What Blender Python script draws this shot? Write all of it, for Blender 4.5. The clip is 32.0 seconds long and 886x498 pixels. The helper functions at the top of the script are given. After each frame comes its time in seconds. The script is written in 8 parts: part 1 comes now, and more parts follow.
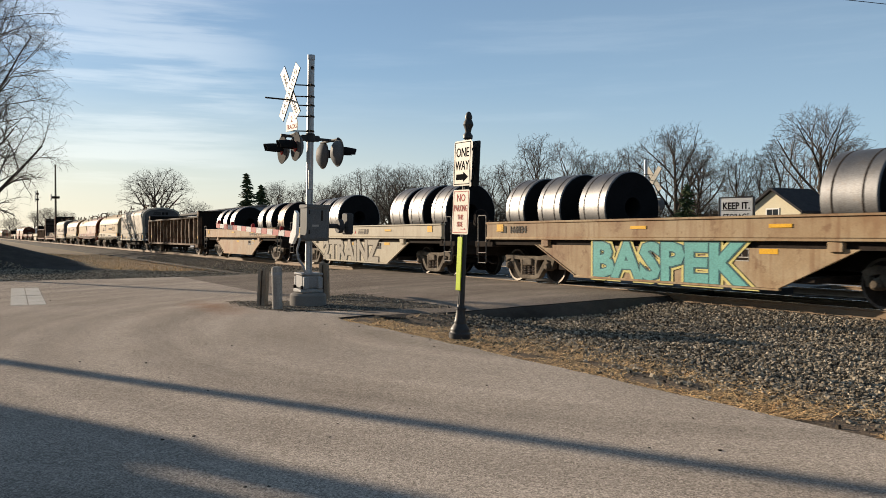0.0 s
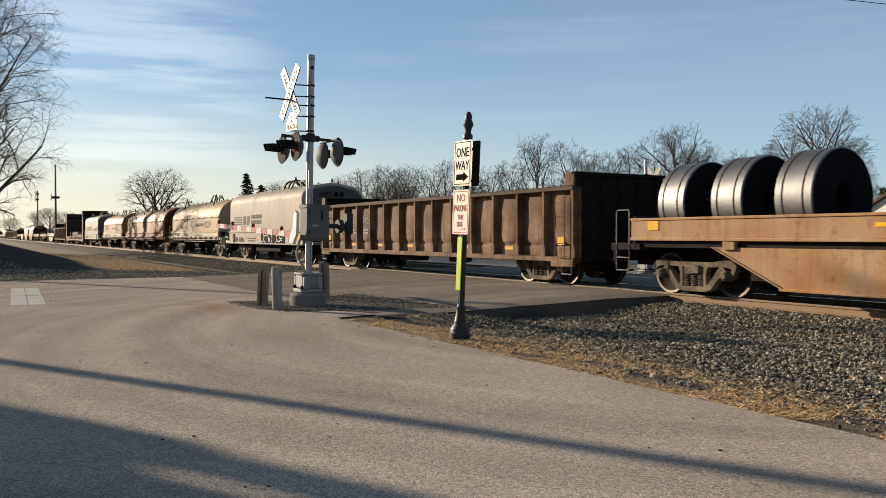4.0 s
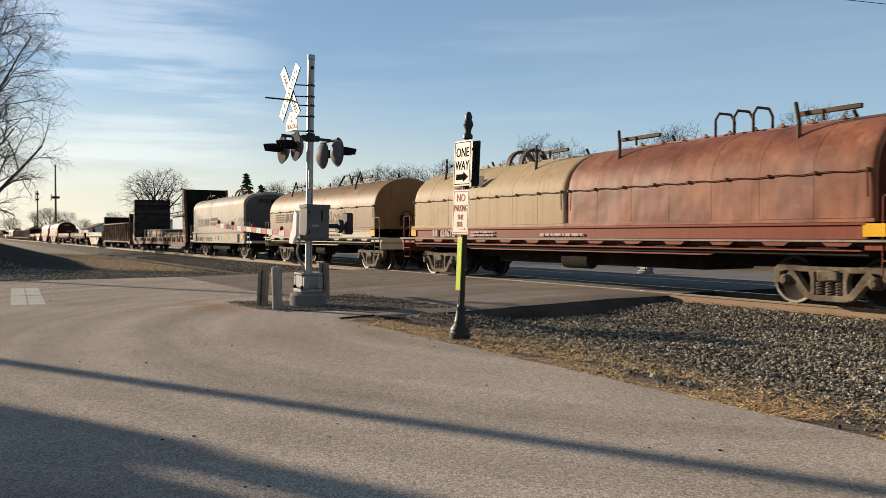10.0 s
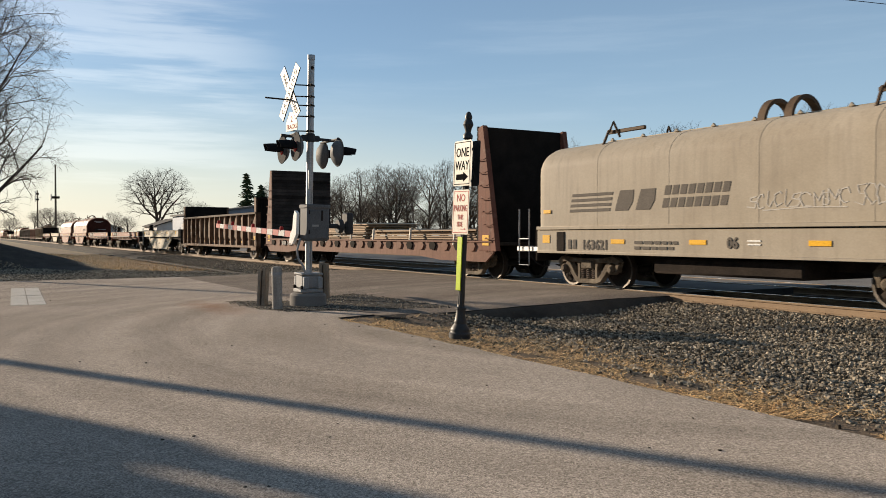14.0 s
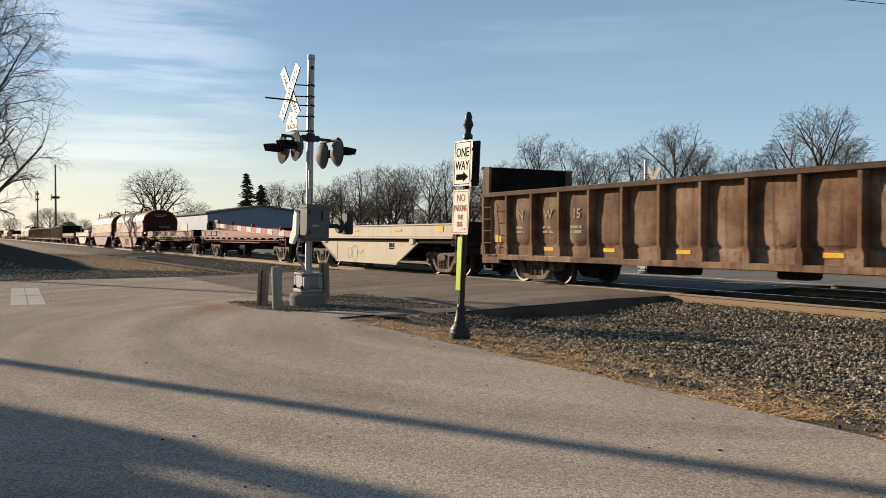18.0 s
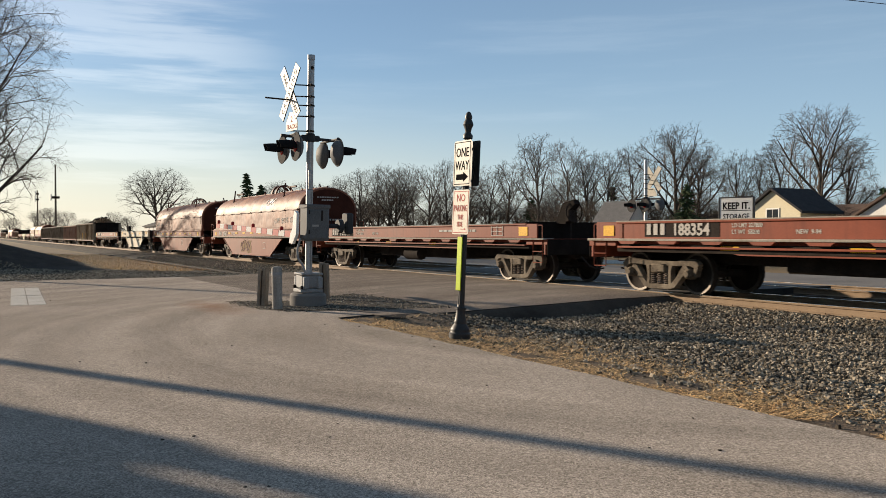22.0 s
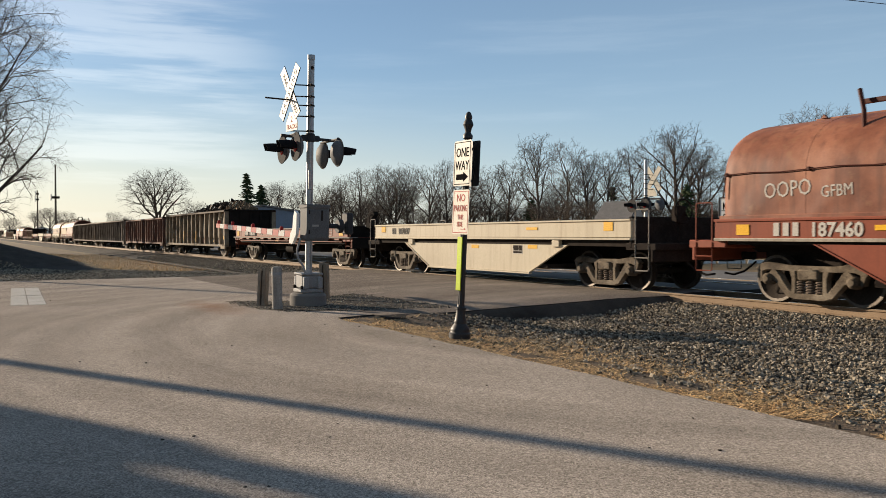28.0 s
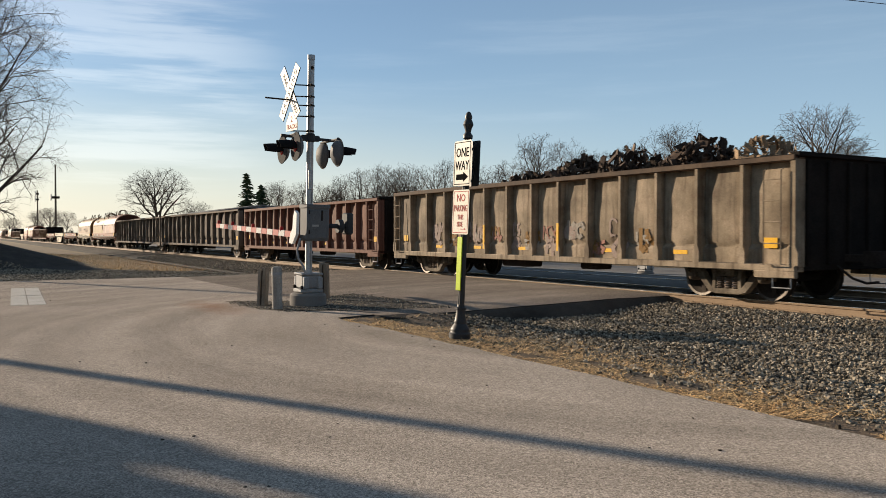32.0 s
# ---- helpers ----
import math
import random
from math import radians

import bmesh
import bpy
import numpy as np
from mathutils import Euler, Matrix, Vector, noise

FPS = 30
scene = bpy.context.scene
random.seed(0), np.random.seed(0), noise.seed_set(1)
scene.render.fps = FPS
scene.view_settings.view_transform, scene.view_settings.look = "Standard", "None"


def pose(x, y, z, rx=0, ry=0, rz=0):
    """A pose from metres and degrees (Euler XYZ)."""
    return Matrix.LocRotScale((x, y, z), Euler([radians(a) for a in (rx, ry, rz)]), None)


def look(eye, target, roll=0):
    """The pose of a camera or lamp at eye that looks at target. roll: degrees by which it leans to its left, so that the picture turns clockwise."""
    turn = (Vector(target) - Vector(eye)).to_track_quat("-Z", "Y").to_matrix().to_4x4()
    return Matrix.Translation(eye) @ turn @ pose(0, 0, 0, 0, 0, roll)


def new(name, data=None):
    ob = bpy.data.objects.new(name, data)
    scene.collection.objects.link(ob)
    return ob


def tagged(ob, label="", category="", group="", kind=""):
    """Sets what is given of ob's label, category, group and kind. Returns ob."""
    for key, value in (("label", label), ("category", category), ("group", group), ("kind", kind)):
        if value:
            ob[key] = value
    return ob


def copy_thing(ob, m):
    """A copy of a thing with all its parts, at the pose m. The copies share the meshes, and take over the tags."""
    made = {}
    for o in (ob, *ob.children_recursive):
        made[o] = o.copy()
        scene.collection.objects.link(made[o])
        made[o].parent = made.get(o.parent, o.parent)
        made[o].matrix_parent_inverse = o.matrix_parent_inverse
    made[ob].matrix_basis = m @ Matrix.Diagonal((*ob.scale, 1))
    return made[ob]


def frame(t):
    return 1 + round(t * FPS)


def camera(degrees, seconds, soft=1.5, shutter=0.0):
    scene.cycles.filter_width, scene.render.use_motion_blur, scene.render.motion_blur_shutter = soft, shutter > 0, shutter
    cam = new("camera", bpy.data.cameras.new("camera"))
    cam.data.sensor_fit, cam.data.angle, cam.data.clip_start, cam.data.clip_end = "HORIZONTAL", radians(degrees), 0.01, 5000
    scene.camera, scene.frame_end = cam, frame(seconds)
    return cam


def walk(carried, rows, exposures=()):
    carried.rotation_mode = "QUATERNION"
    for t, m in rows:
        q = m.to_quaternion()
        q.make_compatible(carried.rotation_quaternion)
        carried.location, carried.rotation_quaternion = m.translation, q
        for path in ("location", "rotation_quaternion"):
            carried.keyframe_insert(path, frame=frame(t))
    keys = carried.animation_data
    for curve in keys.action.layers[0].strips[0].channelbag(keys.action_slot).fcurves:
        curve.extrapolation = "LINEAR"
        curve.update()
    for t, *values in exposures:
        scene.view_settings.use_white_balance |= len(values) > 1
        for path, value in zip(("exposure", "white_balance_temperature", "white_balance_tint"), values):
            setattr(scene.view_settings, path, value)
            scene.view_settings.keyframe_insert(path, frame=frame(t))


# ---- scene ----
cam = camera(56.4, 32.0, soft=0.5, shutter=0.12)
EYE = (0.0, 0.0, 1.29)
AIM = (-math.cos(radians(30.0)) * 100, math.sin(radians(30.0)) * 100, 1.29 - 100 * 24 / 1462)
walk(cam, [(0.0, look(EYE, AIM)), (32.0, look(EYE, AIM))])

# ---- light: a low winter sun behind the left shoulder of the line, clear sky with thin cirrus
SUN_ELEV, SUN_AZ = 14.8, 207.5  # azimuth of the sun, counter-clockwise from +X
scene.view_settings.exposure = 1.54
world = bpy.data.worlds.new("sky")
scene.world = world
world.use_nodes = True
wn, wl = world.node_tree.nodes, world.node_tree.links
wn.clear()
sky = wn.new("ShaderNodeTexSky")
sky.sky_type, sky.sun_disc = "NISHITA", False
sky.sun_elevation, sky.sun_rotation = radians(SUN_ELEV), radians(90.0 - SUN_AZ)
sky.air_density, sky.dust_density, sky.ozone_density = 1.0, 0.6, 3.6


def wnode(kind, **values):
    n = wn.new(kind)
    for k, v in values.items():
        n.inputs[k.replace("_", " ")].default_value = v
    return n


def wrange(sock, a, b, c, d):
    r = wnode("ShaderNodeMapRange", From_Min=a, From_Max=b, To_Min=c, To_Max=d)
    r.interpolation_type = "SMOOTHSTEP"
    wl.new(sock, r.inputs["Value"])
    return r.outputs["Result"]


def wmath(op, a, b):
    m = wn.new("ShaderNodeMath")
    m.operation = op
    for sock, v in zip(m.inputs, (a, b)):
        if isinstance(v, float):
            sock.default_value = v
        else:
            wl.new(v, sock)
    return m.outputs[0]


def wmix(fac, a, col):
    m = wn.new("ShaderNodeMixRGB")
    wl.new(fac, m.inputs["Fac"])
    wl.new(a, m.inputs["Color1"])
    m.inputs["Color2"].default_value = (*col, 1)
    return m.outputs["Color"]


def wnoise(rot, scale, freq, detail=7.0):
    mp = wn.new("ShaderNodeMapping")
    mp.inputs["Rotation"].default_value = [radians(a) for a in rot]
    mp.inputs["Scale"].default_value = scale
    wl.new(way, mp.inputs["Vector"])
    t = wnode("ShaderNodeTexNoise", Scale=freq, Detail=detail, Roughness=0.58)
    wl.new(mp.outputs["Vector"], t.inputs["Vector"])
    return t.outputs["Fac"]


way = wn.new("ShaderNodeTexCoord").outputs["Generated"]
wsep = wn.new("ShaderNodeSeparateXYZ")
wl.new(way, wsep.inputs[0])
up = wsep.outputs["Z"]
# pale haze that thins out upwards, warm and low on the sun's side
bearing = wn.new("ShaderNodeVectorMath")
bearing.operation = "DOT_PRODUCT"
wl.new(way, bearing.inputs[0])
bearing.inputs[1].default_value = (math.cos(radians(SUN_AZ)), math.sin(radians(SUN_AZ)), 0.0)
sunward = wrange(bearing.outputs["Value"], 0.1, 1.0, 0.0, 1.0)
veil = wmath("MULTIPLY", wrange(up, 0.0, 0.34, 0.40, 0.20), wmath("SUBTRACT", 1.0, wmath("MULTIPLY", sunward, 0.75)))
col = wmix(veil, sky.outputs["Color"], (6.7, 9.1, 11.2))
col = wmix(wmath("MULTIPLY", wmath("MULTIPLY", wrange(up, 0.0, 0.2, 1.0, 0.0), sunward), 0.75), col, (9.4, 8.8, 7.2))
# thin cirrus all over, and one brighter bank low in the west
streaks = wrange(wnoise((0, 4, -28), (1.5, 1.5, 17.0), 1.7), 0.47, 0.72, 0.0, 1.0)
col = wmix(wmath("MULTIPLY", streaks, 0.08), col, (9.2, 10.2, 11.0))
bank = wn.new("ShaderNodeVectorMath")
bank.operation = "DOT_PRODUCT"
wl.new(way, bank.inputs[0])
bank.inputs[1].default_value = (math.cos(radians(171)) * 0.985, math.sin(radians(171)) * 0.985, 0.172)
near_bank = wrange(bank.outputs["Value"], 0.98, 0.999, 0.0, 1.0)
wisps = wrange(wnoise((0, 5, 0), (1.4, 1.4, 17.0), 2.3), 0.44, 0.64, 0.0, 1.0)
col = wmix(wmath("MULTIPLY", wmath("MULTIPLY", wisps, near_bank), 0.2), col, (13.5, 13.6, 13.2))
wbg, wout = wn.new("ShaderNodeBackground"), wn.new("ShaderNodeOutputWorld")
wbg.inputs["Strength"].default_value = 0.0365
wl.new(col, wbg.inputs["Color"])
wl.new(wbg.outputs["Background"], wout.inputs["Surface"])
sun = new("sun", bpy.data.lights.new("sun", "SUN"))
sun.data.energy, sun.data.angle, sun.data.color = 5.0, radians(0.55), (1.0, 0.82, 0.62)
SD = Vector((math.cos(radians(SUN_AZ)) * math.cos(radians(SUN_ELEV)), math.sin(radians(SUN_AZ)) * math.cos(radians(SUN_ELEV)), math.sin(radians(SUN_ELEV))))
sun.matrix_world = look((0, 0, 60), Vector((0, 0, 60)) - SD)


# ---- materials
def surf(name, cols, rough=0.7, metal=0.0, scale=1.0, fine=30.0, bump=0.15, bsize=0.01, streak=0.0, streak_col=None, contrast=0.5, vary=0.0, spots=0.0, spot_col=None, speck=0.21, dents=0.0, spec=0.08, matte=0.6):
    """A weathered surface: large patches of cols, fine grain, optional upright streaks, spots and a tint per object."""
    m = bpy.data.materials.new(name)
    m.use_nodes = True
    n, l = m.node_tree.nodes, m.node_tree.links
    n.clear()
    out, bs = n.new("ShaderNodeOutputMaterial"), n.new("ShaderNodeBsdfPrincipled")
    l.new(bs.outputs[0], out.inputs[0])
    co = n.new("ShaderNodeTexCoord")
    big = n.new("ShaderNodeTexNoise")
    big.inputs["Scale"].default_value, big.inputs["Detail"].default_value = scale, 5.0
    big.inputs["Roughness"].default_value = 0.6
    l.new(co.outputs["Object"], big.inputs["Vector"])
    ramp = n.new("ShaderNodeValToRGB")
    els = ramp.color_ramp.elements
    while len(els) < len(cols):
        els.new(0.5)
    lo, hi = 0.5 - 0.5 * (1 - contrast) - 0.02, 0.5 + 0.5 * (1 - contrast) + 0.02
    for i, c in enumerate(cols):
        els[i].position = lo + (hi - lo) * i / max(1, len(cols) - 1)
        els[i].color = (*c, 1)
    l.new(big.outputs["Fac"], ramp.inputs["Fac"])
    grain = n.new("ShaderNodeTexNoise")
    grain.inputs["Scale"].default_value, grain.inputs["Detail"].default_value = fine, 4.0
    l.new(co.outputs["Object"], grain.inputs["Vector"])
    gr = n.new("ShaderNodeMapRange")
    gr.inputs["From Min"].default_value, gr.inputs["From Max"].default_value = 0.3, 0.7
    gr.inputs["To Min"].default_value, gr.inputs["To Max"].default_value = 1 - speck, 1 + speck
    l.new(grain.outputs["Fac"], gr.inputs["Value"])
    mul = n.new("ShaderNodeMixRGB")
    mul.blend_type, mul.inputs["Fac"].default_value = "MULTIPLY", 1.0
    l.new(ramp.outputs["Color"], mul.inputs["Color1"])
    l.new(gr.outputs["Result"], mul.inputs["Color2"])
    col = mul.outputs["Color"]
    if streak:
        mp = n.new("ShaderNodeMapping")
        mp.inputs["Scale"].default_value = (5.0, 5.0, 0.35)
        l.new(co.outputs["Object"], mp.inputs["Vector"])
        st = n.new("ShaderNodeTexNoise")
        st.inputs["Scale"].default_value, st.inputs["Detail"].default_value = 1.6, 6.0
        l.new(mp.outputs["Vector"], st.inputs["Vector"])
        sr = n.new("ShaderNodeMapRange")
        sr.inputs["From Min"].default_value, sr.inputs["From Max"].default_value = 0.5, 0.75
        sr.inputs["To Min"].default_value, sr.inputs["To Max"].default_value = 0.0, streak
        l.new(st.outputs["Fac"], sr.inputs["Value"])
        mx = n.new("ShaderNodeMixRGB")
        l.new(sr.outputs["Result"], mx.inputs["Fac"])
        l.new(col, mx.inputs["Color1"])
        mx.inputs["Color2"].default_value = (*(streak_col or (0.08, 0.04, 0.02)), 1)
        col = mx.outputs["Color"]
    if spots:
        sp = n.new("ShaderNodeTexNoise")
        sp.inputs["Scale"].default_value, sp.inputs["Detail"].default_value = scale * 4.5, 8.0
        sp.inputs["Roughness"].default_value = 0.7
        l.new(co.outputs["Object"], sp.inputs["Vector"])
        sr = n.new("ShaderNodeMapRange")
        sr.inputs["From Min"].default_value, sr.inputs["From Max"].default_value = 0.56, 0.64
        sr.inputs["To Max"].default_value = spots
        l.new(sp.outputs["Fac"], sr.inputs["Value"])
        mx = n.new("ShaderNodeMixRGB")
        l.new(sr.outputs["Result"], mx.inputs["Fac"])
        l.new(col, mx.inputs["Color1"])
        mx.inputs["Color2"].default_value = (*(spot_col or (0.12, 0.05, 0.025)), 1)
        col = mx.outputs["Color"]
    if vary:
        oi = n.new("ShaderNodeObjectInfo")
        gi = n.new("ShaderNodeNewGeometry")
        ad = n.new("ShaderNodeMath")
        ad.operation = "ADD"
        l.new(oi.outputs["Random"], ad.inputs[0])
        l.new(gi.outputs["Random Per Island"], ad.inputs[1])
        fr = n.new("ShaderNodeMath")
        fr.operation = "FRACT"
        l.new(ad.outputs[0], fr.inputs[0])
        vr = n.new("ShaderNodeMapRange")
        vr.inputs["To Min"].default_value, vr.inputs["To Max"].default_value = 1 - vary, 1 + vary
        l.new(fr.outputs[0], vr.inputs["Value"])
        mx = n.new("ShaderNodeMixRGB")
        mx.blend_type, mx.inputs["Fac"].default_value = "MULTIPLY", 1.0
        l.new(col, mx.inputs["Color1"])
        l.new(vr.outputs["Result"], mx.inputs["Color2"])
        col = mx.outputs["Color"]
    l.new(col, bs.inputs["Base Color"])
    rr = n.new("ShaderNodeMapRange")
    rr.inputs["To Min"].default_value, rr.inputs["To Max"].default_value = max(0.05, rough - 0.12), min(1.0, rough + 0.12)
    l.new(big.outputs["Fac"], rr.inputs["Value"])
    l.new(rr.outputs["Result"], bs.inputs["Roughness"])
    bs.inputs["Metallic"].default_value = metal
    bs.inputs["Diffuse Roughness"].default_value = matte
    bs.inputs["Specular IOR Level"].default_value = spec
    if bump:
        bp = n.new("ShaderNodeBump")
        bp.inputs["Strength"].default_value, bp.inputs["Distance"].default_value = bump, bsize
        l.new(grain.outputs["Fac"], bp.inputs["Height"])
        if dents:
            dn = n.new("ShaderNodeTexNoise")
            dn.inputs["Scale"].default_value, dn.inputs["Detail"].default_value = 0.9, 2.0
            l.new(co.outputs["Object"], dn.inputs["Vector"])
            b2 = n.new("ShaderNodeBump")
            b2.inputs["Strength"].default_value, b2.inputs["Distance"].default_value = 1.0, dents
            l.new(dn.outputs["Fac"], b2.inputs["Height"])
            l.new(b2.outputs["Normal"], bp.inputs["Normal"])
        l.new(bp.outputs["Normal"], bs.inputs["Normal"])
    return m


def plain(name, col, rough=0.6, metal=0.0, spec=0.08):
    return surf(name, [tuple(c * 0.9 for c in col), tuple(min(1, c * 1.08) for c in col)], rough, metal, 3.0, 60.0, 0.05, 0.003, spec=spec)


M_ASPHALT = surf("asphalt", [(0.201, 0.172, 0.144), (0.252, 0.22, 0.188), (0.294, 0.258, 0.223)], 0.88, 0, 0.35, 130.0, 0.55, 0.01, contrast=0.35, spots=0.12, spot_col=(0.104, 0.096, 0.088), speck=0.13, spec=0.0, matte=0.16)
M_APPROACH = surf("approach_asphalt", [(0.118, 0.10, 0.084), (0.152, 0.131, 0.112), (0.19, 0.165, 0.142)], 0.9, 0, 0.45, 130.0, 0.5, 0.01, contrast=0.4, speck=0.3, spec=0.0, matte=0.16)


def pave(m, centre, stain):
    """Aggregate in the asphalt, faint wheel tracks that sweep round a corner, and a rusty stain."""
    n, l = m.node_tree.nodes, m.node_tree.links
    bs = next(q for q in n if q.type == "BSDF_PRINCIPLED")
    col = bs.inputs["Base Color"].links[0].from_socket
    co = next(q for q in n if q.type == "TEX_COORD").outputs["Object"]

    def ranged(sock, a, b, c, d):
        r = n.new("ShaderNodeMapRange")
        for k, v in zip(("From Min", "From Max", "To Min", "To Max"), (a, b, c, d)):
            r.inputs[k].default_value = v
        l.new(sock, r.inputs["Value"])
        return r.outputs["Result"]

    def times(c, f):
        x = n.new("ShaderNodeMixRGB")
        x.blend_type, x.inputs["Fac"].default_value = "MULTIPLY", 1.0
        l.new(c, x.inputs["Color1"])
        l.new(f, x.inputs["Color2"])
        return x.outputs["Color"]

    def noisy(vec, scale, detail=4.0):
        t = n.new("ShaderNodeTexNoise")
        t.inputs["Scale"].default_value, t.inputs["Detail"].default_value = scale, detail
        l.new(vec, t.inputs["Vector"])
        return t.outputs["Fac"]
    for scale, lo, hi in ((120.0, 0.55, 1.47), (60.0, 0.8, 1.2)):
        v = n.new("ShaderNodeTexVoronoi")
        v.inputs["Scale"].default_value = scale
        l.new(co, v.inputs["Vector"])
        sp = n.new("ShaderNodeSeparateColor")
        l.new(v.outputs["Color"], sp.inputs[0])
        col = times(col, ranged(sp.outputs[0], 0.0, 1.0, lo, hi))
    d = n.new("ShaderNodeVectorMath")
    d.operation = "DISTANCE"
    d.inputs[1].default_value = centre
    l.new(co, d.inputs[0])
    cm = n.new("ShaderNodeCombineXYZ")
    l.new(d.outputs["Value"], cm.inputs[0])
    l.new(ranged(noisy(co, 0.25, 2.0), 0.0, 1.0, 0.0, 1.5), cm.inputs[1])
    col = times(col, ranged(noisy(cm.outputs[0], 1.3, 6.0), 0.35, 0.65, 0.84, 1.13))
    mp = n.new("ShaderNodeMapping")
    mp.vector_type = "TEXTURE"
    mp.inputs["Location"].default_value, mp.inputs["Scale"].default_value = stain, (2.6, 0.75, 1.0)
    l.new(co, mp.inputs["Vector"])
    ln = n.new("ShaderNodeVectorMath")
    ln.operation = "LENGTH"
    l.new(mp.outputs["Vector"], ln.inputs[0])
    ad = n.new("ShaderNodeMath")
    l.new(ln.outputs["Value"], ad.inputs[0])
    l.new(noisy(co, 2.2), ad.inputs[1])
    x = n.new("ShaderNodeMixRGB")
    l.new(ranged(ad.outputs[0], 0.5, 1.35, 0.55, 0.0), x.inputs["Fac"])
    l.new(col, x.inputs["Color1"])
    x.inputs["Color2"].default_value = (0.19, 0.095, 0.055, 1)
    l.new(x.outputs["Color"], bs.inputs["Base Color"])


pave(M_ASPHALT, (-10.5, 11.0, -0.1), (-16.6, 4.3, -0.14))
pave(M_APPROACH, (-10.5, 11.0, -0.1), (-16.6, 4.3, -0.14))
M_ASPHALT_OLD = surf("old_asphalt", [(0.096, 0.092, 0.088), (0.136, 0.128, 0.12), (0.16, 0.152, 0.14)], 0.9, 0, 0.5, 80.0, 0.5, 0.012, contrast=0.6, spec=0.08)
# two darker asphalts that paint the shade on rims and the crumbling shoulder
M_RIMSHADE = surf("rim_shade", [(0.02, 0.018, 0.016), (0.045, 0.04, 0.035)], 0.9, 0, 3.0, 40.0, 0.6, 0.02)
M_EDGESHADE = surf("shaded_asphalt_edge", [(0.03, 0.026, 0.022), (0.06, 0.052, 0.044), (0.1, 0.086, 0.072)], 0.95, 0, 1.2, 60.0, 0.8, 0.02, contrast=0.5, spec=0.02)
M_SOIL = surf("gravelly_soil", [(0.0564, 0.0423, 0.0314), (0.103, 0.0784, 0.0564), (0.165, 0.125, 0.0862)], 0.95, 0, 0.8, 26.0, 0.8, 0.03, contrast=0.5, spec=0.08)
M_DRYGRASS = surf("dry_grass_ground", [(0.0564, 0.044, 0.0283), (0.165, 0.116, 0.0627), (0.0862, 0.0706, 0.0423)], 0.95, 0, 0.6, 9.0, 0.8, 0.04, contrast=0.5, spec=0.08)
M_STONE = surf("ballast_stone", [(0.0644, 0.054, 0.0399), (0.181, 0.154, 0.116), (0.425, 0.374, 0.29)], 0.85, 0, 9.0, 60.0, 0.3, 0.004, contrast=0.4, vary=0.8, spec=0.05)
# bed kept near black to stand for the shade between loose stones
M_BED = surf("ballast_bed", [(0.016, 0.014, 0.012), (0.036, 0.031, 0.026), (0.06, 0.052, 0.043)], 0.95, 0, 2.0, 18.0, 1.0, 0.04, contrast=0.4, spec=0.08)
M_STRAW = surf("dry_straw", [(0.315, 0.187, 0.0841), (0.72, 0.501, 0.244)], 0.8, 0, 4.0, 60.0, 0.0, vary=0.7, spec=0.08)
M_TIE = surf("tie_wood", [(0.048, 0.036, 0.028), (0.104, 0.08, 0.064)], 0.9, 0, 3.0, 40.0, 0.5, 0.01, vary=0.25, spec=0.08)
M_RAIL = surf("rail_rust", [(0.165, 0.118, 0.078), (0.25, 0.182, 0.12)], 0.75, 0.1, 4.0, 60.0, 0.2, 0.003)
M_RAILHEAD = plain("rail_polished", (0.72, 0.7, 0.67), 0.24, 1.0)
M_CONC = surf("concrete", [(0.13, 0.12, 0.11), (0.2, 0.188, 0.172)], 0.9, 0, 2.0, 60.0, 0.3, 0.005, spots=0.3, spot_col=(0.16, 0.144, 0.128))
M_GALV = surf("galvanised", [(0.256, 0.256, 0.256), (0.336, 0.336, 0.336)], 0.45, 0.6, 3.0, 30.0, 0.08, 0.003, streak=0.15)
M_ALU = surf("painted_aluminium", [(0.2, 0.204, 0.208), (0.29, 0.29, 0.288)], 0.6, 0.1, 2.0, 50.0, 0.08, 0.003, streak=0.2, streak_col=(0.16, 0.128, 0.096))
M_BLACK = surf("black_paint", [(0.014, 0.015, 0.017), (0.03, 0.031, 0.033)], 0.5, 0, 3.0, 60.0, 0.05, 0.002, spec=0.22)
M_BLACKSTEEL = surf("dark_steel", [(0.0154, 0.0128, 0.0115), (0.041, 0.0333, 0.0282)], 0.85, 0.0, 3.0, 30.0, 0.3, 0.006, spec=0.02)
M_WHITE = surf("sign_white", [(0.576, 0.568, 0.544), (0.64, 0.632, 0.608)], 0.45, 0, 2.0, 60.0, 0.03, 0.002)
M_CREAM = surf("sign_cream", [(0.495, 0.454, 0.378), (0.55, 0.509, 0.427)], 0.5, 0, 2.0, 60.0, 0.03, 0.002)
M_INK = plain("sign_black", (0.012, 0.012, 0.012), 0.95, spec=0.0)
M_REDINK = plain("sign_red", (0.4, 0.085, 0.07), 0.85)
M_RED = plain("gate_red", (0.3, 0.026, 0.024), 0.6)
M_REFLECT = plain("reflective_yellow_green", (0.4, 0.496, 0.016), 0.4)
M_YELLOW = plain("reflective_yellow", (0.6, 0.336, 0.016), 0.45)
M_WOODPOST = surf("grey_wood", [(0.085, 0.066, 0.05), (0.15, 0.122, 0.096)], 0.9, 0, 2.0, 40.0, 0.5, 0.01, streak=0.5, streak_col=(0.048, 0.04, 0.032))
M_BARK = surf("bark", [(0.045, 0.035, 0.028), (0.085, 0.067, 0.053)], 0.95, 0, 3.0, 25.0, 0.6, 0.02, vary=0.25)
M_TWIG = surf("twigs", [(0.066, 0.054, 0.045), (0.125, 0.102, 0.083)], 0.95, 0, 0.4, 12.0, 0.0, vary=0.3)
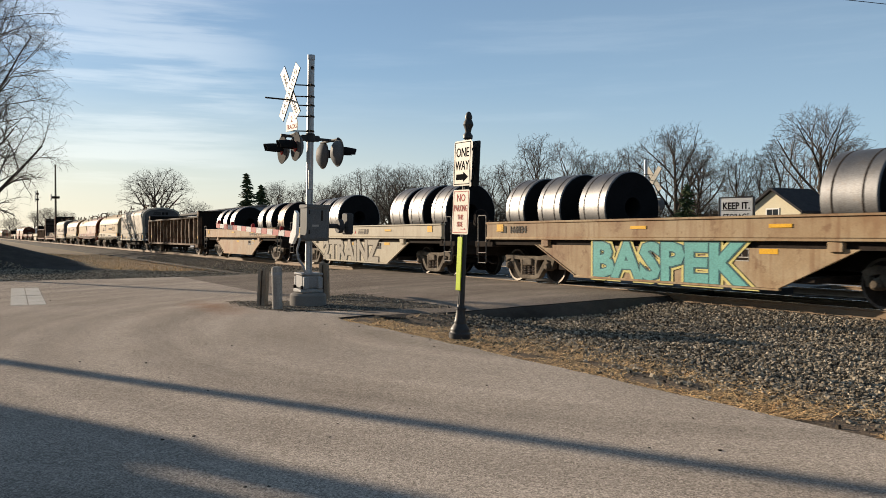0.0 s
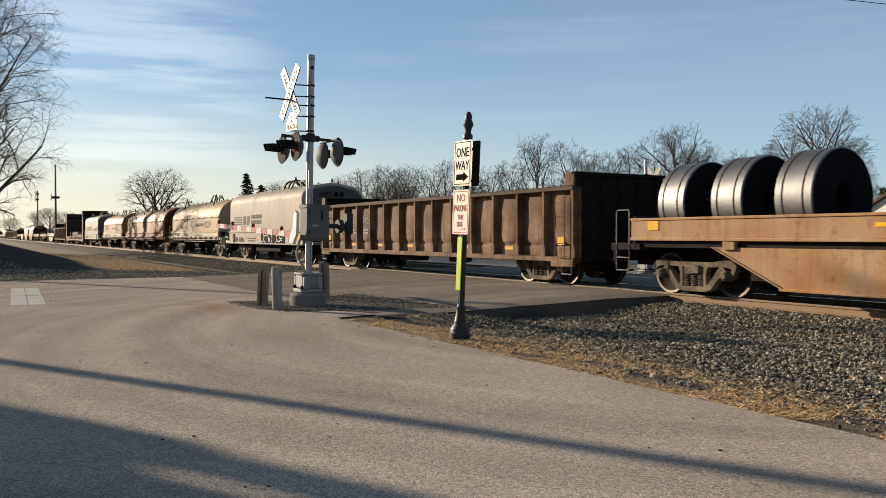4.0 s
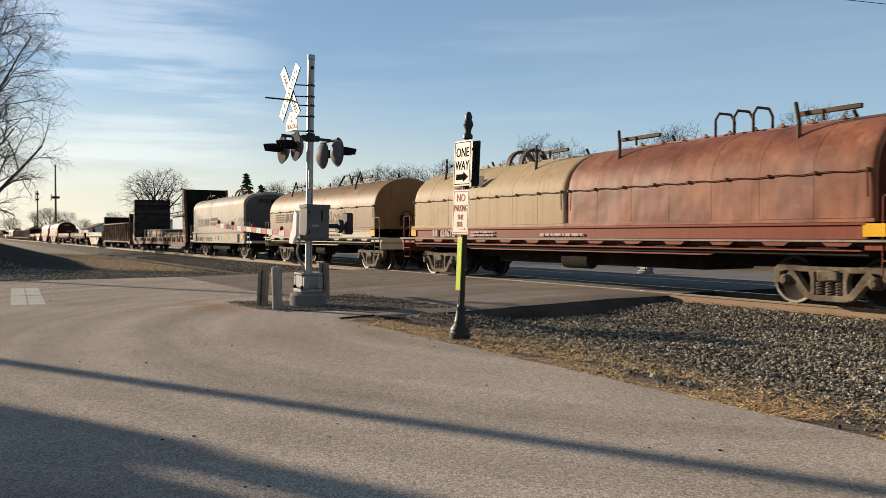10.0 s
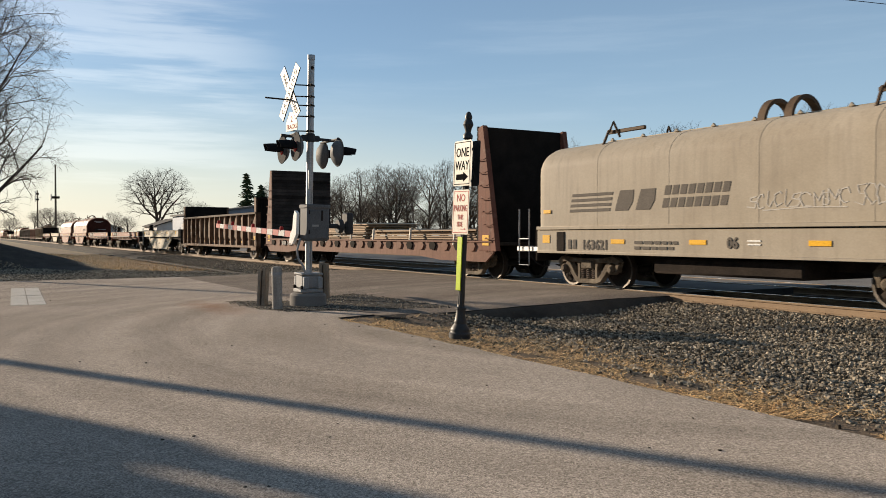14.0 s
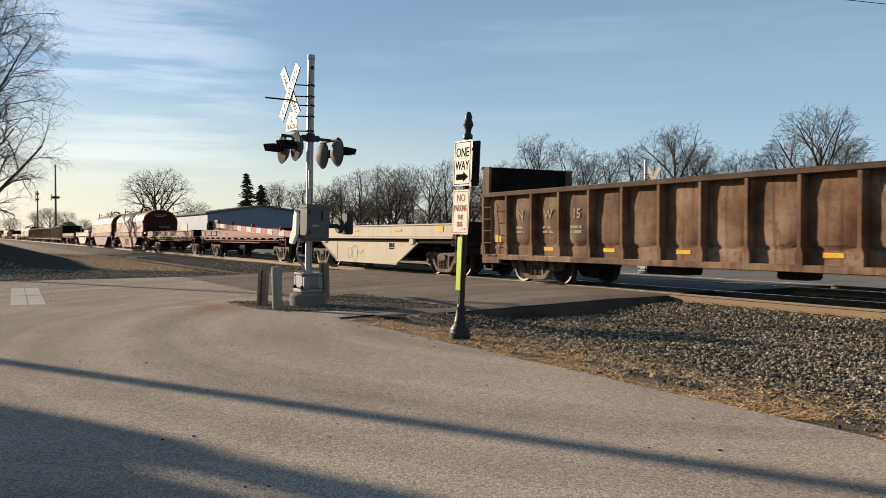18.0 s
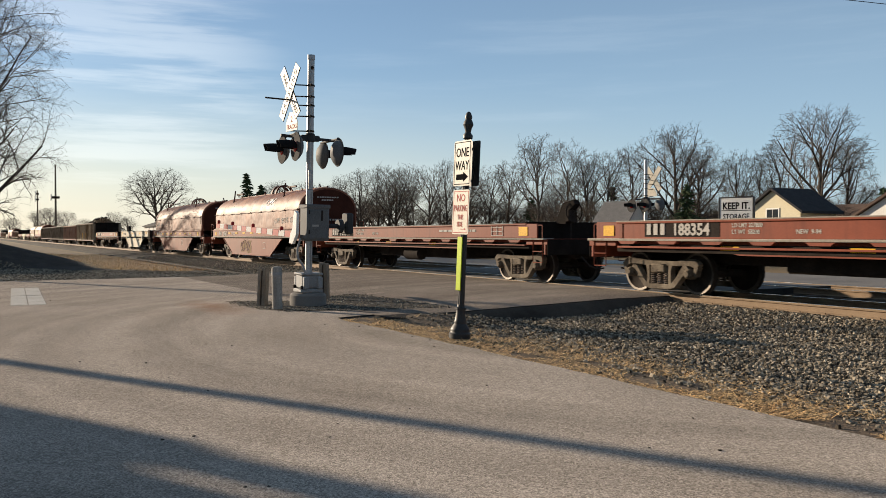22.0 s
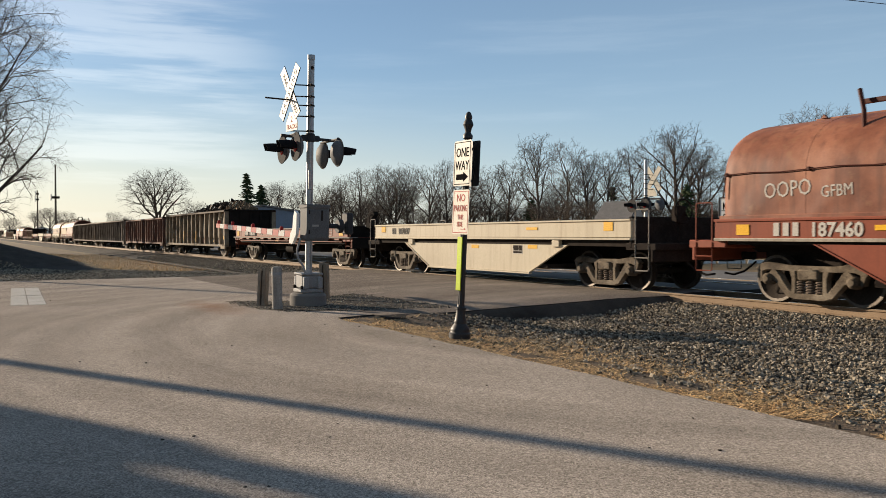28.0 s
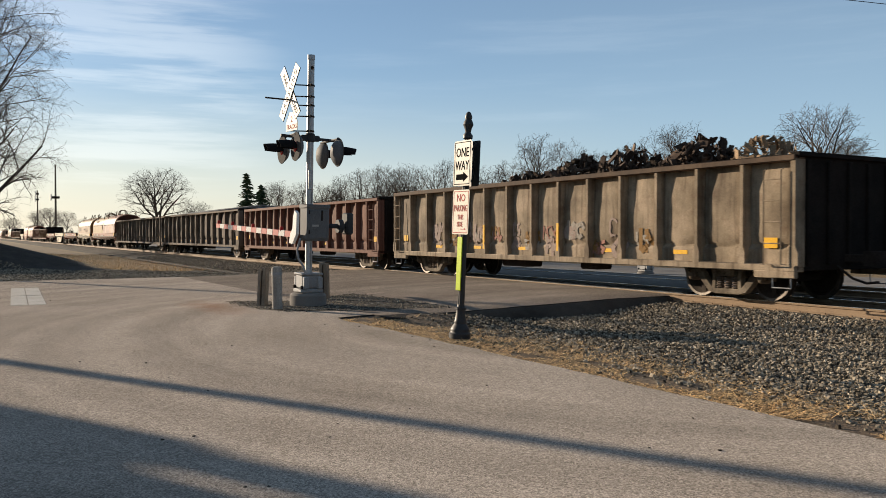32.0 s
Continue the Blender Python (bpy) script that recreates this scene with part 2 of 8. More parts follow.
M_NEEDLE = surf("conifer_needles", [(0.022, 0.036, 0.016), (0.055, 0.075, 0.035)], 0.8, 0, 1.0, 20.0, 0.3, 0.02, vary=0.35)
M_ENAMEL = surf("grey_enamel", [(0.085, 0.088, 0.091), (0.125, 0.128, 0.131)], 0.7, 0.0, 2.0, 50.0, 0.05, 0.003, streak=0.25, streak_col=(0.096, 0.08, 0.064))
M_LENS = plain("red_lens", (0.2, 0.008, 0.008), 0.2)
M_GLASS = surf("dark_window_glass", [(0.02, 0.024, 0.028), (0.03, 0.034, 0.038)], 0.08, 0.0, 1.0, 10.0, 0.0, spec=0.5)


# ---- mesh helpers
class Geo:
    """Collects corners and faces of one mesh."""

    def __init__(self):
        self.v, self.f = [], []

    def add(self, vs, fs):
        k = len(self.v)
        self.v += [tuple(p) for p in vs]
        self.f += [tuple(i + k for i in q) for q in fs]
        return self

    def box(self, x0, x1, y0, y1, z0, z1, b=0.0):
        x0, x1, y0, y1, z0, z1 = min(x0, x1), max(x0, x1), min(y0, y1), max(y0, y1), min(z0, z1), max(z0, z1)
        b = min(b, 0.45 * min(x1 - x0, y1 - y0, z1 - z0))
        if b <= 0:
            vs = [(x, y, z) for x in (x0, x1) for y in (y0, y1) for z in (z0, z1)]
            return self.add(vs, [(0, 1, 3, 2), (4, 6, 7, 5), (0, 4, 5, 1), (2, 3, 7, 6), (0, 2, 6, 4), (1, 5, 7, 3)])
        vs, ix = [], {}
        for i, x in enumerate((x0, x1)):
            for j, y in enumerate((y0, y1)):
                for k, z in enumerate((z0, z1)):
                    xi, yi, zi = x + b * (1 - 2 * i), y + b * (1 - 2 * j), z + b * (1 - 2 * k)
                    for a, p in enumerate(((x, yi, zi), (xi, y, zi), (xi, yi, z))):
                        ix[i, j, k, a] = len(vs)
                        vs.append(p)
        fs = []
        c = ((x0 + x1) / 2, (y0 + y1) / 2, (z0 + z1) / 2)

        def face(*q):
            p = [Vector(vs[i]) for i in q]
            nrm = (p[1] - p[0]).cross(p[2] - p[0])
            fs.append(q if nrm.dot(sum(p, Vector()) / len(p) - Vector(c)) > 0 else q[::-1])
        for s in (0, 1):
            face(ix[s, 0, 0, 0], ix[s, 1, 0, 0], ix[s, 1, 1, 0], ix[s, 0, 1, 0])
            face(ix[0, s, 0, 1], ix[1, s, 0, 1], ix[1, s, 1, 1], ix[0, s, 1, 1])
            face(ix[0, 0, s, 2], ix[1, 0, s, 2], ix[1, 1, s, 2], ix[0, 1, s, 2])
        for s in (0, 1):
            for t in (0, 1):
                face(ix[0, s, t, 1], ix[1, s, t, 1], ix[1, s, t, 2], ix[0, s, t, 2])
                face(ix[s, 0, t, 0], ix[s, 1, t, 0], ix[s, 1, t, 2], ix[s, 0, t, 2])
                face(ix[s, t, 0, 0], ix[s, t, 1, 0], ix[s, t, 1, 1], ix[s, t, 0, 1])
                for u in (0, 1):
                    face(ix[s, t, u, 0], ix[s, t, u, 1], ix[s, t, u, 2])
        return self.add(vs, fs)

    def tube(self, pts, r, seg=8, cap=True):
        """A round bar through pts; r is one radius or one a point."""
        pts = [Vector(p) for p in pts]
        rs = r if isinstance(r, (list, tuple)) else [r] * len(pts)
        vs, fs = [], []
        up = None
        for i, p in enumerate(pts):
            d = (pts[min(i + 1, len(pts) - 1)] - pts[max(i - 1, 0)]).normalized()
            if up is None:
                up = Vector((0, 0, 1)) if abs(d.z) < 0.9 else Vector((1, 0, 0))
            s = d.cross(up).normalized()
            u = s.cross(d)
            up = u
            for k in range(seg):
                a = 2 * math.pi * k / seg
                vs.append(p + (s * math.cos(a) + u * math.sin(a)) * rs[i])
        for i in range(len(pts) - 1):
            for k in range(seg):
                a, b = i * seg + k, i * seg + (k + 1) % seg
                fs.append((a, b, b + seg, a + seg))
        if cap:
            fs.append(tuple(range(seg))[::-1])
            fs.append(tuple(range(len(vs) - seg, len(vs))))
        return self.add(vs, fs)

    def lathe(self, prof, c=(0, 0, 0), axis="z", seg=16):
        """prof: (radius, height) pairs turned round an axis through c."""
        vs, fs = [], []
        for r, h in prof:
            for k in range(seg):
                a = 2 * math.pi * k / seg
                p, q = r * math.cos(a), r * math.sin(a)
                o = {"z": (p, q, h), "y": (q, h, p), "x": (h, p, q)}[axis]
                vs.append((c[0] + o[0], c[1] + o[1], c[2] + o[2]))
        for i in range(len(prof) - 1):
            for k in range(seg):
                a, b = i * seg + k, i * seg + (k + 1) % seg
                fs.append((a, b, b + seg, a + seg))
        fs.append(tuple(range(seg))[::-1])
        fs.append(tuple(range(len(vs) - seg, len(vs))))
        return self.add(vs, fs)

    def prism(self, poly, a0, a1, axis="y"):
        """A flat outline (two coordinates) pushed from a0 to a1 along an axis."""
        def at(p, a):
            return {"y": (p[0], a, p[1]), "x": (a, p[0], p[1]), "z": (p[0], p[1], a)}[axis]
        n = len(poly)
        vs = [at(p, a0) for p in poly] + [at(p, a1) for p in poly]
        fs = [tuple(range(n))[::-1], tuple(range(n, 2 * n))] + [(i, (i + 1) % n, (i + 1) % n + n, i + n) for i in range(n)]
        return self.add(vs, fs)

    def loft(self, rings, closed=True, caps=True):
        n = len(rings[0])
        vs = [p for r in rings for p in r]
        fs = []
        for i in range(len(rings) - 1):
            for k in range(n if closed else n - 1):
                a, b = i * n + k, i * n + (k + 1) % n
                fs.append((a, b, b + n, a + n))
        if caps:
            fs.append(tuple(range(n))[::-1])
            fs.append(tuple(range(len(vs) - n, len(vs))))
        return self.add(vs, fs)

    def text(self, s, m, size=0.3, align="LEFT", extrude=0.002, bold=0.0, squeeze=1.0):
        """Letters of the built-in font, upright in the matrix m (x to the right, y up)."""
        cu = bpy.data.curves.new("letters", "FONT")
        cu.body, cu.size, cu.extrude, cu.offset, cu.align_x, cu.resolution_u = s, size, extrude, bold, align, 2
        ob = bpy.data.objects.new("letters", cu)
        me = bpy.data.meshes.new_from_object(ob)
        sq = Matrix.Diagonal((squeeze, 1, 1, 1))
        self.add([m @ (sq @ v.co) for v in me.vertices], [tuple(p.vertices) for p in me.polygons])
        bpy.data.objects.remove(ob)
        bpy.data.curves.remove(cu)
        bpy.data.meshes.remove(me)
        return self

    def turned(self, m):
        self.v = [tuple(m @ Vector(p)) for p in self.v]
        return self

    def mesh(self, name, mat, smooth=True, fix=True):
        me = bpy.data.meshes.new(name)
        me.from_pydata(self.v, [], self.f)
        if fix and len(self.f) < 60000:
            bm = bmesh.new()
            bm.from_mesh(me)
            bmesh.ops.recalc_face_normals(bm, faces=bm.faces)
            bm.to_mesh(me)
            bm.free()
        if smooth:
            me.shade_smooth()
            me.set_sharp_from_angle(angle=radians(38))
        me.materials.append(mat)
        return me


def part(name, geo, mat, parent=None, label="", m=None, smooth=True):
    """One mesh object from geo (or from a mesh already made), under parent."""
    ob = new(name, geo.mesh(name, mat, smooth) if isinstance(geo, Geo) else geo)
    if parent is not None:
        ob.parent = parent
    if m is not None:
        ob.matrix_basis = m
    if label:
        ob["label"] = label
    return ob


def thing(name, label, category, m=None, group="", kind=""):
    ob = new(name)
    ob.empty_display_size = 0.2
    if m is not None:
        ob.matrix_basis = m
    return tagged(ob, label, category, group, kind)


# upright letters on the near side of the line, read from the camera's side
def facing(x, y, z, turn=0.0):
    return pose(x, y, z, 90, 0, turn)


# ---- ground
M_WORN = surf("worn_road_paint", [(0.272, 0.256, 0.224), (0.368, 0.352, 0.32)], 0.85, 0, 1.5, 60.0, 0.3, 0.006, spots=0.6, spot_col=(0.176, 0.156, 0.132))
TRACK_Y = 14.5


def hump(x, lo, hi):
    t = min(1.0, max(0.0, (x - lo) / (hi - lo)))
    return t * t * (3 - 2 * t)


def ground_z(x, y):
    """Height of the bare ground; the rail heads lie at 0."""
    z = -0.21
    if x > -13.6 and 5.3 < y < 13.0:
        z = -0.17 - 0.19 * hump(y, 5.5, 8.6) + 0.15 * hump(y, 11.0, 12.8)
        t = hump(x, -13.4, -11.2) + hump(y, 7.4, 9.6)
        z = max(z, -0.165 - 0.2 * t)
    if y > 17.0:
        z = -0.27
    if x < -29.0 and y < 13.0:
        low = -0.20 - 0.05 * hump(-x, 29, 33) - 0.25 * hump(y, 4, 9) * (1 - hump(y, 11.3, 12.9))
        t = hump(-x, 28.5, 38)
        z = (-0.18 + 0.11 * hump(y, 6.2, 12.0)) * (1 - t) + low * t
    # earth mound beside the street
    u, v = 0.5 * (x + 47.9) + 0.866 * (y - 1.0), -0.866 * (x + 47.9) + 0.5 * (y - 1.0)
    z += 1.3 * max(0.0, 1 - math.hypot(u / (4.3 if u > 0 else 12.0), v / 7.0)) ** 1.1
    z += 0.02 * noise.noise(Vector((x * 0.7, y * 0.7, 0)))
    return z


def steps(near, far, fine, grow=1.35):
    """Grid lines: fine between the two ends of near, widening out to far."""
    a, b = near
    out = [a + fine * i for i in range(int((b - a) / fine) + 1)]
    d, lo, hi = fine, out[0], out[-1]
    while lo > -far:
        d *= grow
        lo -= d
        out.insert(0, lo)
    d = fine
    while hi < far:
        d *= grow
        hi += d
        out.append(hi)
    return out


def build_ground():
    xs, ys = steps((-75, 8), 3500, 0.5), steps((-8, 22), 3500, 0.5)
    vs = [(x, y, ground_z(x, y)) for x in xs for y in ys]
    n = len(ys)
    fs = [(i * n + j, (i + 1) * n + j, (i + 1) * n + j + 1, i * n + j + 1) for i in range(len(xs) - 1) for j in range(n - 1)]
    me = bpy.data.meshes.new("ground")
    me.from_pydata(vs, [], fs)
    me.shade_smooth()
    me.materials.append(M_SOIL)
    me.materials.append(M_DRYGRASS)
    me.materials.append(M_BED)
    for p in me.polygons:
        x, y, _ = p.center
        if y > 28 or x < -85 or y < -12 or (x < -42 + 3 * math.sin(y) and 5.5 < y < 11.0):
            p.material_index = 1
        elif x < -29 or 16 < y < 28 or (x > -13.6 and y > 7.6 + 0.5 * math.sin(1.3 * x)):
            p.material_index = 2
    ob = new("ground", me)
    tagged(ob, "bare gravelly soil and dry winter grass beside the line", "ground", kind="structure")


def sheet(name, rows, mat, label, skirt=0.12):
    """An open surface of rows of points, with a turned-down rim."""
    n = len(rows[0])
    g = Geo()
    g.loft(rows, closed=False, caps=False)
    rim = [rows[0][i] for i in range(n)] + [r[-1] for r in rows[1:]] + [rows[-1][i] for i in range(n - 2, -1, -1)] + [r[0] for r in rows[-2:0:-1]]
    k, m = len(g.v), len(rim)
    g.v += rim + [(x, y, z - skirt) for x, y, z in rim]
    g.f += [(k + i, k + (i + 1) % m, k + m + (i + 1) % m, k + m + i) for i in range(m)]
    me = bpy.data.meshes.new(name)
    me.from_pydata(g.v, [], g.f)
    me.shade_smooth()
    me.set_sharp_from_angle(angle=radians(30))
    me.materials.append(mat)
    # the turned-down rim's shade comes from this darker colour
    me.materials.append(M_RIMSHADE)
    for p in list(me.polygons)[-m:]:
        p.material_index = 1
    return tagged(new(name, me), label, "road", kind="structure")


def road_z(x, y):
    return -0.14 + 0.125 * hump(y, 6.2, 13.0) + 0.004 * noise.noise(Vector((x * 0.4, y * 0.4, 5)))


def wob(x, s, a):
    return a * noise.noise(Vector((x * 1.3, s, 0))) + 0.4 * a * noise.noise(Vector((x * 5.1, s, 3)))


def build_roads():
    xs = [-29.1 + 0.25 * i for i in range(157)] + [11 + 4 * i for i in range(1, 20)]
    rows = []
    for x in xs:
        e = 5.55 + wob(x, 1.0, 0.1) if x > -13.6 else 6.4
        rows.append([(x, y if j < 16 else e, road_z(x, y if j < 16 else e)) for j, y in enumerate([-9 + 0.9 * i for i in range(17)])])
    sheet("road", rows, M_ASPHALT, "sun-bleached grey asphalt street beside the railway")
    rows, edge = [], []
    for i in range(28):
        y = 6.4 + (13.62 - 6.4) * i / 27
        xr = -13.45 + wob(y, 7.0, 0.07)
        xl = -29.1 + wob(y, 9.0, 0.08)
        drop = 0.35 * hump(y, 6.4, 8.2)
        rows.append([(xl + (xr - xl) * j / 40, y, road_z(xl + (xr - xl) * j / 40, y)) for j in range(38)])
        rows[-1] += [(xr + d, y, road_z(xr, y) - drop * dz) for d, dz in ((-0.25, 0.02), (0.0, 0.12))]
        edge.append([(xr + d + wob(y, 4.0 + d, 0.05), y, road_z(xr, y) - drop * dz) for d, dz in ((-0.03, 0.125), (0.1, 0.3), (0.25, 0.6), (0.42, 1.0))])
    sheet("road", rows, M_APPROACH, "grey asphalt approach rising to the level crossing", 0.35)
    # the slope away from the sun has its shade in the colour
    sheet("road", edge, M_EDGESHADE, "crumbling shoulder of the asphalt approach, darkened as in shade", 0.2)
    for a, b in ((13.90, 15.10), (15.40, 17.92), (18.20, 19.40)):
        rows = [[(-29.0 + 15.5 * j / 30, y, -0.012 + 0.003 * noise.noise(Vector((j, y * 3, 1)))) for j in range(31)] for y in (a, (a + b) / 2, b)]
        sheet("road", rows, M_ASPHALT_OLD, "worn dark asphalt infill of the level crossing", 0.2)
    rows = [[(-29.5 + 16.5 * j / 12, 19.7 + 0.9 * i / 6, -0.015 - 0.2 * hump(i / 6, 0, 1)) for j in range(13)] for i in range(7)]
    sheet("road", rows, M_ASPHALT_OLD, "grey asphalt approach beyond the rails", 0.2)
    rows = [[(-150 + 8 * j, 20.6 + 1.9 * i, -0.215) for j in range(26)] for i in range(5)]
    sheet("road", rows, M_ASPHALT_OLD, "dark asphalt street on the far side of the rails", 0.2)
    # white painted block on the asphalt
    g = Geo()

    def corner(u, v):
        return (-18.9 - 6.2 * u, 0.77 + 0.66 * v + 0.27 * u, road_z(-20, 1))
    for u0, u1 in ((0.0, 0.47), (0.485, 1.0)):
        for v0, v1 in ((0.0, 0.48), (0.51, 1.0)):
            q = [corner(u0, v0), corner(u1, v0), corner(u1, v1), corner(u0, v1)]
            g.prism([(a[0], a[1]) for a in q], q[0][2] - 0.01, q[0][2] + 0.006, "z")
    tagged(part("road_marking", g, M_WORN), "worn white painted block on the asphalt", "marking", kind="structure")


def rail_profile():
    h = [(0.07, -0.17), (0.07, -0.155), (0.012, -0.135), (0.010, -0.045), (0.034, -0.036), (0.036, -0.006), (0.028, 0.0)]
    return [(-a, b) for a, b in h] + [(a, b) for a, b in h[::-1]]


def build_track(yc, first, last, name):
    base = thing(name, "railway track of rusty steel rails on wooden ties in ballast", "railway track", kind="structure")
    tie = Geo().box(-0.115, 0.115, -1.3, 1.3, -0.32, -0.165, 0.012).mesh("tie", M_TIE)
    plate = Geo().box(-0.09, 0.09, -0.18, 0.18, -0.168, -0.158, 0.004).box(-0.07, -0.05, -0.12, -0.09, -0.16, -0.135).box(0.05, 0.07, 0.09, 0.12, -0.16, -0.135).mesh("tie_plate", M_RAIL)
    rnd = random.Random(4)
    for side in (-1, 1):
        y = yc + side * 0.754
        g = Geo().prism([(y + a, b) for a, b in rail_profile()], -900.0, 120.0, "x")
        rail = part("rail", g, M_RAIL, base, "brown rusty rail")
        g = Geo().box(-900.0, 120.0, y - 0.031, y + 0.031, -0.004, 0.0015)
        part("rail_head", g, M_RAILHEAD, rail, "polished running surface")
    i = first
    while i < last:
        if not -29.0 < i < -13.6:
            part("tie", tie, M_TIE, base, m=pose(i + rnd.uniform(-0.03, 0.03), yc + rnd.uniform(-0.05, 0.05), rnd.uniform(-0.01, 0.005), 0, 0, rnd.uniform(-1.2, 1.2)))
            if i > -45 and name == "track":
                for s in (-1, 1):
                    part("tie_plate", plate, M_RAIL, base, m=pose(i, yc + s * 0.754, 0.0))
        i += 0.53
    # ballast bed
    rows = []
    xs = [-900, -600, -400, -300] + [-240 + 3 * k for k in range(90)] + [60, 120]
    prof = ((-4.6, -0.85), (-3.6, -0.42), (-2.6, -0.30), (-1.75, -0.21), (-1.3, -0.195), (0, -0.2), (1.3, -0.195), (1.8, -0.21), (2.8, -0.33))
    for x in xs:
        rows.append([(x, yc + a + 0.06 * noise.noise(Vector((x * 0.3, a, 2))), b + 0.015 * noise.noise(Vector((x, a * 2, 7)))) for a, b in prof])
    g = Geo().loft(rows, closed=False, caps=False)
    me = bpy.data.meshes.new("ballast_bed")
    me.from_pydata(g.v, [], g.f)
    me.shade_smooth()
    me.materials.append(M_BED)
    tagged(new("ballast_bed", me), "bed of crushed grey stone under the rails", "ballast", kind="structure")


def bed_z(y):
    prof = ((10.9, -0.40), (11.9, -0.30), (12.75, -0.21), (13.2, -0.195), (17.3, -0.33))
    if y <= prof[0][0]:
        return -9
    for (a, b), (c, d) in zip(prof, prof[1:]):
        if y <= c:
            return b + (d - b) * (y - a) / (c - a)
    return -9


def scatter(name, n, where, size, mat, label, seed, flat=0.7):
    """Loose stones, many small lumps in one mesh."""
    rnd = np.random.default_rng(seed)
    base = np.array([(x, y, z) for x in (-1, 1) for y in (-1, 1) for z in (-1, 1)], float) * 0.6
    quads = np.array([(0, 1, 3, 2), (4, 6, 7, 5), (0, 4, 5, 1), (2, 3, 7, 6), (0, 2, 6, 4), (1, 5, 7, 3)])
    vs, fs, k = [], [], 0
    while k < n:
        p = where(rnd)
        if p is None:
            continue
        x, y, z = p
        s = size * (0.45 + 1.1 * rnd.random() ** 2)
        v = base * (1 + 0.5 * (rnd.random((8, 3)) - 0.5)) * np.array([1.0, 0.6 + 0.5 * rnd.random(), flat * (0.5 + 0.6 * rnd.random())]) * s
        a, b = rnd.random() * 6.28, (rnd.random() - 0.5) * 1.2
        ca, sa, cb, sb = math.cos(a), math.sin(a), math.cos(b), math.sin(b)
        v = v @ np.array([[cb, 0, sb], [0, 1, 0], [-sb, 0, cb]]) @ np.array([[ca, sa, 0], [-sa, ca, 0], [0, 0, 1]])
        vs.append(v + np.array([x, y, z + 0.25 * s]))
        fs.append(quads + 8 * k)
        k += 1
    me = bpy.data.meshes.new(name)
    me.from_pydata(np.concatenate(vs).tolist(), [], np.concatenate(fs).tolist())
    me.materials.append(mat)
    return tagged(new(name, me), label, "gravel", kind="stuff")


def build_gravel():
    def right(r):
        x, y = -13.3 + 12.5 * r.random() ** 0.8, 5.7 + 8.0 * r.random() ** 0.75
        keep = hump(y, 6.0, 9.5) * 0.95 + 0.12
        if x > -7:
            keep = max(keep, 0.6 * hump(y, 5.6, 6.6))
        if r.random() > keep or y > 13.62:
            return None
        return x, y, max(ground_z(x, y), bed_z(y)) + 0.03 * r.random() * hump(y, 7.5, 9.0)

    scatter("ballast_stones", 72000, right, 0.0225, M_STONE, "loose crushed grey ballast stones sloping down from the track", 11, 0.95)

    def left(r):
        x, y = -29.2 - 36 * r.random() ** 1.35, 0.4 + 13.2 * r.random()
        if y < 10.4 and -x > 41.5 + 2.5 * math.sin(y):
            return None
        return x, y, max(ground_z(x, y), bed_z(y))

    scatter("ballast_stones", 34000, left, 0.036, M_STONE, "loose crushed grey stones along the street and the track", 12)

    def inner(r):
        x, y = -13.3 + 13 * r.random(), 13.9 + 3.3 * r.random()
        return x, y, -0.2

    def loose(r):
        x, y = -28 + 25 * r.random(), -1 + 6.5 * r.random()
        return x, y, road_z(x, y) - 0.002

    scatter("pebbles", 260, loose, 0.011, M_BED, "a few dark pebbles strewn on the asphalt", 15)
    scatter("ballast_stones", 5000, inner, 0.04, M_STONE, "crushed grey stones between the ties", 13)


def build_island():
    pts = [(-17.7, 4.95), (-16.6, 4.9), (-15.6, 4.98), (-14.9, 5.3), (-14.5, 6.2), (-14.35, 7.1), (-13.95, 8.2), (-15.3, 8.2), (-16.8, 8.15), (-18.3, 8.1), (-18.0, 7.5), (-17.6, 7.0), (-17.2, 6.0)]
    ring = []
    for i, p in enumerate(pts):
        q = pts[(i + 1) % len(pts)]
        for k in range(4):
            t = k / 4
            x, y = p[0] + (q[0] - p[0]) * t, p[1] + (q[1] - p[1]) * t
            ring.append((x + wob(x + y, 3.0, 0.1), y + wob(x - y, 5.0, 0.1)))
    c = (-16.1, 6.6)
    g = Geo()
    rows = []
    for k in range(6):
        s = 1 - k / 6
        rows.append([(c[0] + (x - c[0]) * s, c[1] + (y - c[1]) * s, road_z(x, c[1] + (y - c[1]) * s) + (0.004 if k == 0 else 0.008 + 0.006 * noise.noise(Vector((x * 3, y * 3, k))))) for x, y in ring])
    g.loft(rows, closed=True, caps=True)
    tagged(part("gravel_island", g, M_BED), "patch of dark gravel round the crossing signal", "gravel", kind="structure")

    def where(r):
        i = r.integers(len(ring))
        x0, y0 = ring[i]
        s = math.sqrt(r.random()) * 1.02
        x, y = c[0] + (x0 - c[0]) * s + 0.3 * (r.random() - 0.5), c[1] + (y0 - c[1]) * s + 0.3 * (r.random() - 0.5)
        return x, y, road_z(x, y)

    scatter("ballast_stones", 5200, where, 0.018, M_STONE, "loose dark gravel round the crossing signal", 14)


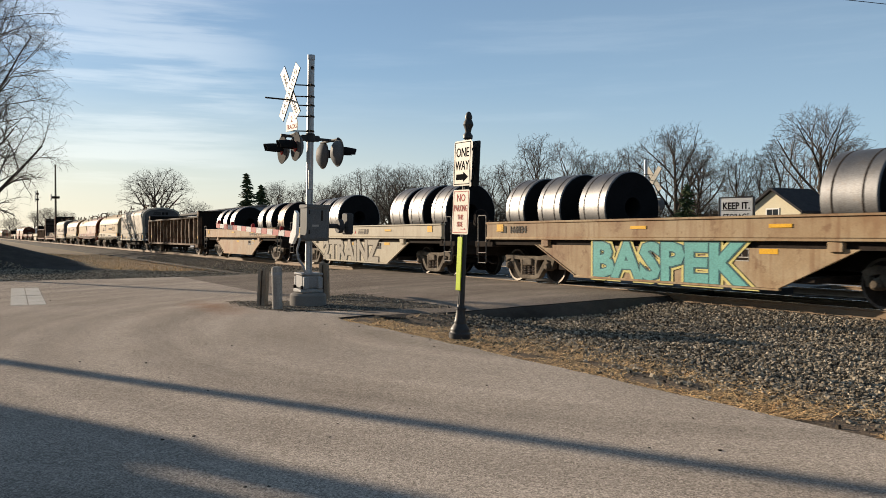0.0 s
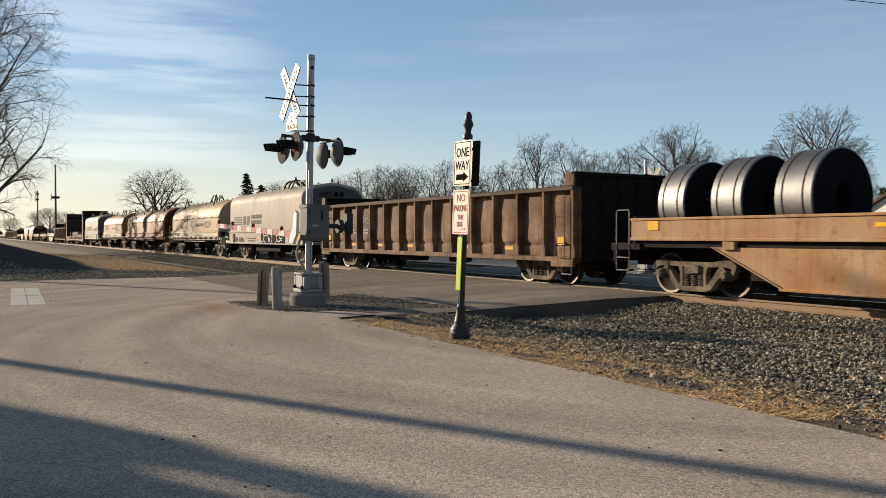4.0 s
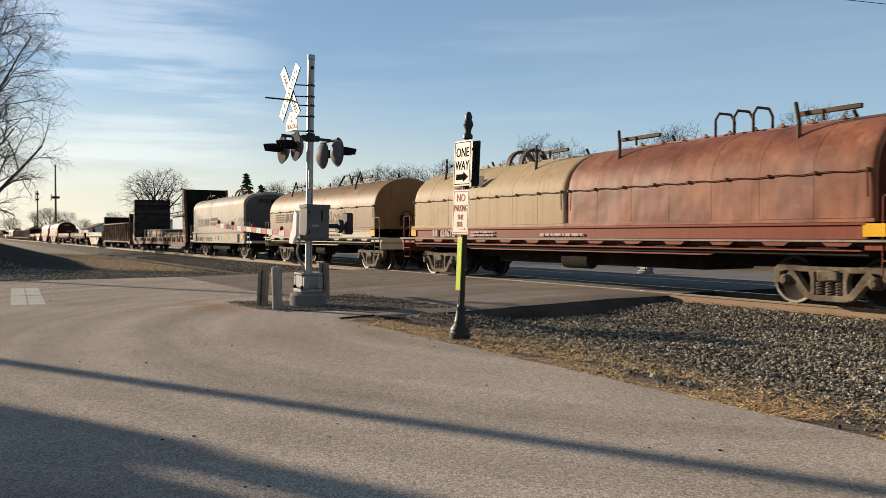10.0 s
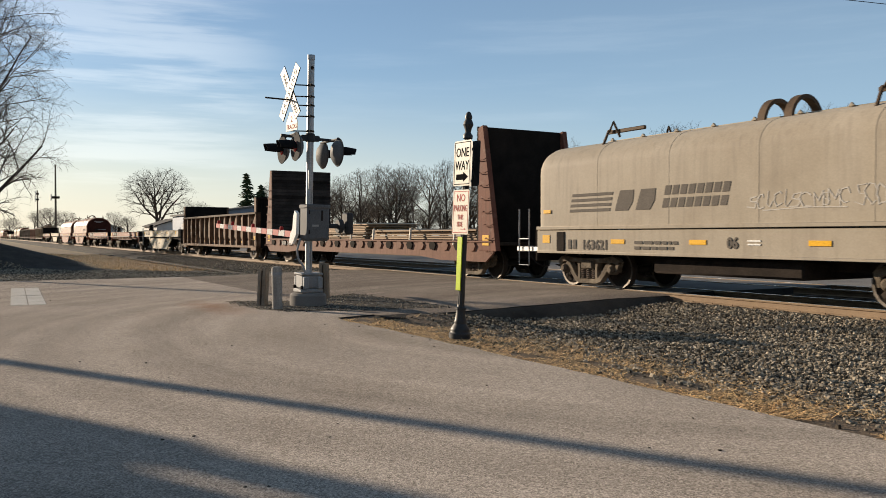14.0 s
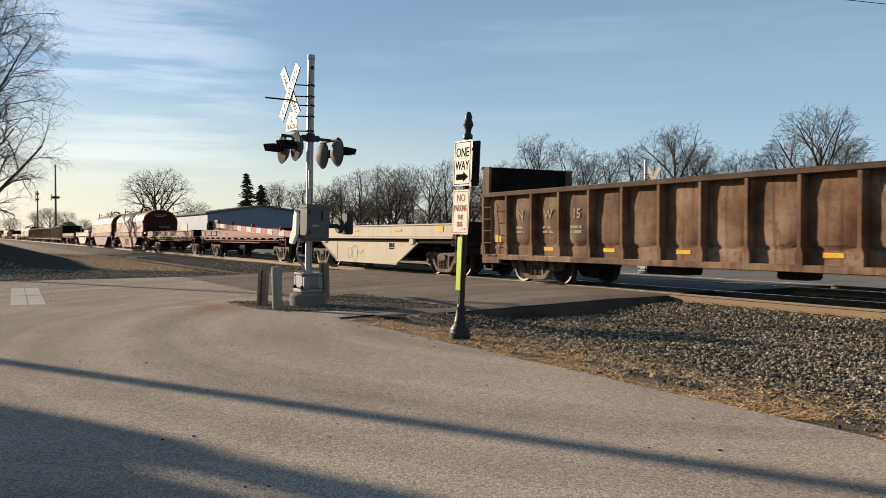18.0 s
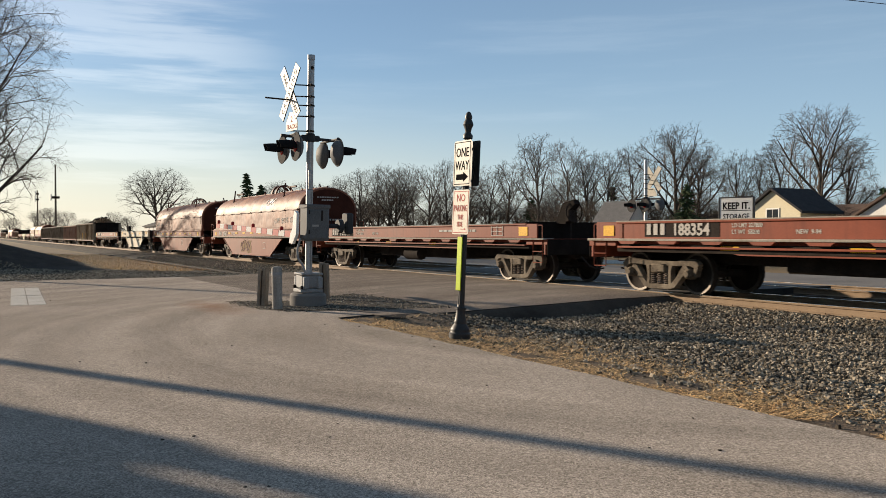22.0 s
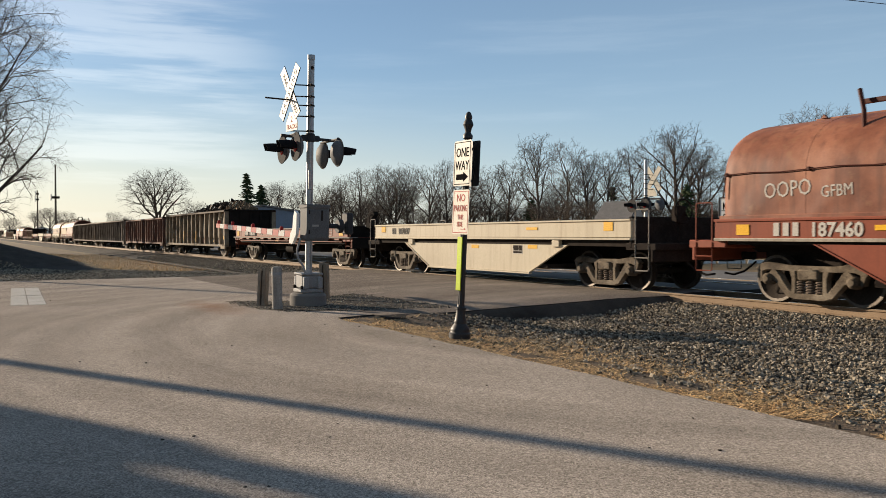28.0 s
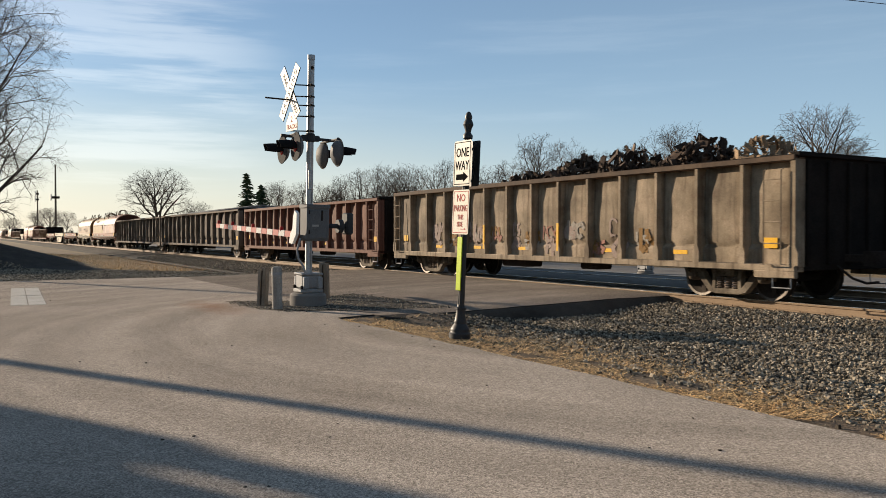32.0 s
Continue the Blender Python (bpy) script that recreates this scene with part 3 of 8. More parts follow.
def build_straw():
    """Dead grass lying and standing at the edge of the street."""
    rnd = np.random.default_rng(5)
    vs, fs = [], []

    def blade(x, y, z, ln, a, tilt, w):
        dx, dy, dz = math.cos(a) * ln * math.cos(tilt), math.sin(a) * ln * math.cos(tilt), ln * math.sin(tilt)
        px, py = -math.sin(a) * w, math.cos(a) * w
        k = len(vs)
        vs.extend([(x - px, y - py, z), (x + px, y + py, z), (x + 0.6 * dx + 0.7 * px, y + 0.6 * dy + 0.7 * py, z + 0.75 * dz), (x + 0.6 * dx - 0.7 * px, y + 0.6 * dy - 0.7 * py, z + 0.75 * dz), (x + dx, y + dy, z + dz * 0.9)])
        fs.extend([(k, k + 1, k + 2, k + 3), (k + 3, k + 2, k + 4)])
    for _ in range(34000):
        x = -13.2 + 11.5 * rnd.random()
        y = 5.5 + abs(rnd.normal()) * (0.6 + 0.85 * math.exp(-((x + 8.8) / 3.0) ** 2))
        if noise.noise(Vector((x * 0.9, y * 1.4, 8))) < -0.32 or y > 9.0:
            continue
        blade(x, y, ground_z(x, y) + 0.003 + 0.012 * rnd.random(), 0.03 + 0.12 * rnd.random() ** 2.5, rnd.random() * 6.28, rnd.random() ** 3 * 0.45, 0.0015 + 0.0045 * rnd.random() ** 2)
    for _ in range(9000):
        x, y = -42 - 40 * rnd.random() ** 1.3, 5.6 + 5.2 * rnd.random()
        blade(x, y, ground_z(x, y), 0.06 + 0.14 * rnd.random(), rnd.random() * 6.28, 0.1 + rnd.random() * 0.8, 0.006 + 0.006 * rnd.random())
    me = bpy.data.meshes.new("dry_grass")
    me.from_pydata(vs, [], fs)
    me.materials.append(M_STRAW)
    tagged(new("dry_grass", me), "flattened straw-coloured dead grass along the gravel", "grass", kind="stuff")


M_BLACKMATTE = surf("weathered_black_paint", [(0.035, 0.033, 0.032), (0.075, 0.07, 0.066)], 0.9, 0, 3.0, 60.0, 0.05, 0.002, spec=0.05)
M_SOOT2 = plain("lamp_hood_black", (0.012, 0.012, 0.013), 0.9, spec=0.02)
M_STRIPE = surf("dull_white_gate_paint", [(0.42, 0.41, 0.39), (0.54, 0.53, 0.5)], 0.7, 0, 3.0, 40.0, 0.0)
M_SIGNGREY = plain("worn_sign_black", (0.16, 0.15, 0.135), 0.9)
M_FADEDSIGN = plain("faded_notice", (0.3, 0.29, 0.27), 0.8)
M_ENAMELDARK = surf("dark_grey_enamel", [(0.03, 0.031, 0.033), (0.05, 0.051, 0.054)], 0.6, 0, 2.0, 50.0, 0.03, 0.002, spec=0.06)


# ---- crossing furniture
def build_signal(m, label, gate=True):
    """Crossing signal: mast, crossbuck, lamps and, on the near side, the gate. Local -y faces the oncoming road traffic."""
    s = thing("crossing_signal", label, "crossing signal", m, "crossing signals")
    g = Geo().lathe([(0.0, -0.1), (0.37, -0.1), (0.37, 0.20), (0.33, 0.25), (0.0, 0.26)], seg=20)
    part("foundation", g, M_CONC, s, "round stained concrete foundation")
    g = Geo().box(-0.24, 0.24, -0.24, 0.24, 0.26, 0.34, 0.02).box(-0.2, 0.2, -0.2, 0.2, 0.34, 0.62, 0.03).box(-0.23, 0.23, -0.23, 0.23, 0.62, 0.66, 0.01)
    cast = part("base_casting", g, M_ALU, s, "weathered cast junction base")
    for a in (-1, 1):
        for b in (-1, 1):
            part("lug", Geo().box(a * 0.198, a * 0.3, b * 0.1, b * 0.2, 0.342, 0.58, 0.015), M_ALU, cast)
            part("bolt", Geo().lathe([(0.03, 0.341), (0.03, 0.40), (0.0, 0.41)], (a * 0.215, b * 0.215, 0), seg=6), M_BLACKSTEEL, cast)
    g = Geo().lathe([(0.10, 0.6), (0.075, 0.72), (0.072, 0.8), (0.072, 5.0), (0.08, 5.0), (0.08, 5.07), (0.074, 5.09), (0.0, 5.09)], seg=18)
    mast = part("mast", g, M_GALV, s, "grey steel mast")
    part("hand_hole", Geo().lathe([(0.0, 0.066), (0.036, 0.07), (0.036, 0.078), (0.0, 0.078)], (0, 0, 4.82), "x", 14), M_BLACKSTEEL, mast, "dark hand hole")
    part("conduit", Geo().tube([(0.085, 0.03, 0.66), (0.085, 0.03, 2.3)], 0.014, 6), M_GALV, mast, "thin grey conduit")
    # crossbuck, in front of the mast
    yb, zc = -0.43, 4.29
    for k, (words, tilt) in enumerate((((("RAIL", -0.33), ("ROAD", 0.33)), -54.0), ((("C R O S S I N G", 0.0),), 54.0))):
        g = Geo().box(-0.61, 0.61, -0.012 - 0.014 * k, 0.0 - 0.014 * k, -0.115, 0.115, 0.004)
        mm = pose(0, yb, zc, 0, 0, 7) @ pose(0, 0, 0, 0, -tilt, 0)
        blade = part("crossbuck_blade", g, M_CREAM, s, "white reflective blade with black letters", mm)
        for word, at in words:
            part("lettering", Geo().text(word, facing(at, -0.0145 - 0.014 * k, -0.05), 0.15, "CENTER", 0.001, 0.0), M_SIGNGREY, blade)
        for zz in (-0.123, 0.114):
            part("edge", Geo().box(-0.617, 0.617, -0.010 - 0.014 * k, 0.003 - 0.014 * k, zz, zz + 0.009), M_INK, blade, "dark blade edge")
    for zz in (4.47, 4.24, 4.06, 3.84, 3.54):
        br = part("clamp_band", Geo().lathe([(0.072, zz - 0.016), (0.084, zz - 0.016), (0.084, zz + 0.016), (0.072, zz + 0.016)], seg=14).box(0.03, 0.13, -0.05, -0.02, zz - 0.02, zz + 0.02, 0.004), M_BLACKSTEEL, s, "dark clamp band")
        part("stay", Geo().tube([(0.0, -0.07, zz), (0.0, yb + 0.01, zz - 0.02)], 0.014, 6), M_BLACKSTEEL, br)
    g = Geo().prism([(-0.25, 3.52), (0.25, 3.52), (0.25, 3.68), (0.12, 3.89), (-0.12, 3.89), (-0.25, 3.68)], yb + 0.010, yb + 0.022, "y")
    plq = part("track_count_plate", g, M_CREAM, s, "white plate with the count of tracks", pose(0, 0, 0, 0, 0, 7))
    part("lettering", Geo().text("TRACKS", facing(0, yb + 0.0085, 3.555), 0.125, "CENTER", 0.001, 0.001), M_REDINK, plq)
    part("figure", Geo().text("2", facing(0, yb + 0.0085, 3.69), 0.17, "CENTER", 0.001, 0.001), M_REDINK, plq)
    g = Geo().tube([(0.0, yb - 0.02, 4.14), (0.0, yb - 0.52, 4.14)], 0.017, 6)
    part("stay_bar", g, M_BLACKSTEEL, s)
    # lamps
    g = Geo().tube([(0, -0.62, 3.42), (0, 0.62, 3.38)], 0.03, 8).tube([(-0.45, -0.42, 3.43), (0.45, -0.42, 3.43)], 0.026, 8).tube([(-0.45, 0.42, 3.37), (0.45, 0.42, 3.37)], 0.026, 8)
    g.lathe([(0.075, 3.32), (0.1, 3.34), (0.1, 3.48), (0.075, 3.5)], seg=14).box(-0.05, 0.05, -0.2, 0.2, 3.34, 3.46, 0.02)
    part("cross_arm", g, M_ENAMELDARK, s, "dark grey cross arm")
    for sy in (-1, 1):
        for sx in (-1, 1):
            cx, cy, cz = sx * 0.40, sy * 0.45, 3.17 if sy < 0 else 3.11
            g = Geo().lathe([(0.0, cy - 0.008), (0.285, cy - 0.008), (0.29, cy), (0.285, cy + 0.008), (0.0, cy + 0.008)], (cx, 0, cz), "y", 24)
            lamp = part("lamp_background", g, M_BLACKMATTE, s, "black round lamp background")
            g = Geo()
            g.lathe([(0.0, cy - sy * 0.14), (0.10, cy - sy * 0.13), (0.18, cy - sy * 0.10), (0.245, cy - sy * 0.05), (0.265, cy - sy * 0.009)], (cx, 0, cz), "y", 22)
            part("lamp_housing", g, M_ENAMEL, lamp, "domed weathered grey lamp housing")
            g = Geo()
            rings = []
            for d, r in ((0.0, 0.125), (0.15, 0.12), (0.33, 0.10)):
                rings.append([(cx + r * math.cos(a), cy + sy * (0.01 + d + 0.05 * max(0, math.sin(a))), cz + r * math.sin(a)) for a in [radians(-20 + 220 * k / 14) for k in range(15)]])
            back = [[((px - cx) * 0.94 + cx, py, (pz - cz) * 0.94 + cz) for px, py, pz in r] for r in rings[::-1]]
            g.loft(rings + back + [rings[0]], closed=False, caps=False)
            part("hood", g, M_SOOT2, lamp, "black lamp hood")
            g = Geo().lathe([(0.0, cy + sy * 0.03), (0.07, cy + sy * 0.028), (0.105, cy + sy * 0.012)], (cx, 0, cz), "y", 16)
            part("lens", g, M_LENS, lamp, "dark red lens")
            g = Geo().tube([(cx, cy, cz + 0.25), (cx, cy, 3.41)], 0.025, 6)
            part("hanger", g, M_BLACKSTEEL, lamp)
    # cable box on the mast
    g = Geo().box(0.03, 0.08, -0.05, 0.05, 2.35, 2.75, 0.01)
    part("junction_strip", g, M_GALV, s)
    if gate:
        g = Geo().box(-0.22, 0.22, -0.12, 0.36, 1.31, 2.02, 0.035).box(-0.235, 0.235, -0.135, 0.375, 1.97, 2.05, 0.015).box(0.215, 0.232, -0.08, 0.32, 1.36, 1.93, 0.008)
        box = part("gate_mechanism", g, M_ENAMEL, s, "grey gate mechanism housing")
        part("latch", Geo().box(0.23, 0.25, 0.17, 0.20, 1.72, 1.93, 0.004), M_BLACKSTEEL, box)
        for zz in (1.45, 1.85):
            part("hinge", Geo().lathe([(0.014, zz), (0.014, zz + 0.08)], (0.24, -0.085, 0), seg=8), M_BLACKSTEEL, box)
        part("notice", Geo().box(0.231, 0.235, -0.02, 0.12, 1.60, 1.64), M_FADEDSIGN, box, "small faded notice")
        g = Geo().tube([(0.0, 0.36, 1.62), (0.0, 0.78, 1.62)], 0.05, 10).lathe([(0.14, 0.62), (0.14, 0.72)], (0, 0, 1.62), "y", 14).box(-0.16, 0.16, 0.78, 0.92, 1.45, 1.9, 0.03)
        part("counterweight", g, M_ENAMELDARK, s, "dark counterweight arm")
        g = Geo().prism([(-0.30, 1.26), (-0.10, 1.24), (0.12, 1.45), (0.14, 1.86), (0.02, 1.92), (-0.06, 1.80), (-0.10, 1.55), (-0.22, 1.46)], -0.32, -0.26, "y")
        part("gate_hub", g, M_WHITE, s, "white curved gate arm bracket")
        # gate arm across the lane, a little raised at its tip
        n = 15
        x0, x1, z0, z1 = -0.2, -6.05, 1.44, 1.635
        arm = part("gate_arm", Geo().tube([(x0, -0.29, z0), (x1, -0.29, z1)], 0.016, 6), M_ALU, s, "red and white striped gate arm")
        for i in range(n):
            a, b = i / n, (i + 1) / n
            xa, xb, za, zb = x0 + (x1 - x0) * a, x0 + (x1 - x0) * b, z0 + (z1 - z0) * a, z0 + (z1 - z0) * b
            w = 0.062 - 0.008 * a
            q = 0.025
            g = Geo().prism([(xa - q, za - w), (xb, zb - w), (xb + q, zb + w), (xa, za + w)], -0.315, -0.265, "y")
            part("stripe", g, M_RED if i % 2 == 0 else M_STRIPE, arm)
        for d in (0.9, 2.9, 4.6, 5.9):
            t = (d - 0.25) / 5.6
            g = Geo().lathe([(0.03, 0.04), (0.04, 0.07), (0.04, 0.12), (0.02, 0.14), (0.0, 0.14)], (x0 - d + 0.25, -0.29, z0 + (z1 - z0) * t), "z", 10)
            part("arm_lamp", g, M_RED, arm, "small red gate lamp")
        g = Geo().tube([(0.05, -0.2, 1.36), (0.05, -0.27, 1.12), (0.07, -0.25, 0.95), (0.1, -0.14, 0.78), (0.1, -0.1, 0.6)], 0.024, 8)
        part("cable", g, M_ALU, s, "bent grey cable conduit")
    return s


M_PALEWOOD = surf("bleached_wood", [(0.15, 0.12, 0.09), (0.3, 0.255, 0.2)], 0.9, 0, 3.0, 40.0, 0.4, 0.008, streak=0.6, streak_col=(0.07, 0.052, 0.038))
M_PALEPOST = surf("pale_weathered_post", [(0.2, 0.185, 0.165), (0.33, 0.31, 0.28)], 0.85, 0, 3.0, 40.0, 0.2, 0.005, streak=0.6, streak_col=(0.09, 0.075, 0.06))


def build_bollards():
    rnd = random.Random(6)
    for x, y, h, lean in ((-16.39, 5.21, 0.76, 3.0), (-17.25, 6.92, 0.83, -1.5)):
        b = thing("bollard", "weathered grooved guard post in the gravel", "post", pose(x, y, road_z(x, y) - 0.02, -lean, 0.5 * lean, 36), "guard posts")
        for k in (-1, 1):  # two pale planks either side of a dark core
            rings = []
            for z in (0.0, 0.3 * h, 0.65 * h, h + rnd.uniform(-0.03, 0.03)):
                d, e = rnd.uniform(-0.004, 0.004), 0.032 * rnd.uniform(0.85, 1.1)
                rings.append([(k * 0.058 - e + d, -0.07, z), (k * 0.058 + e + d, -0.066, z), (k * 0.058 + e + d, 0.066, z), (k * 0.058 - e + d, 0.07, z)])
            part("plank", Geo().loft(rings), M_PALEWOOD, b, "sun-bleached plank")
        part("core", Geo().box(-0.03, 0.03, -0.045, 0.045, 0.0, h - 0.03, 0.004), M_TIE, b, "dark timber core")
    x, y, h = -15.46, 5.22, 0.84
    b = thing("bollard", "pale weathered guard post in the gravel", "post", pose(x, y, road_z(x, y) - 0.02, 1, 0, 0), "guard posts")
    g = Geo().lathe([(0.1, 0.0), (0.1, h - 0.03), (0.085, h), (0.0, h + 0.012)], seg=14)
    part("post", g, M_PALEPOST, b)
    part("band", Geo().lathe([(0.1005, h - 0.16), (0.103, h - 0.16), (0.103, h - 0.10), (0.1005, h - 0.10)], seg=14), M_ALU, b)


def build_sign_post(x, y, z):
    s = thing("sign_post", "black ornamental post with street signs and a yellow-green sleeve", "sign post", pose(x, y, z, -2.0, 1.15, 0))
    g = Geo().lathe([(0.0, 0.0), (0.155, 0.0), (0.158, 0.07), (0.14, 0.085), (0.135, 0.10), (0.14, 0.12), (0.128, 0.15), (0.1, 0.19), (0.088, 0.21), (0.092, 0.23), (0.082, 0.26), (0.066, 0.36), (0.066, 0.40), (0.075, 0.41), (0.075, 0.435), (0.055, 0.45), (0.05, 0.48), (0.0, 0.48)], seg=24)
    part("base", g, M_BLACK, s, "black cast fluted foot")
    g = Geo()
    n = 20
    ring = [(0.044 + 0.005 * (k % 2)) for k in range(n)]
    g.loft([[(ring[k] * math.cos(6.283 * k / n), ring[k] * math.sin(6.283 * k / n), h) for k in range(n)] for h in (0.46, 1.5, 2.82)])
    part("post", g, M_BLACK, s, "black fluted post")
    g = Geo().lathe([(0.045, 2.82), (0.07, 2.84), (0.07, 2.88), (0.04, 2.92), (0.05, 2.97), (0.075, 3.03), (0.06, 3.08), (0.045, 3.1), (0.055, 3.14), (0.03, 3.2), (0.0, 3.22)], seg=16)
    part("finial", g, M_BLACK, s, "black turned finial")
    g = Geo().box(-0.062, 0.062, -0.066, -0.052, 0.68, 1.44, 0.004)
    part("reflector_strip", g, M_REFLECT, s, "bright yellow-green reflective strip")
    R = 0.03

    def board(w, h, zc, yy):
        pts = []
        for cx, cz, a0 in ((w / 2 - R, h / 2 - R, 0), (-w / 2 + R, h / 2 - R, 90), (-w / 2 + R, -h / 2 + R, 180), (w / 2 - R, -h / 2 + R, 270)):
            for k in range(5):
                a = radians(a0 + 22.5 * k)
                pts.append((cx + R * math.cos(a), zc + cz + R * math.sin(a)))
        return Geo().prism(pts, yy, yy + 0.004, "y")

    def border(w, h, zc, yy, t=0.010, i=0.02):
        g = Geo()
        a, b = w / 2 - i, h / 2 - i
        g.box(-a, a, yy, yy + 0.002, zc + b - t, zc + b).box(-a, a, yy, yy + 0.002, zc - b, zc - b + t)
        g.box(-a, -a + t, yy, yy + 0.002, zc - b + t, zc + b - t).box(a - t, a, yy, yy + 0.002, zc - b + t, zc + b - t)
        return g
    for yy, sgn in ((-0.075, 1), (0.07, -1)):
        b = part("one_way_sign", board(0.46, 0.64, 2.48, yy), M_CREAM if sgn > 0 else M_BLACK, s, "white one way sign with a black arrow" if sgn > 0 else "dark back of a second sign")
        if sgn > 0:
            part("border", border(0.46, 0.64, 2.48, yy - 0.0022), M_INK, b)
            part("lettering", Geo().text("ONE", facing(0, yy - 0.0022, 2.57), 0.185, "CENTER", 0.001, 0.001, 0.9), M_INK, b)
            part("lettering", Geo().text("WAY", facing(0, yy - 0.0022, 2.385), 0.185, "CENTER", 0.001, 0.001, 0.85), M_INK, b)
            g = Geo().prism([(-0.15, 2.245), (0.04, 2.245), (0.04, 2.215), (0.17, 2.285), (0.04, 2.355), (0.04, 2.325), (-0.15, 2.325)], yy - 0.0022, yy - 0.0002, "y")
            part("arrow", g, M_INK, b)
    yy = -0.07
    b = part("no_parking_sign", board(0.44, 0.63, 1.79, yy), M_CREAM, s, "white no parking sign with red letters")
    part("border", border(0.44, 0.63, 1.79, yy - 0.0022, 0.008), M_REDINK, b)
    for word, xx, zz, size, sq in (("NO", 0, 1.94, 0.15, 1.0), ("PARKING", 0, 1.80, 0.13, 0.66), ("THIS", 0, 1.685, 0.10, 0.8), ("SIDE", -0.01, 1.585, 0.10, 0.8)):
        part("lettering", Geo().text(word, facing(xx, yy - 0.0022, zz), size, "CENTER", 0.001, 0.0005, sq), M_REDINK, b)
    part("arrow", Geo().prism([(0.0, 1.545), (0.12, 1.545), (0.12, 1.535), (0.155, 1.549), (0.12, 1.563), (0.12, 1.553), (0.0, 1.553)], yy - 0.0022, yy - 0.0002, "y"), M_REDINK, b)
    for zz in (2.7, 2.25, 2.03, 1.55):
        part("clamp", Geo().lathe([(0.046, zz - 0.015), (0.058, zz - 0.015), (0.058, zz + 0.015), (0.046, zz + 0.015)], seg=12).box(-0.03, 0.03, -0.068, -0.045, zz - 0.013, zz + 0.013, 0.003), M_BLACKSTEEL, s)


# ---- trees
def grow(seed, tall, wide, trunk, mid=0.60, half=0.42, limbs=10, levels=4, droop=0.0, twig=0.016, fork=0.25):
    """A bare tree inside an egg-shaped outline: trunk geometry and branch geometry."""
    rnd = random.Random(seed)
    wood, fine = Geo(), Geo()

    def reach(p, d):
        o = Vector((p[0] / wide, p[1] / wide, (p[2] - mid * tall) / (half * tall)))
        v = Vector((d[0] / wide, d[1] / wide, d[2] / (half * tall)))
        a, b, c = v.dot(v), o.dot(v), o.dot(o) - 1
        q = b * b - a * c
        return (-b + math.sqrt(q)) / a if q > 0 and c < 0 else 0.06 * tall

    def branch(p, d, ln, r, lv):
        pts, rs = [Vector(p)], [r]
        n = 6 if lv == 0 else 5 if lv == 1 else 3 if lv == 2 else 2
        q, dd = Vector(p), Vector(d)
        for i in range(n):
            dd = (dd + Vector((rnd.uniform(-1, 1), rnd.uniform(-1, 1), rnd.uniform(-0.7, 0.7))) * (0.07, 0.17, 0.22, 0.26, 0.3, 0.3)[lv] + Vector((0, 0, 0.06 if lv < 2 else -droop))).normalized()
            q = q + dd * ln / n
            pts.append(q.copy())
            rs.append(max(twig * 0.5, r * (1 - 0.72 * (i + 1) / n)))
        (wood if lv < 2 else fine).tube(pts, rs, 8 if lv == 0 else 5 if lv == 1 else 3, cap=False)
        if lv >= levels:
            return
        m = (limbs, 7, 5, 4, 3)[lv]
        for k in range(m):
            t = fork + (0.99 - fork) * (k + rnd.random() * 0.8) / m if lv == 0 else 0.18 + 0.8 * (k + rnd.random()) / m
            i = min(n - 1, int(t * n))
            b = pts[i].lerp(pts[i + 1], t * n - i)
            dr = (pts[i + 1] - pts[i]).normalized()
            side = dr.orthogonal().normalized()
            side.rotate(Matrix.Rotation(2.4 * k + rnd.uniform(-0.5, 0.5), 3, dr))
            w = (1.15 - 0.75 * t if lv == 0 else 0.75) * rnd.uniform(0.75, 1.2)
            nd = (dr * math.cos(w) + side * math.sin(w)).normalized()
            far = reach(b, nd)
            length = far * rnd.uniform(0.78, 1.0) if lv == 0 else min(far * rnd.uniform(0.6, 1.05), ln * rnd.uniform(0.42, 0.68))
            if lv >= 2:
                length = max(length, 0.03 * tall)
            branch(b, nd, length, max(twig * 0.6, rs[i] * (0.68 if lv == 0 else 0.6)), lv + 1)

    branch((0, 0, -0.1), (0, 0, 1), tall * 0.72, trunk, 0)
    return wood, fine


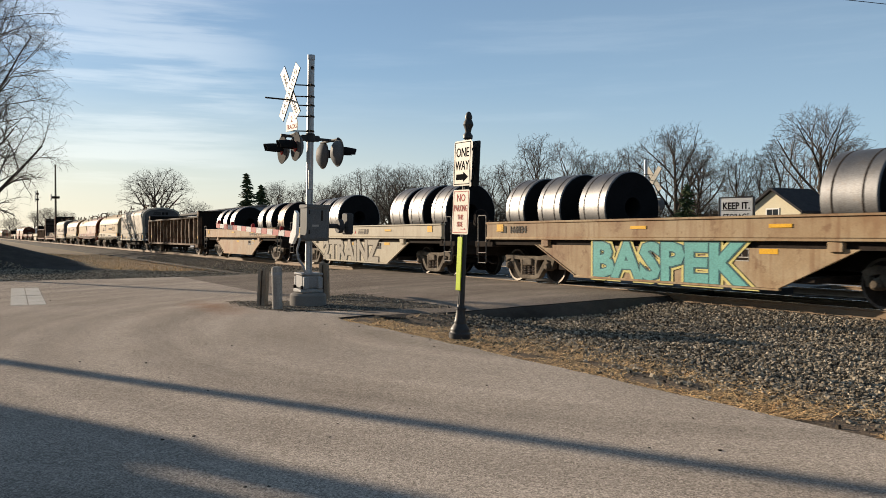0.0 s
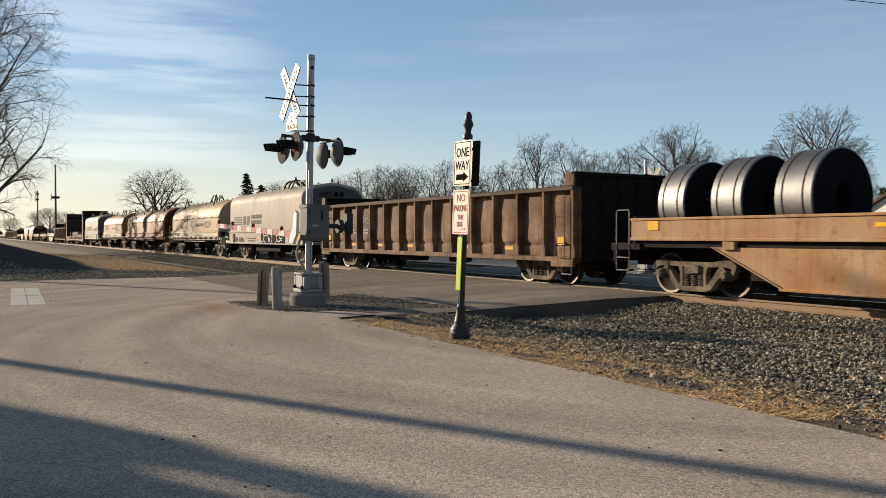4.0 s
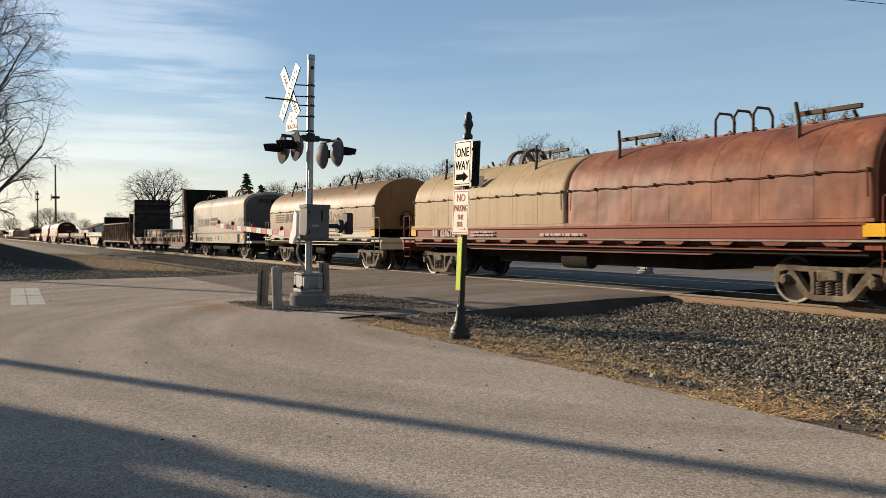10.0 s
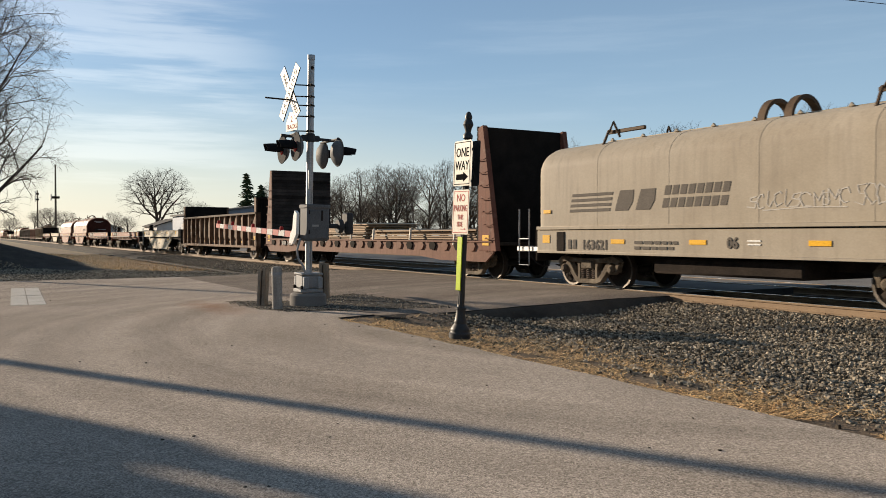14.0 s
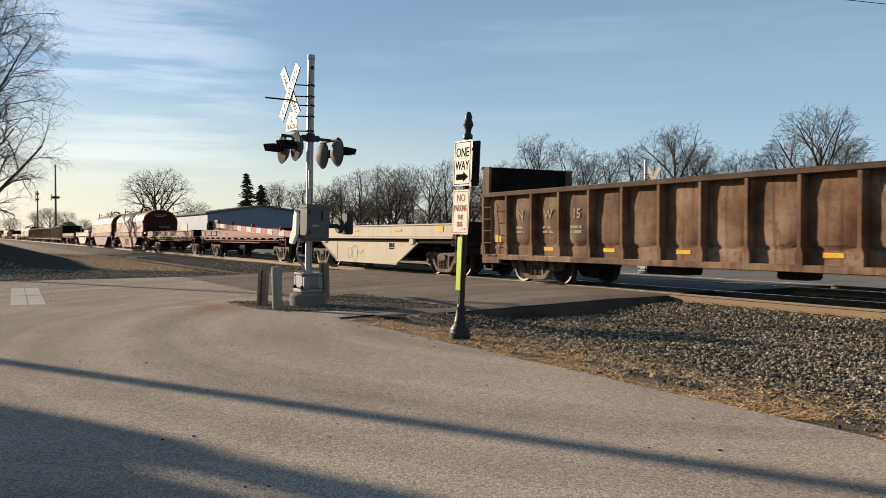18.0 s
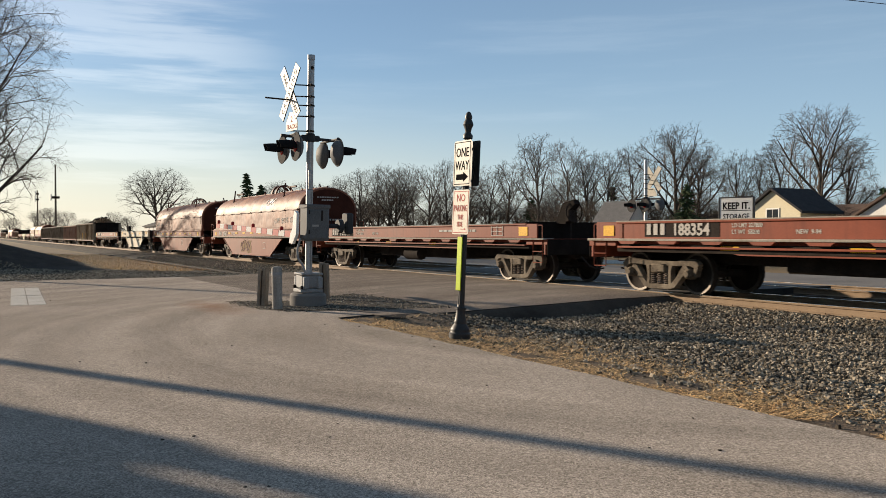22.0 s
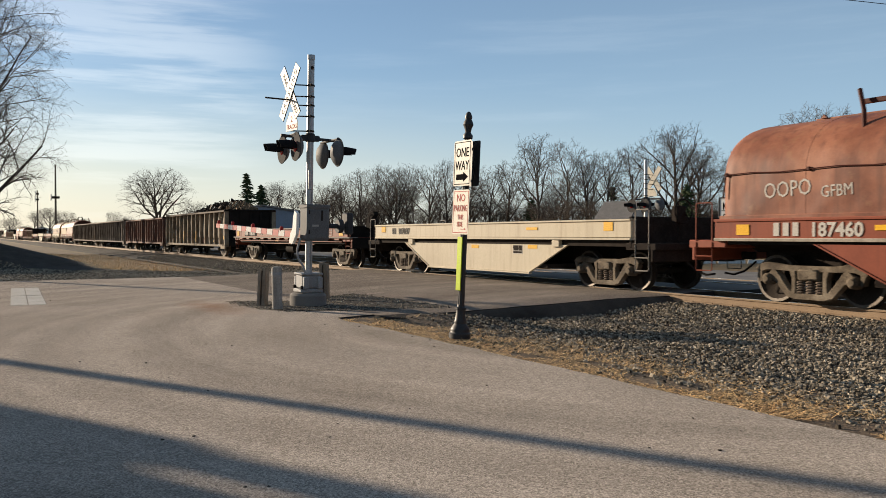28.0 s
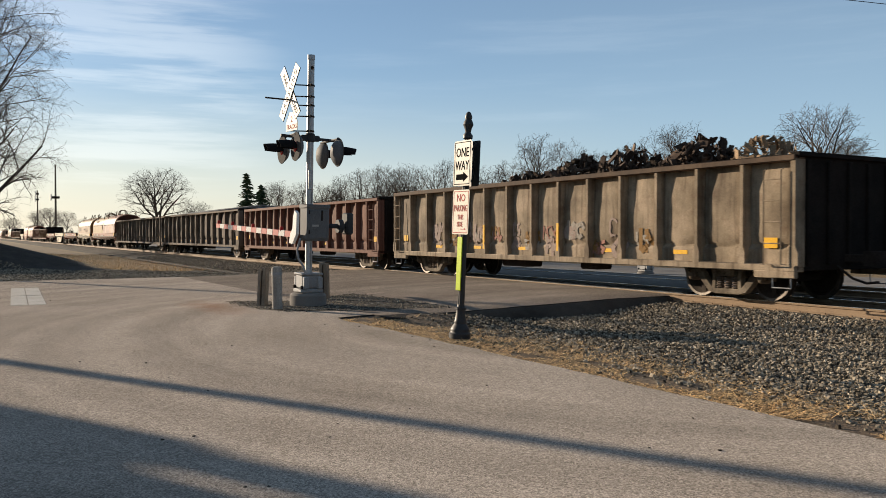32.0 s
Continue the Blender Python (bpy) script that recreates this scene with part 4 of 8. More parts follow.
def build_trees():
    kinds = [grow(21, 12, 3.1, 0.21, 0.62, 0.39), grow(5, 12, 5.8, 0.32, 0.60, 0.42, 11, fork=0.2), grow(8, 12, 2.7, 0.19, 0.64, 0.37), grow(33, 12, 4.4, 0.27, 0.60, 0.42, 10, fork=0.22), grow(41, 12, 3.7, 0.23, 0.62, 0.4, 9)]
    meshes = []
    for w, f in kinds:
        hmax = max(p[2] for p in w.v + f.v)
        meshes.append((w.mesh("trunk", M_BARK), f.mesh("crown", M_TWIG, fix=False), hmax))

    def plant(k, x, y, h, a, label, group="far trees", wide=1.0):
        w, f, hm = meshes[k]
        s = h / hm
        t = thing("tree", label, "tree", Matrix.LocRotScale((x, y, -0.3), Euler((0, 0, a)), (s * wide, s * wide, s)), group)
        part("trunk", w, M_BARK, t)
        part("crown", f, M_TWIG, t, "fine bare twigs")
        return t
    rnd = random.Random(17)

    def ray(px, y):
        dx, dy = -1266 + 0.5 * (px - 784), 731 + 0.866 * (px - 784)
        k = y / dy
        return dx * k, y, 1462 * k

    far = "tall bare grey-brown deciduous tree behind the railway"
    # px of the crown, its top, distance from the camera's line
    for px, top, y, k, wide in ((281, 296, 36, 1, 1.2), (495, 318, 50, 0, 1.0), (520, 330, 56, 2, 1.0), (570, 322, 56, 3, 1.1), (604, 308, 62, 0, 1.0), (640, 296, 60, 4, 1.0), (668, 285, 62, 2, 1.0), (700, 290, 60, 3, 1.0), (722, 288, 66, 0, 1.0), (758, 290, 60, 4, 1.0), (790, 275, 66, 2, 1.0),
                               (828, 300, 60, 3, 1.0), (865, 292, 62, 0, 1.0), (898, 280, 66, 4, 1.0), (952, 234, 64, 0, 1.0), (1004, 240, 64, 2, 1.0), (1040, 266, 66, 3, 1.0), (1075, 262, 68, 4, 1.0), (1118, 250, 66, 2, 1.1), (1195, 212, 60, 3, 1.05), (1235, 250, 66, 3, 1.1), (1305, 265, 66, 0, 1.1), (1345, 262, 70, 2, 1.0), (1385, 245, 64, 4, 1.1), (1448, 176, 58, 3, 1.0), (1500, 240, 66, 0, 1.0)):
        x, yy, z = ray(px, y)
        plant(k, x, yy, (417 - top) / 1462 * z + 1.6, rnd.uniform(0, 6.28), far, wide=wide)
    for i in range(22):  # thicket behind
        px = 480 + i * 51 + rnd.uniform(-9, 9)
        x, yy, z = ray(px, rnd.uniform(72, 95))
        plant(rnd.randrange(5), x, yy, (417 - rnd.uniform(312, 345)) / 1462 * z + 1.5, rnd.uniform(0, 6.28), "bare tree in the far wood", "far wood")
    for i in range(46):
        px = 590 + i * 21 + rnd.uniform(-8, 8)
        x, yy, z = ray(px, rnd.uniform(58, 74))
        plant(rnd.randrange(5), x, yy, (417 - rnd.uniform(338, 372)) / 1462 * z + 1.5, rnd.uniform(0, 6.28), "low bare brush at the foot of the far wood", "far brush", 1.7)
    for px, top, y in ((62, 372, 22), (88, 366, 24), (118, 372, 26), (205, 372, 34), (225, 380, 36), (345, 352, 40), (20, 385, 20), (150, 385, 40)):
        x, yy, z = ray(px, y)
        plant(rnd.randrange(4), x, yy, (417 - top) / 1462 * z + 1.5, rnd.uniform(0, 6.28), "far bare tree beyond the end of the line", "far trees", 1.4)
    # drooping tree that reaches into the view beside the street
    w, f = grow(71, 31.0, 11.0, 0.42, 0.54, 0.48, 18, 5, 0.06, 0.015, 0.14)
    t = thing("tree", "large bare tree with drooping fine branches beside the street", "tree", pose(-98.0, -0.4, -0.25, 0, 0, 40))
    part("trunk", w, M_BARK, t)
    part("crown", f, M_TWIG, t, "drooping bare twigs")
    # conifers
    for px, top, y, wd in ((437, 306, 40, 0.36), (462, 326, 42, 0.6), (1215, 325, 58, 0.5), (1562, 330, 60, 0.4), (1085, 330, 70, 0.5), (940, 350, 66, 0.6)):
        x, yy, z = ray(px, y)
        h = (417 - top) / 1462 * z + 1.5
        t = thing("conifer", "dark green conifer behind the railway", "tree", pose(x, yy, -0.3, 0, 0, px))
        part("trunk", Geo().tube([(0, 0, 0), (0.1, 0, h * 0.5), (0, 0, h)], [0.2, 0.12, 0.02], 6), M_BARK, t)
        g = Geo()
        for i in range(34):
            t_ = (i + rnd.random()) / 34
            r = wd * h * (1 - t_) ** 0.85 * (0.75 + 0.4 * rnd.random())
            for j in range(9):
                a = rnd.uniform(0, 6.28)
                zz = h * (0.1 + 0.9 * t_) + rnd.uniform(-0.012, 0.012) * h
                c, sn = math.cos(a), math.sin(a)
                q = r * rnd.uniform(0.45, 1.1)
                for e in range(6):
                    u = (e + 0.6) / 6
                    bx, by, bz = c * q * u, sn * q * u, zz - 0.22 * q * u + rnd.uniform(-0.006, 0.006) * h
                    ww = 0.02 * h * (1.3 - 0.8 * u) * rnd.uniform(0.6, 1.3)
                    g.add([(bx - sn * ww, by + c * ww, bz - ww * 0.5), (bx + sn * ww, by - c * ww, bz - ww * 0.5), (bx + c * ww * 2.2, by + sn * ww * 2.2, bz - ww * 0.3), (bx, by, bz + ww * 0.6)], [(0, 2, 3), (1, 3, 2), (0, 3, 1), (0, 1, 2)])
        part("foliage", g, M_NEEDLE, t, smooth=False)


build_ground()
build_roads()
build_track(TRACK_Y, -150.0, 6.0, "track")
build_track(TRACK_Y + 4.3, -60.0, 0.0, "far_track")
build_gravel()
build_island()
build_straw()
build_signal(pose(-16.0, 6.05, -0.13, -0.75, 0.42, 0), "railway crossing signal with crossbuck, lamps and lowered striped gate")
build_signal(pose(-24.0, 23.0, -0.35, 0, 0, 180) @ Matrix.Scale(0.9, 4), "far crossing signal with crossbuck and paired lamps", gate=False)
build_bollards()
build_sign_post(-10.04, 6.07, -0.17)
build_trees()
# ---- the train
SPEED = 9.5
HALF = 1.53  # half the width of a car
CARS = []    # (car, place at the start)
WHEELS = []  # (wheelset, pivot, start place, near)

M_TRUCK = surf("truck_casting", [(0.035, 0.026, 0.019), (0.12, 0.096, 0.07), (0.22, 0.185, 0.14)], 0.8, 0, 2.5, 30.0, 0.35, 0.008, contrast=0.6, spots=0.7, spot_col=(0.03, 0.02, 0.016))
M_WHEEL = surf("wheel_steel", [(0.014, 0.011, 0.009), (0.05, 0.039, 0.031)], 0.85, 0.0, 3.0, 30.0, 0.2, 0.004)
M_TREAD = surf("wheel_tread", [(0.054, 0.0456, 0.0372), (0.156, 0.138, 0.12)], 0.5, 0.5, 4.0, 40.0, 0.1)
M_SPRING = surf("spring_steel", [(0.08, 0.06, 0.048), (0.16, 0.128, 0.104)], 0.7, 0.2, 6.0, 40.0, 0.2)
M_TAN = surf("tan_car_paint", [(0.293, 0.245, 0.169), (0.362, 0.314, 0.223), (0.403, 0.356, 0.261)], 0.5, 0, 0.8, 30.0, 0.06, 0.004, speck=0.08, spots=0.12, spot_col=(0.15, 0.1, 0.06), streak=0.28, streak_col=(0.16, 0.104, 0.064), contrast=0.55)
M_RUSTTAN = surf("rust_streaked_tan_paint", [(0.179, 0.093, 0.0448), (0.28, 0.202, 0.118), (0.347, 0.28, 0.185)], 0.65, 0, 0.7, 30.0, 0.08, 0.004, speck=0.09, streak=0.6, streak_col=(0.15, 0.065, 0.03), contrast=0.66, spots=0.5)
M_ORANGE = surf("faded_orange_paint", [(0.246, 0.11, 0.0403), (0.302, 0.185, 0.0896), (0.336, 0.269, 0.185)], 0.65, 0, 0.6, 30.0, 0.08, 0.004, speck=0.09, streak=0.45, streak_col=(0.14, 0.058, 0.024), contrast=0.62, spots=0.5)
M_CREAMCAR = surf("cream_car_paint", [(0.376, 0.321, 0.231), (0.437, 0.381, 0.28), (0.472, 0.419, 0.316)], 0.55, 0, 0.5, 30.0, 0.06, 0.003, streak=0.35, streak_col=(0.2, 0.152, 0.104), contrast=0.6, speck=0.07)
M_GREYHOOD = surf("grey_hood_paint", [(0.224, 0.188, 0.141), (0.289, 0.252, 0.197), (0.325, 0.289, 0.235)], 0.65, 0, 0.6, 30.0, 0.012, 0.003, streak=0.35, streak_col=(0.15, 0.125, 0.1), contrast=0.5, dents=0.02, spots=0.12, spot_col=(0.13, 0.105, 0.08), speck=0.07)
M_CREAMHOOD = surf("cream_hood_paint", [(0.263, 0.187, 0.104), (0.343, 0.261, 0.155), (0.374, 0.297, 0.186)], 0.6, 0, 0.4, 30.0, 0.06, 0.003, streak=0.6, streak_col=(0.24, 0.16, 0.096), contrast=0.5, spots=0.16, spot_col=(0.115, 0.075, 0.04), spec=0.06, speck=0.07, matte=0.5)
M_BROWNHOOD = surf("sooty_tan_hood_paint", [(0.113, 0.0573, 0.0227), (0.171, 0.0996, 0.0434), (0.207, 0.134, 0.0628)], 0.6, 0, 0.5, 30.0, 0.06, 0.003, streak=0.6, streak_col=(0.112, 0.064, 0.036), contrast=0.5, spec=0.1, speck=0.07, matte=0.5)
M_REDHOOD = surf("oxide_red_hood_paint", [(0.1, 0.033, 0.02), (0.18, 0.067, 0.038), (0.26, 0.112, 0.064)], 0.6, 0, 0.8, 30.0, 0.06, 0.003, streak=0.6, streak_col=(0.075, 0.03, 0.02), contrast=0.7, spots=0.34, spot_col=(0.2, 0.11, 0.055), dents=0.08, spec=0.13, speck=0.07, matte=0.5)
M_REDCAR = surf("oxide_red_car_paint", [(0.124, 0.0308, 0.0172), (0.183, 0.0474, 0.0259), (0.226, 0.064, 0.037)], 0.6, 0, 0.6, 30.0, 0.08, 0.003, streak=0.4, streak_col=(0.064, 0.024, 0.016), contrast=0.5, speck=0.07)
M_GOND = surf("rusty_brown_gondola", [(0.0776, 0.0409, 0.0242), (0.162, 0.097, 0.0578), (0.254, 0.17, 0.113)], 0.8, 0, 0.9, 40.0, 0.1, 0.004, speck=0.14, streak=0.75, streak_col=(0.04, 0.022, 0.014), contrast=0.75, spots=0.5, spot_col=(0.08, 0.036, 0.02))
M_GOND2 = surf("sooty_dark_gondola", [(0.06, 0.045, 0.0345), (0.12, 0.093, 0.072), (0.18, 0.143, 0.109)], 0.85, 0, 0.9, 40.0, 0.1, 0.004, speck=0.14, streak=0.7, streak_col=(0.03, 0.02, 0.015), contrast=0.65, spots=0.3, spot_col=(0.056, 0.032, 0.024))
M_GOND3 = surf("olive_brown_gondola", [(0.0994, 0.0741, 0.0499), (0.215, 0.17, 0.117), (0.349, 0.277, 0.2)], 0.8, 0, 0.9, 40.0, 0.1, 0.004, speck=0.14, streak=0.75, streak_col=(0.045, 0.03, 0.02), contrast=0.68, spots=0.3, spot_col=(0.096, 0.048, 0.032))
M_GOND4 = surf("red_brown_gondola", [(0.1, 0.046, 0.032), (0.155, 0.075, 0.053), (0.195, 0.102, 0.073)], 0.8, 0, 0.7, 30.0, 0.25, 0.006, streak=0.6, streak_col=(0.048, 0.024, 0.016), contrast=0.45)
M_CHORD = surf("dark_rusty_chord_paint", [(0.035, 0.023, 0.016), (0.075, 0.05, 0.034), (0.12, 0.083, 0.056)], 0.8, 0, 1.2, 40.0, 0.15, 0.004, speck=0.14, streak=0.5, streak_col=(0.03, 0.019, 0.013), contrast=0.6)
M_BULK = surf("dusty_red_flatcar", [(0.132, 0.06, 0.0424), (0.192, 0.102, 0.072), (0.216, 0.132, 0.096)], 0.8, 0, 0.8, 30.0, 0.2, 0.005, streak=0.6, streak_col=(0.096, 0.048, 0.032), contrast=0.5)
M_BRACE = surf("red_brown_bulkhead_paint", [(0.085, 0.03, 0.02), (0.15, 0.062, 0.042), (0.2, 0.095, 0.065)], 0.75, 0, 0.9, 30.0, 0.15, 0.005, streak=0.5, streak_col=(0.06, 0.03, 0.02), contrast=0.5, spots=0.3, spot_col=(0.26, 0.17, 0.13), speck=0.1)
M_COIL = surf("coiled_sheet_steel", [(0.0806, 0.0828, 0.0878), (0.123, 0.125, 0.129), (0.168, 0.168, 0.168)], 0.5, 0.85, 1.1, 50.0, 0.04, 0.002, streak=0.4, streak_col=(0.10, 0.09, 0.08), contrast=0.35, spots=0.25, spot_col=(0.12, 0.085, 0.05))
M_COILRUST = surf("rust_stained_sheet_steel", [(0.102, 0.053, 0.0272), (0.122, 0.0968, 0.0748), (0.163, 0.157, 0.146)], 0.5, 0.7, 0.9, 50.0, 0.04, 0.002, streak=0.3, streak_col=(0.14, 0.08, 0.045), contrast=0.6)
# near black in place of steel: shade painted on coil ends and bores
M_COILEND = surf("shaded_coil_end", [(0.0096, 0.0096, 0.0104), (0.014, 0.014, 0.0148)], 0.9, 0.0, 2.0, 50.0, 0.1, 0.003, spec=0.0)
M_SCRAP = surf("scrap_metal", [(0.02, 0.014, 0.011), (0.05, 0.034, 0.025), (0.1, 0.07, 0.048)], 0.7, 0.2, 3.0, 25.0, 0.4, 0.01, vary=0.5)
M_PLANK = surf("dark_bulkhead_planks", [(0.014, 0.012, 0.011), (0.034, 0.029, 0.026), (0.055, 0.047, 0.041)], 0.85, 0, 1.6, 30.0, 0.4, 0.008, vary=0.45, spec=0.03)
M_LOAD = surf("stacked_steel_plate", [(0.136, 0.088, 0.056), (0.216, 0.152, 0.096), (0.264, 0.2, 0.136)], 0.7, 0.1, 0.6, 30.0, 0.2, 0.004, vary=0.35)
M_MARK = surf("white_stencil", [(0.358, 0.335, 0.301), (0.416, 0.393, 0.358)], 0.7, 0, 3.0, 40.0, 0.0)
M_DARKMARK = surf("dark_stencil", [(0.028, 0.025, 0.022), (0.055, 0.049, 0.043)], 0.7, 0, 3.0, 40.0, 0.0)
M_FADED = surf("faded_dark_paint", [(0.085, 0.075, 0.064), (0.125, 0.11, 0.095)], 0.8, 0, 3.0, 40.0, 0.0)
M_PURPLE = surf("faded_purple_spray_paint", [(0.12, 0.0595, 0.08), (0.16, 0.0765, 0.096)], 0.8, 0, 3.0, 40.0, 0.0)
M_OCHRE = surf("faded_ochre_spray_paint", [(0.176, 0.104, 0.036), (0.208, 0.12, 0.048)], 0.8, 0, 3.0, 40.0, 0.0)
M_DUSTPINK = surf("dusty_pink_spray_paint", [(0.23, 0.176, 0.149), (0.284, 0.223, 0.189)], 0.8, 0, 3.0, 40.0, 0.0)
M_DUSTRED = surf("dusty_red_spray_paint", [(0.225, 0.112, 0.0855), (0.27, 0.143, 0.112)], 0.8, 0, 3.0, 40.0, 0.0)
# darker red and grey that paint the shade on the hoods' ends
M_ENDPLATE = surf("shaded_red_end_plate", [(0.0342, 0.0136, 0.0096), (0.0798, 0.0289, 0.0192)], 0.85, 0, 1.5, 30.0, 0.1, 0.004, spec=0.03)
M_GREYEND = surf("shaded_grey_end_plate", [(0.06, 0.058, 0.058), (0.1, 0.096, 0.094)], 0.85, 0, 1.5, 30.0, 0.1, 0.004, spec=0.03)
M_LEDGE = surf("pale_flange", [(0.2, 0.18, 0.15), (0.3, 0.27, 0.23)], 0.7, 0, 1.5, 40.0, 0.05, 0.003, streak=0.4)
M_TEAL = surf("teal_spray_paint", [(0.08, 0.264, 0.256), (0.128, 0.36, 0.336)], 0.6, 0, 2.0, 40.0, 0.0)
M_TEALRIM = surf("dark_spray_outline", [(0.024, 0.08, 0.096), (0.04, 0.112, 0.12)], 0.6, 0, 2.0, 40.0, 0.0)
M_LIME = surf("yellow_spray_paint", [(0.44, 0.4, 0.128), (0.52, 0.464, 0.2)], 0.6, 0, 2.0, 40.0, 0.0)
# near-black steel that puts the shade on the cars' ends into the colour
M_ENDSHADE = surf("end_shade_steel", [(0.009, 0.00825, 0.0075), (0.024, 0.0195, 0.0165)], 0.9, 0, 2.0, 30.0, 0.3, 0.006, spec=0.02)
M_SILVER = surf("silver_spray_paint", [(0.235, 0.207, 0.158), (0.275, 0.246, 0.195)], 0.6, 0.0, 2.0, 40.0, 0.0)
M_TAUPE = surf("taupe_spray_outline", [(0.07, 0.056, 0.043), (0.12, 0.098, 0.075)], 0.8, 0, 1.5, 40.0, 0.0)


# -- running gear, shared by all the cars
def gear():
    wh = Geo()
    for s in (-1, 1):
        y = s * 0.754
        wh.lathe([(0.0, y - s * 0.04), (0.10, y - s * 0.05), (0.14, y - s * 0.02), (0.36, y + s * 0.015), (0.40, y + s * 0.055), (0.452, y + s * 0.06), (0.457, y - s * 0.045), (0.483, y - s * 0.05), (0.478, y - s * 0.075), (0.40, y - s * 0.08), (0.36, y - s * 0.03), (0.13, y - s * 0.09), (0.0, y - s * 0.1)], (0, 0, 0), "y", 22)
    wh.lathe([(0.085, -0.95), (0.085, 0.95)], (0, 0, 0), "y", 10)
    for s in (-1, 1):  # chalky marks that show the turning
        wh.box(-0.05, 0.05, s * 0.80, s * 0.815, 0.18, 0.34)
    wheel = wh.mesh("wheelset", M_WHEEL)
    wheel.materials.append(M_TREAD)
    for q in wheel.polygons:
        d = math.hypot(q.center.x, q.center.z)
        if 0.45 < d < 0.46 or (0.42 < d < 0.46 and abs(q.normal.y) > 0.6):
            q.material_index = 1
    fr = Geo()
    y0, y1 = -1.07, -0.93

    def band(pts, wide):
        """A cast bar of varying depth along a curved line in the side frame's plane."""
        rings = []
        for k, (x, z) in enumerate(pts):
            a, b = pts[max(0, k - 1)], pts[min(len(pts) - 1, k + 1)]
            dx, dz = b[0] - a[0], b[1] - a[1]
            ln = math.hypot(dx, dz)
            nx, nz, w = -dz / ln, dx / ln, wide[k] / 2
            rings.append([(x + nx * w, y1, z + nz * w), (x + nx * w, y0 + 0.02, z + nz * w), (x + nx * w * 0.8, y0, z + nz * w * 0.8), (x - nx * w * 0.8, y0, z - nz * w * 0.8), (x - nx * w, y0 + 0.02, z - nz * w), (x - nx * w, y1, z - nz * w)])
        fr.loft(rings)
    top = [(-1.12, 0.60), (-1.04, 0.67), (-0.92, 0.70), (-0.75, 0.695), (-0.55, 0.675), (-0.35, 0.67)]
    band(top + [(-x, z) for x, z in top[::-1]], [0.16, 0.17, 0.16, 0.14, 0.12, 0.11] + [0.11, 0.12, 0.14, 0.16, 0.17, 0.16])
    low = [(-0.82, 0.62), (-0.70, 0.50), (-0.56, 0.33), (-0.44, 0.20), (-0.30, 0.15)]
    band(low + [(-x, z) for x, z in low[::-1]], [0.20, 0.17, 0.15, 0.15, 0.12] + [0.12, 0.15, 0.15, 0.17, 0.20])
    for a in (-1, 1):
        band([(a * 0.345, 0.14), (a * 0.325, 0.3), (a * 0.325, 0.5), (a * 0.36, 0.68)], [0.13, 0.09, 0.09, 0.15])
        band([(a * 1.09, 0.62), (a * 1.06, 0.52), (a * 1.05, 0.40)], [0.14, 0.10, 0.07])
        band([(a * 0.74, 0.60), (a * 0.725, 0.50), (a * 0.73, 0.42)], [0.12, 0.08, 0.06])
    bol = Geo().box(-0.22, 0.22, -1.12, 1.12, 0.46, 0.66, 0.03).box(-0.26, 0.26, -0.30, 0.30, 0.55, 0.78, 0.03)
    for s in (-1, 1):
        bol.box(-0.20, 0.20, s * 1.06, s * 1.12, 0.50, 0.64, 0.015)
    spr = Geo()
    for s in (-1,):
        for cx in (-0.2, 0.0, 0.2):
            pts = [(cx + 0.07 * math.cos(k * 0.9), s * 1.0 + 0.07 * math.sin(k * 0.9), 0.20 + 0.26 * k / 38) for k in range(39)]
            spr.tube(pts, 0.018, 5)
    cap = Geo()
    for s in (-1,):
        cap.lathe([(0.0, s * 1.16), (0.06, s * 1.16), (0.075, s * 1.14), (0.11, s * 1.10), (0.12, s * 0.92), (0.0, s * 0.92)], (0, 0, 0), "y", 14)
    brk = Geo()
    for a in (-1, 1):
        brk.box(a * 0.46 - 0.03, a * 0.46 + 0.03, -0.85, 0.85, 0.36, 0.46, 0.01)
        for s in (-1, 1):
            brk.box(a * 0.40 - 0.05, a * 0.40 + 0.03, s * 0.70, s * 0.80, 0.28, 0.56, 0.01)
    return {"wheel": wheel, "frame": fr.mesh("side_frame", M_TRUCK, smooth=True), "bolster": bol.mesh("truck", M_TRUCK), "spring": spr.mesh("spring_set", M_SPRING), "cap": cap.mesh("bearing", M_TRUCK), "brake": brk.mesh("brake_beam", M_BLACKSTEEL)}


GEAR = gear()


def trucks(car, centres, near):
    for c in centres:
        t = part("truck", GEAR["bolster"], M_TRUCK, car, "dusty cast truck", pose(c, 0, 0))
        for turn in (0, 180):
            part("side_frame", GEAR["frame"], M_TRUCK, t, m=pose(0, 0, 0, 0, 0, turn))
            part("spring_set", GEAR["spring"], M_SPRING, t, m=pose(0, 0, 0, 0, 0, turn))
        part("brake_beam", GEAR["brake"], M_BLACKSTEEL, t)
        for a in (-0.889, 0.889):
            for turn in (0, 180):
                part("bearing", GEAR["cap"], M_TRUCK, t, m=pose(a, 0, 0.457, 0, 0, turn))
            w = part("wheelset", GEAR["wheel"], M_WHEEL, t, m=pose(a, 0, 0.457))
            WHEELS.append((w, a, car, near))


COUPLER = Geo()
COUPLER.box(-0.1, 0.62, -0.08, 0.08, 0.78, 0.94, 0.02).prism([(0.55, -0.16), (0.86, -0.14), (0.88, 0.02), (0.78, 0.05), (0.74, 0.16), (0.55, 0.13)], 0.72, 1.0, "z")
COUPLER.tube([(0.2, -0.42, 0.72), (0.5, -0.4, 0.50), (0.75, -0.36, 0.42), (0.95, -0.3, 0.45)], 0.025, 6)
COUPLER = COUPLER.mesh("coupler", M_BLACKSTEEL)


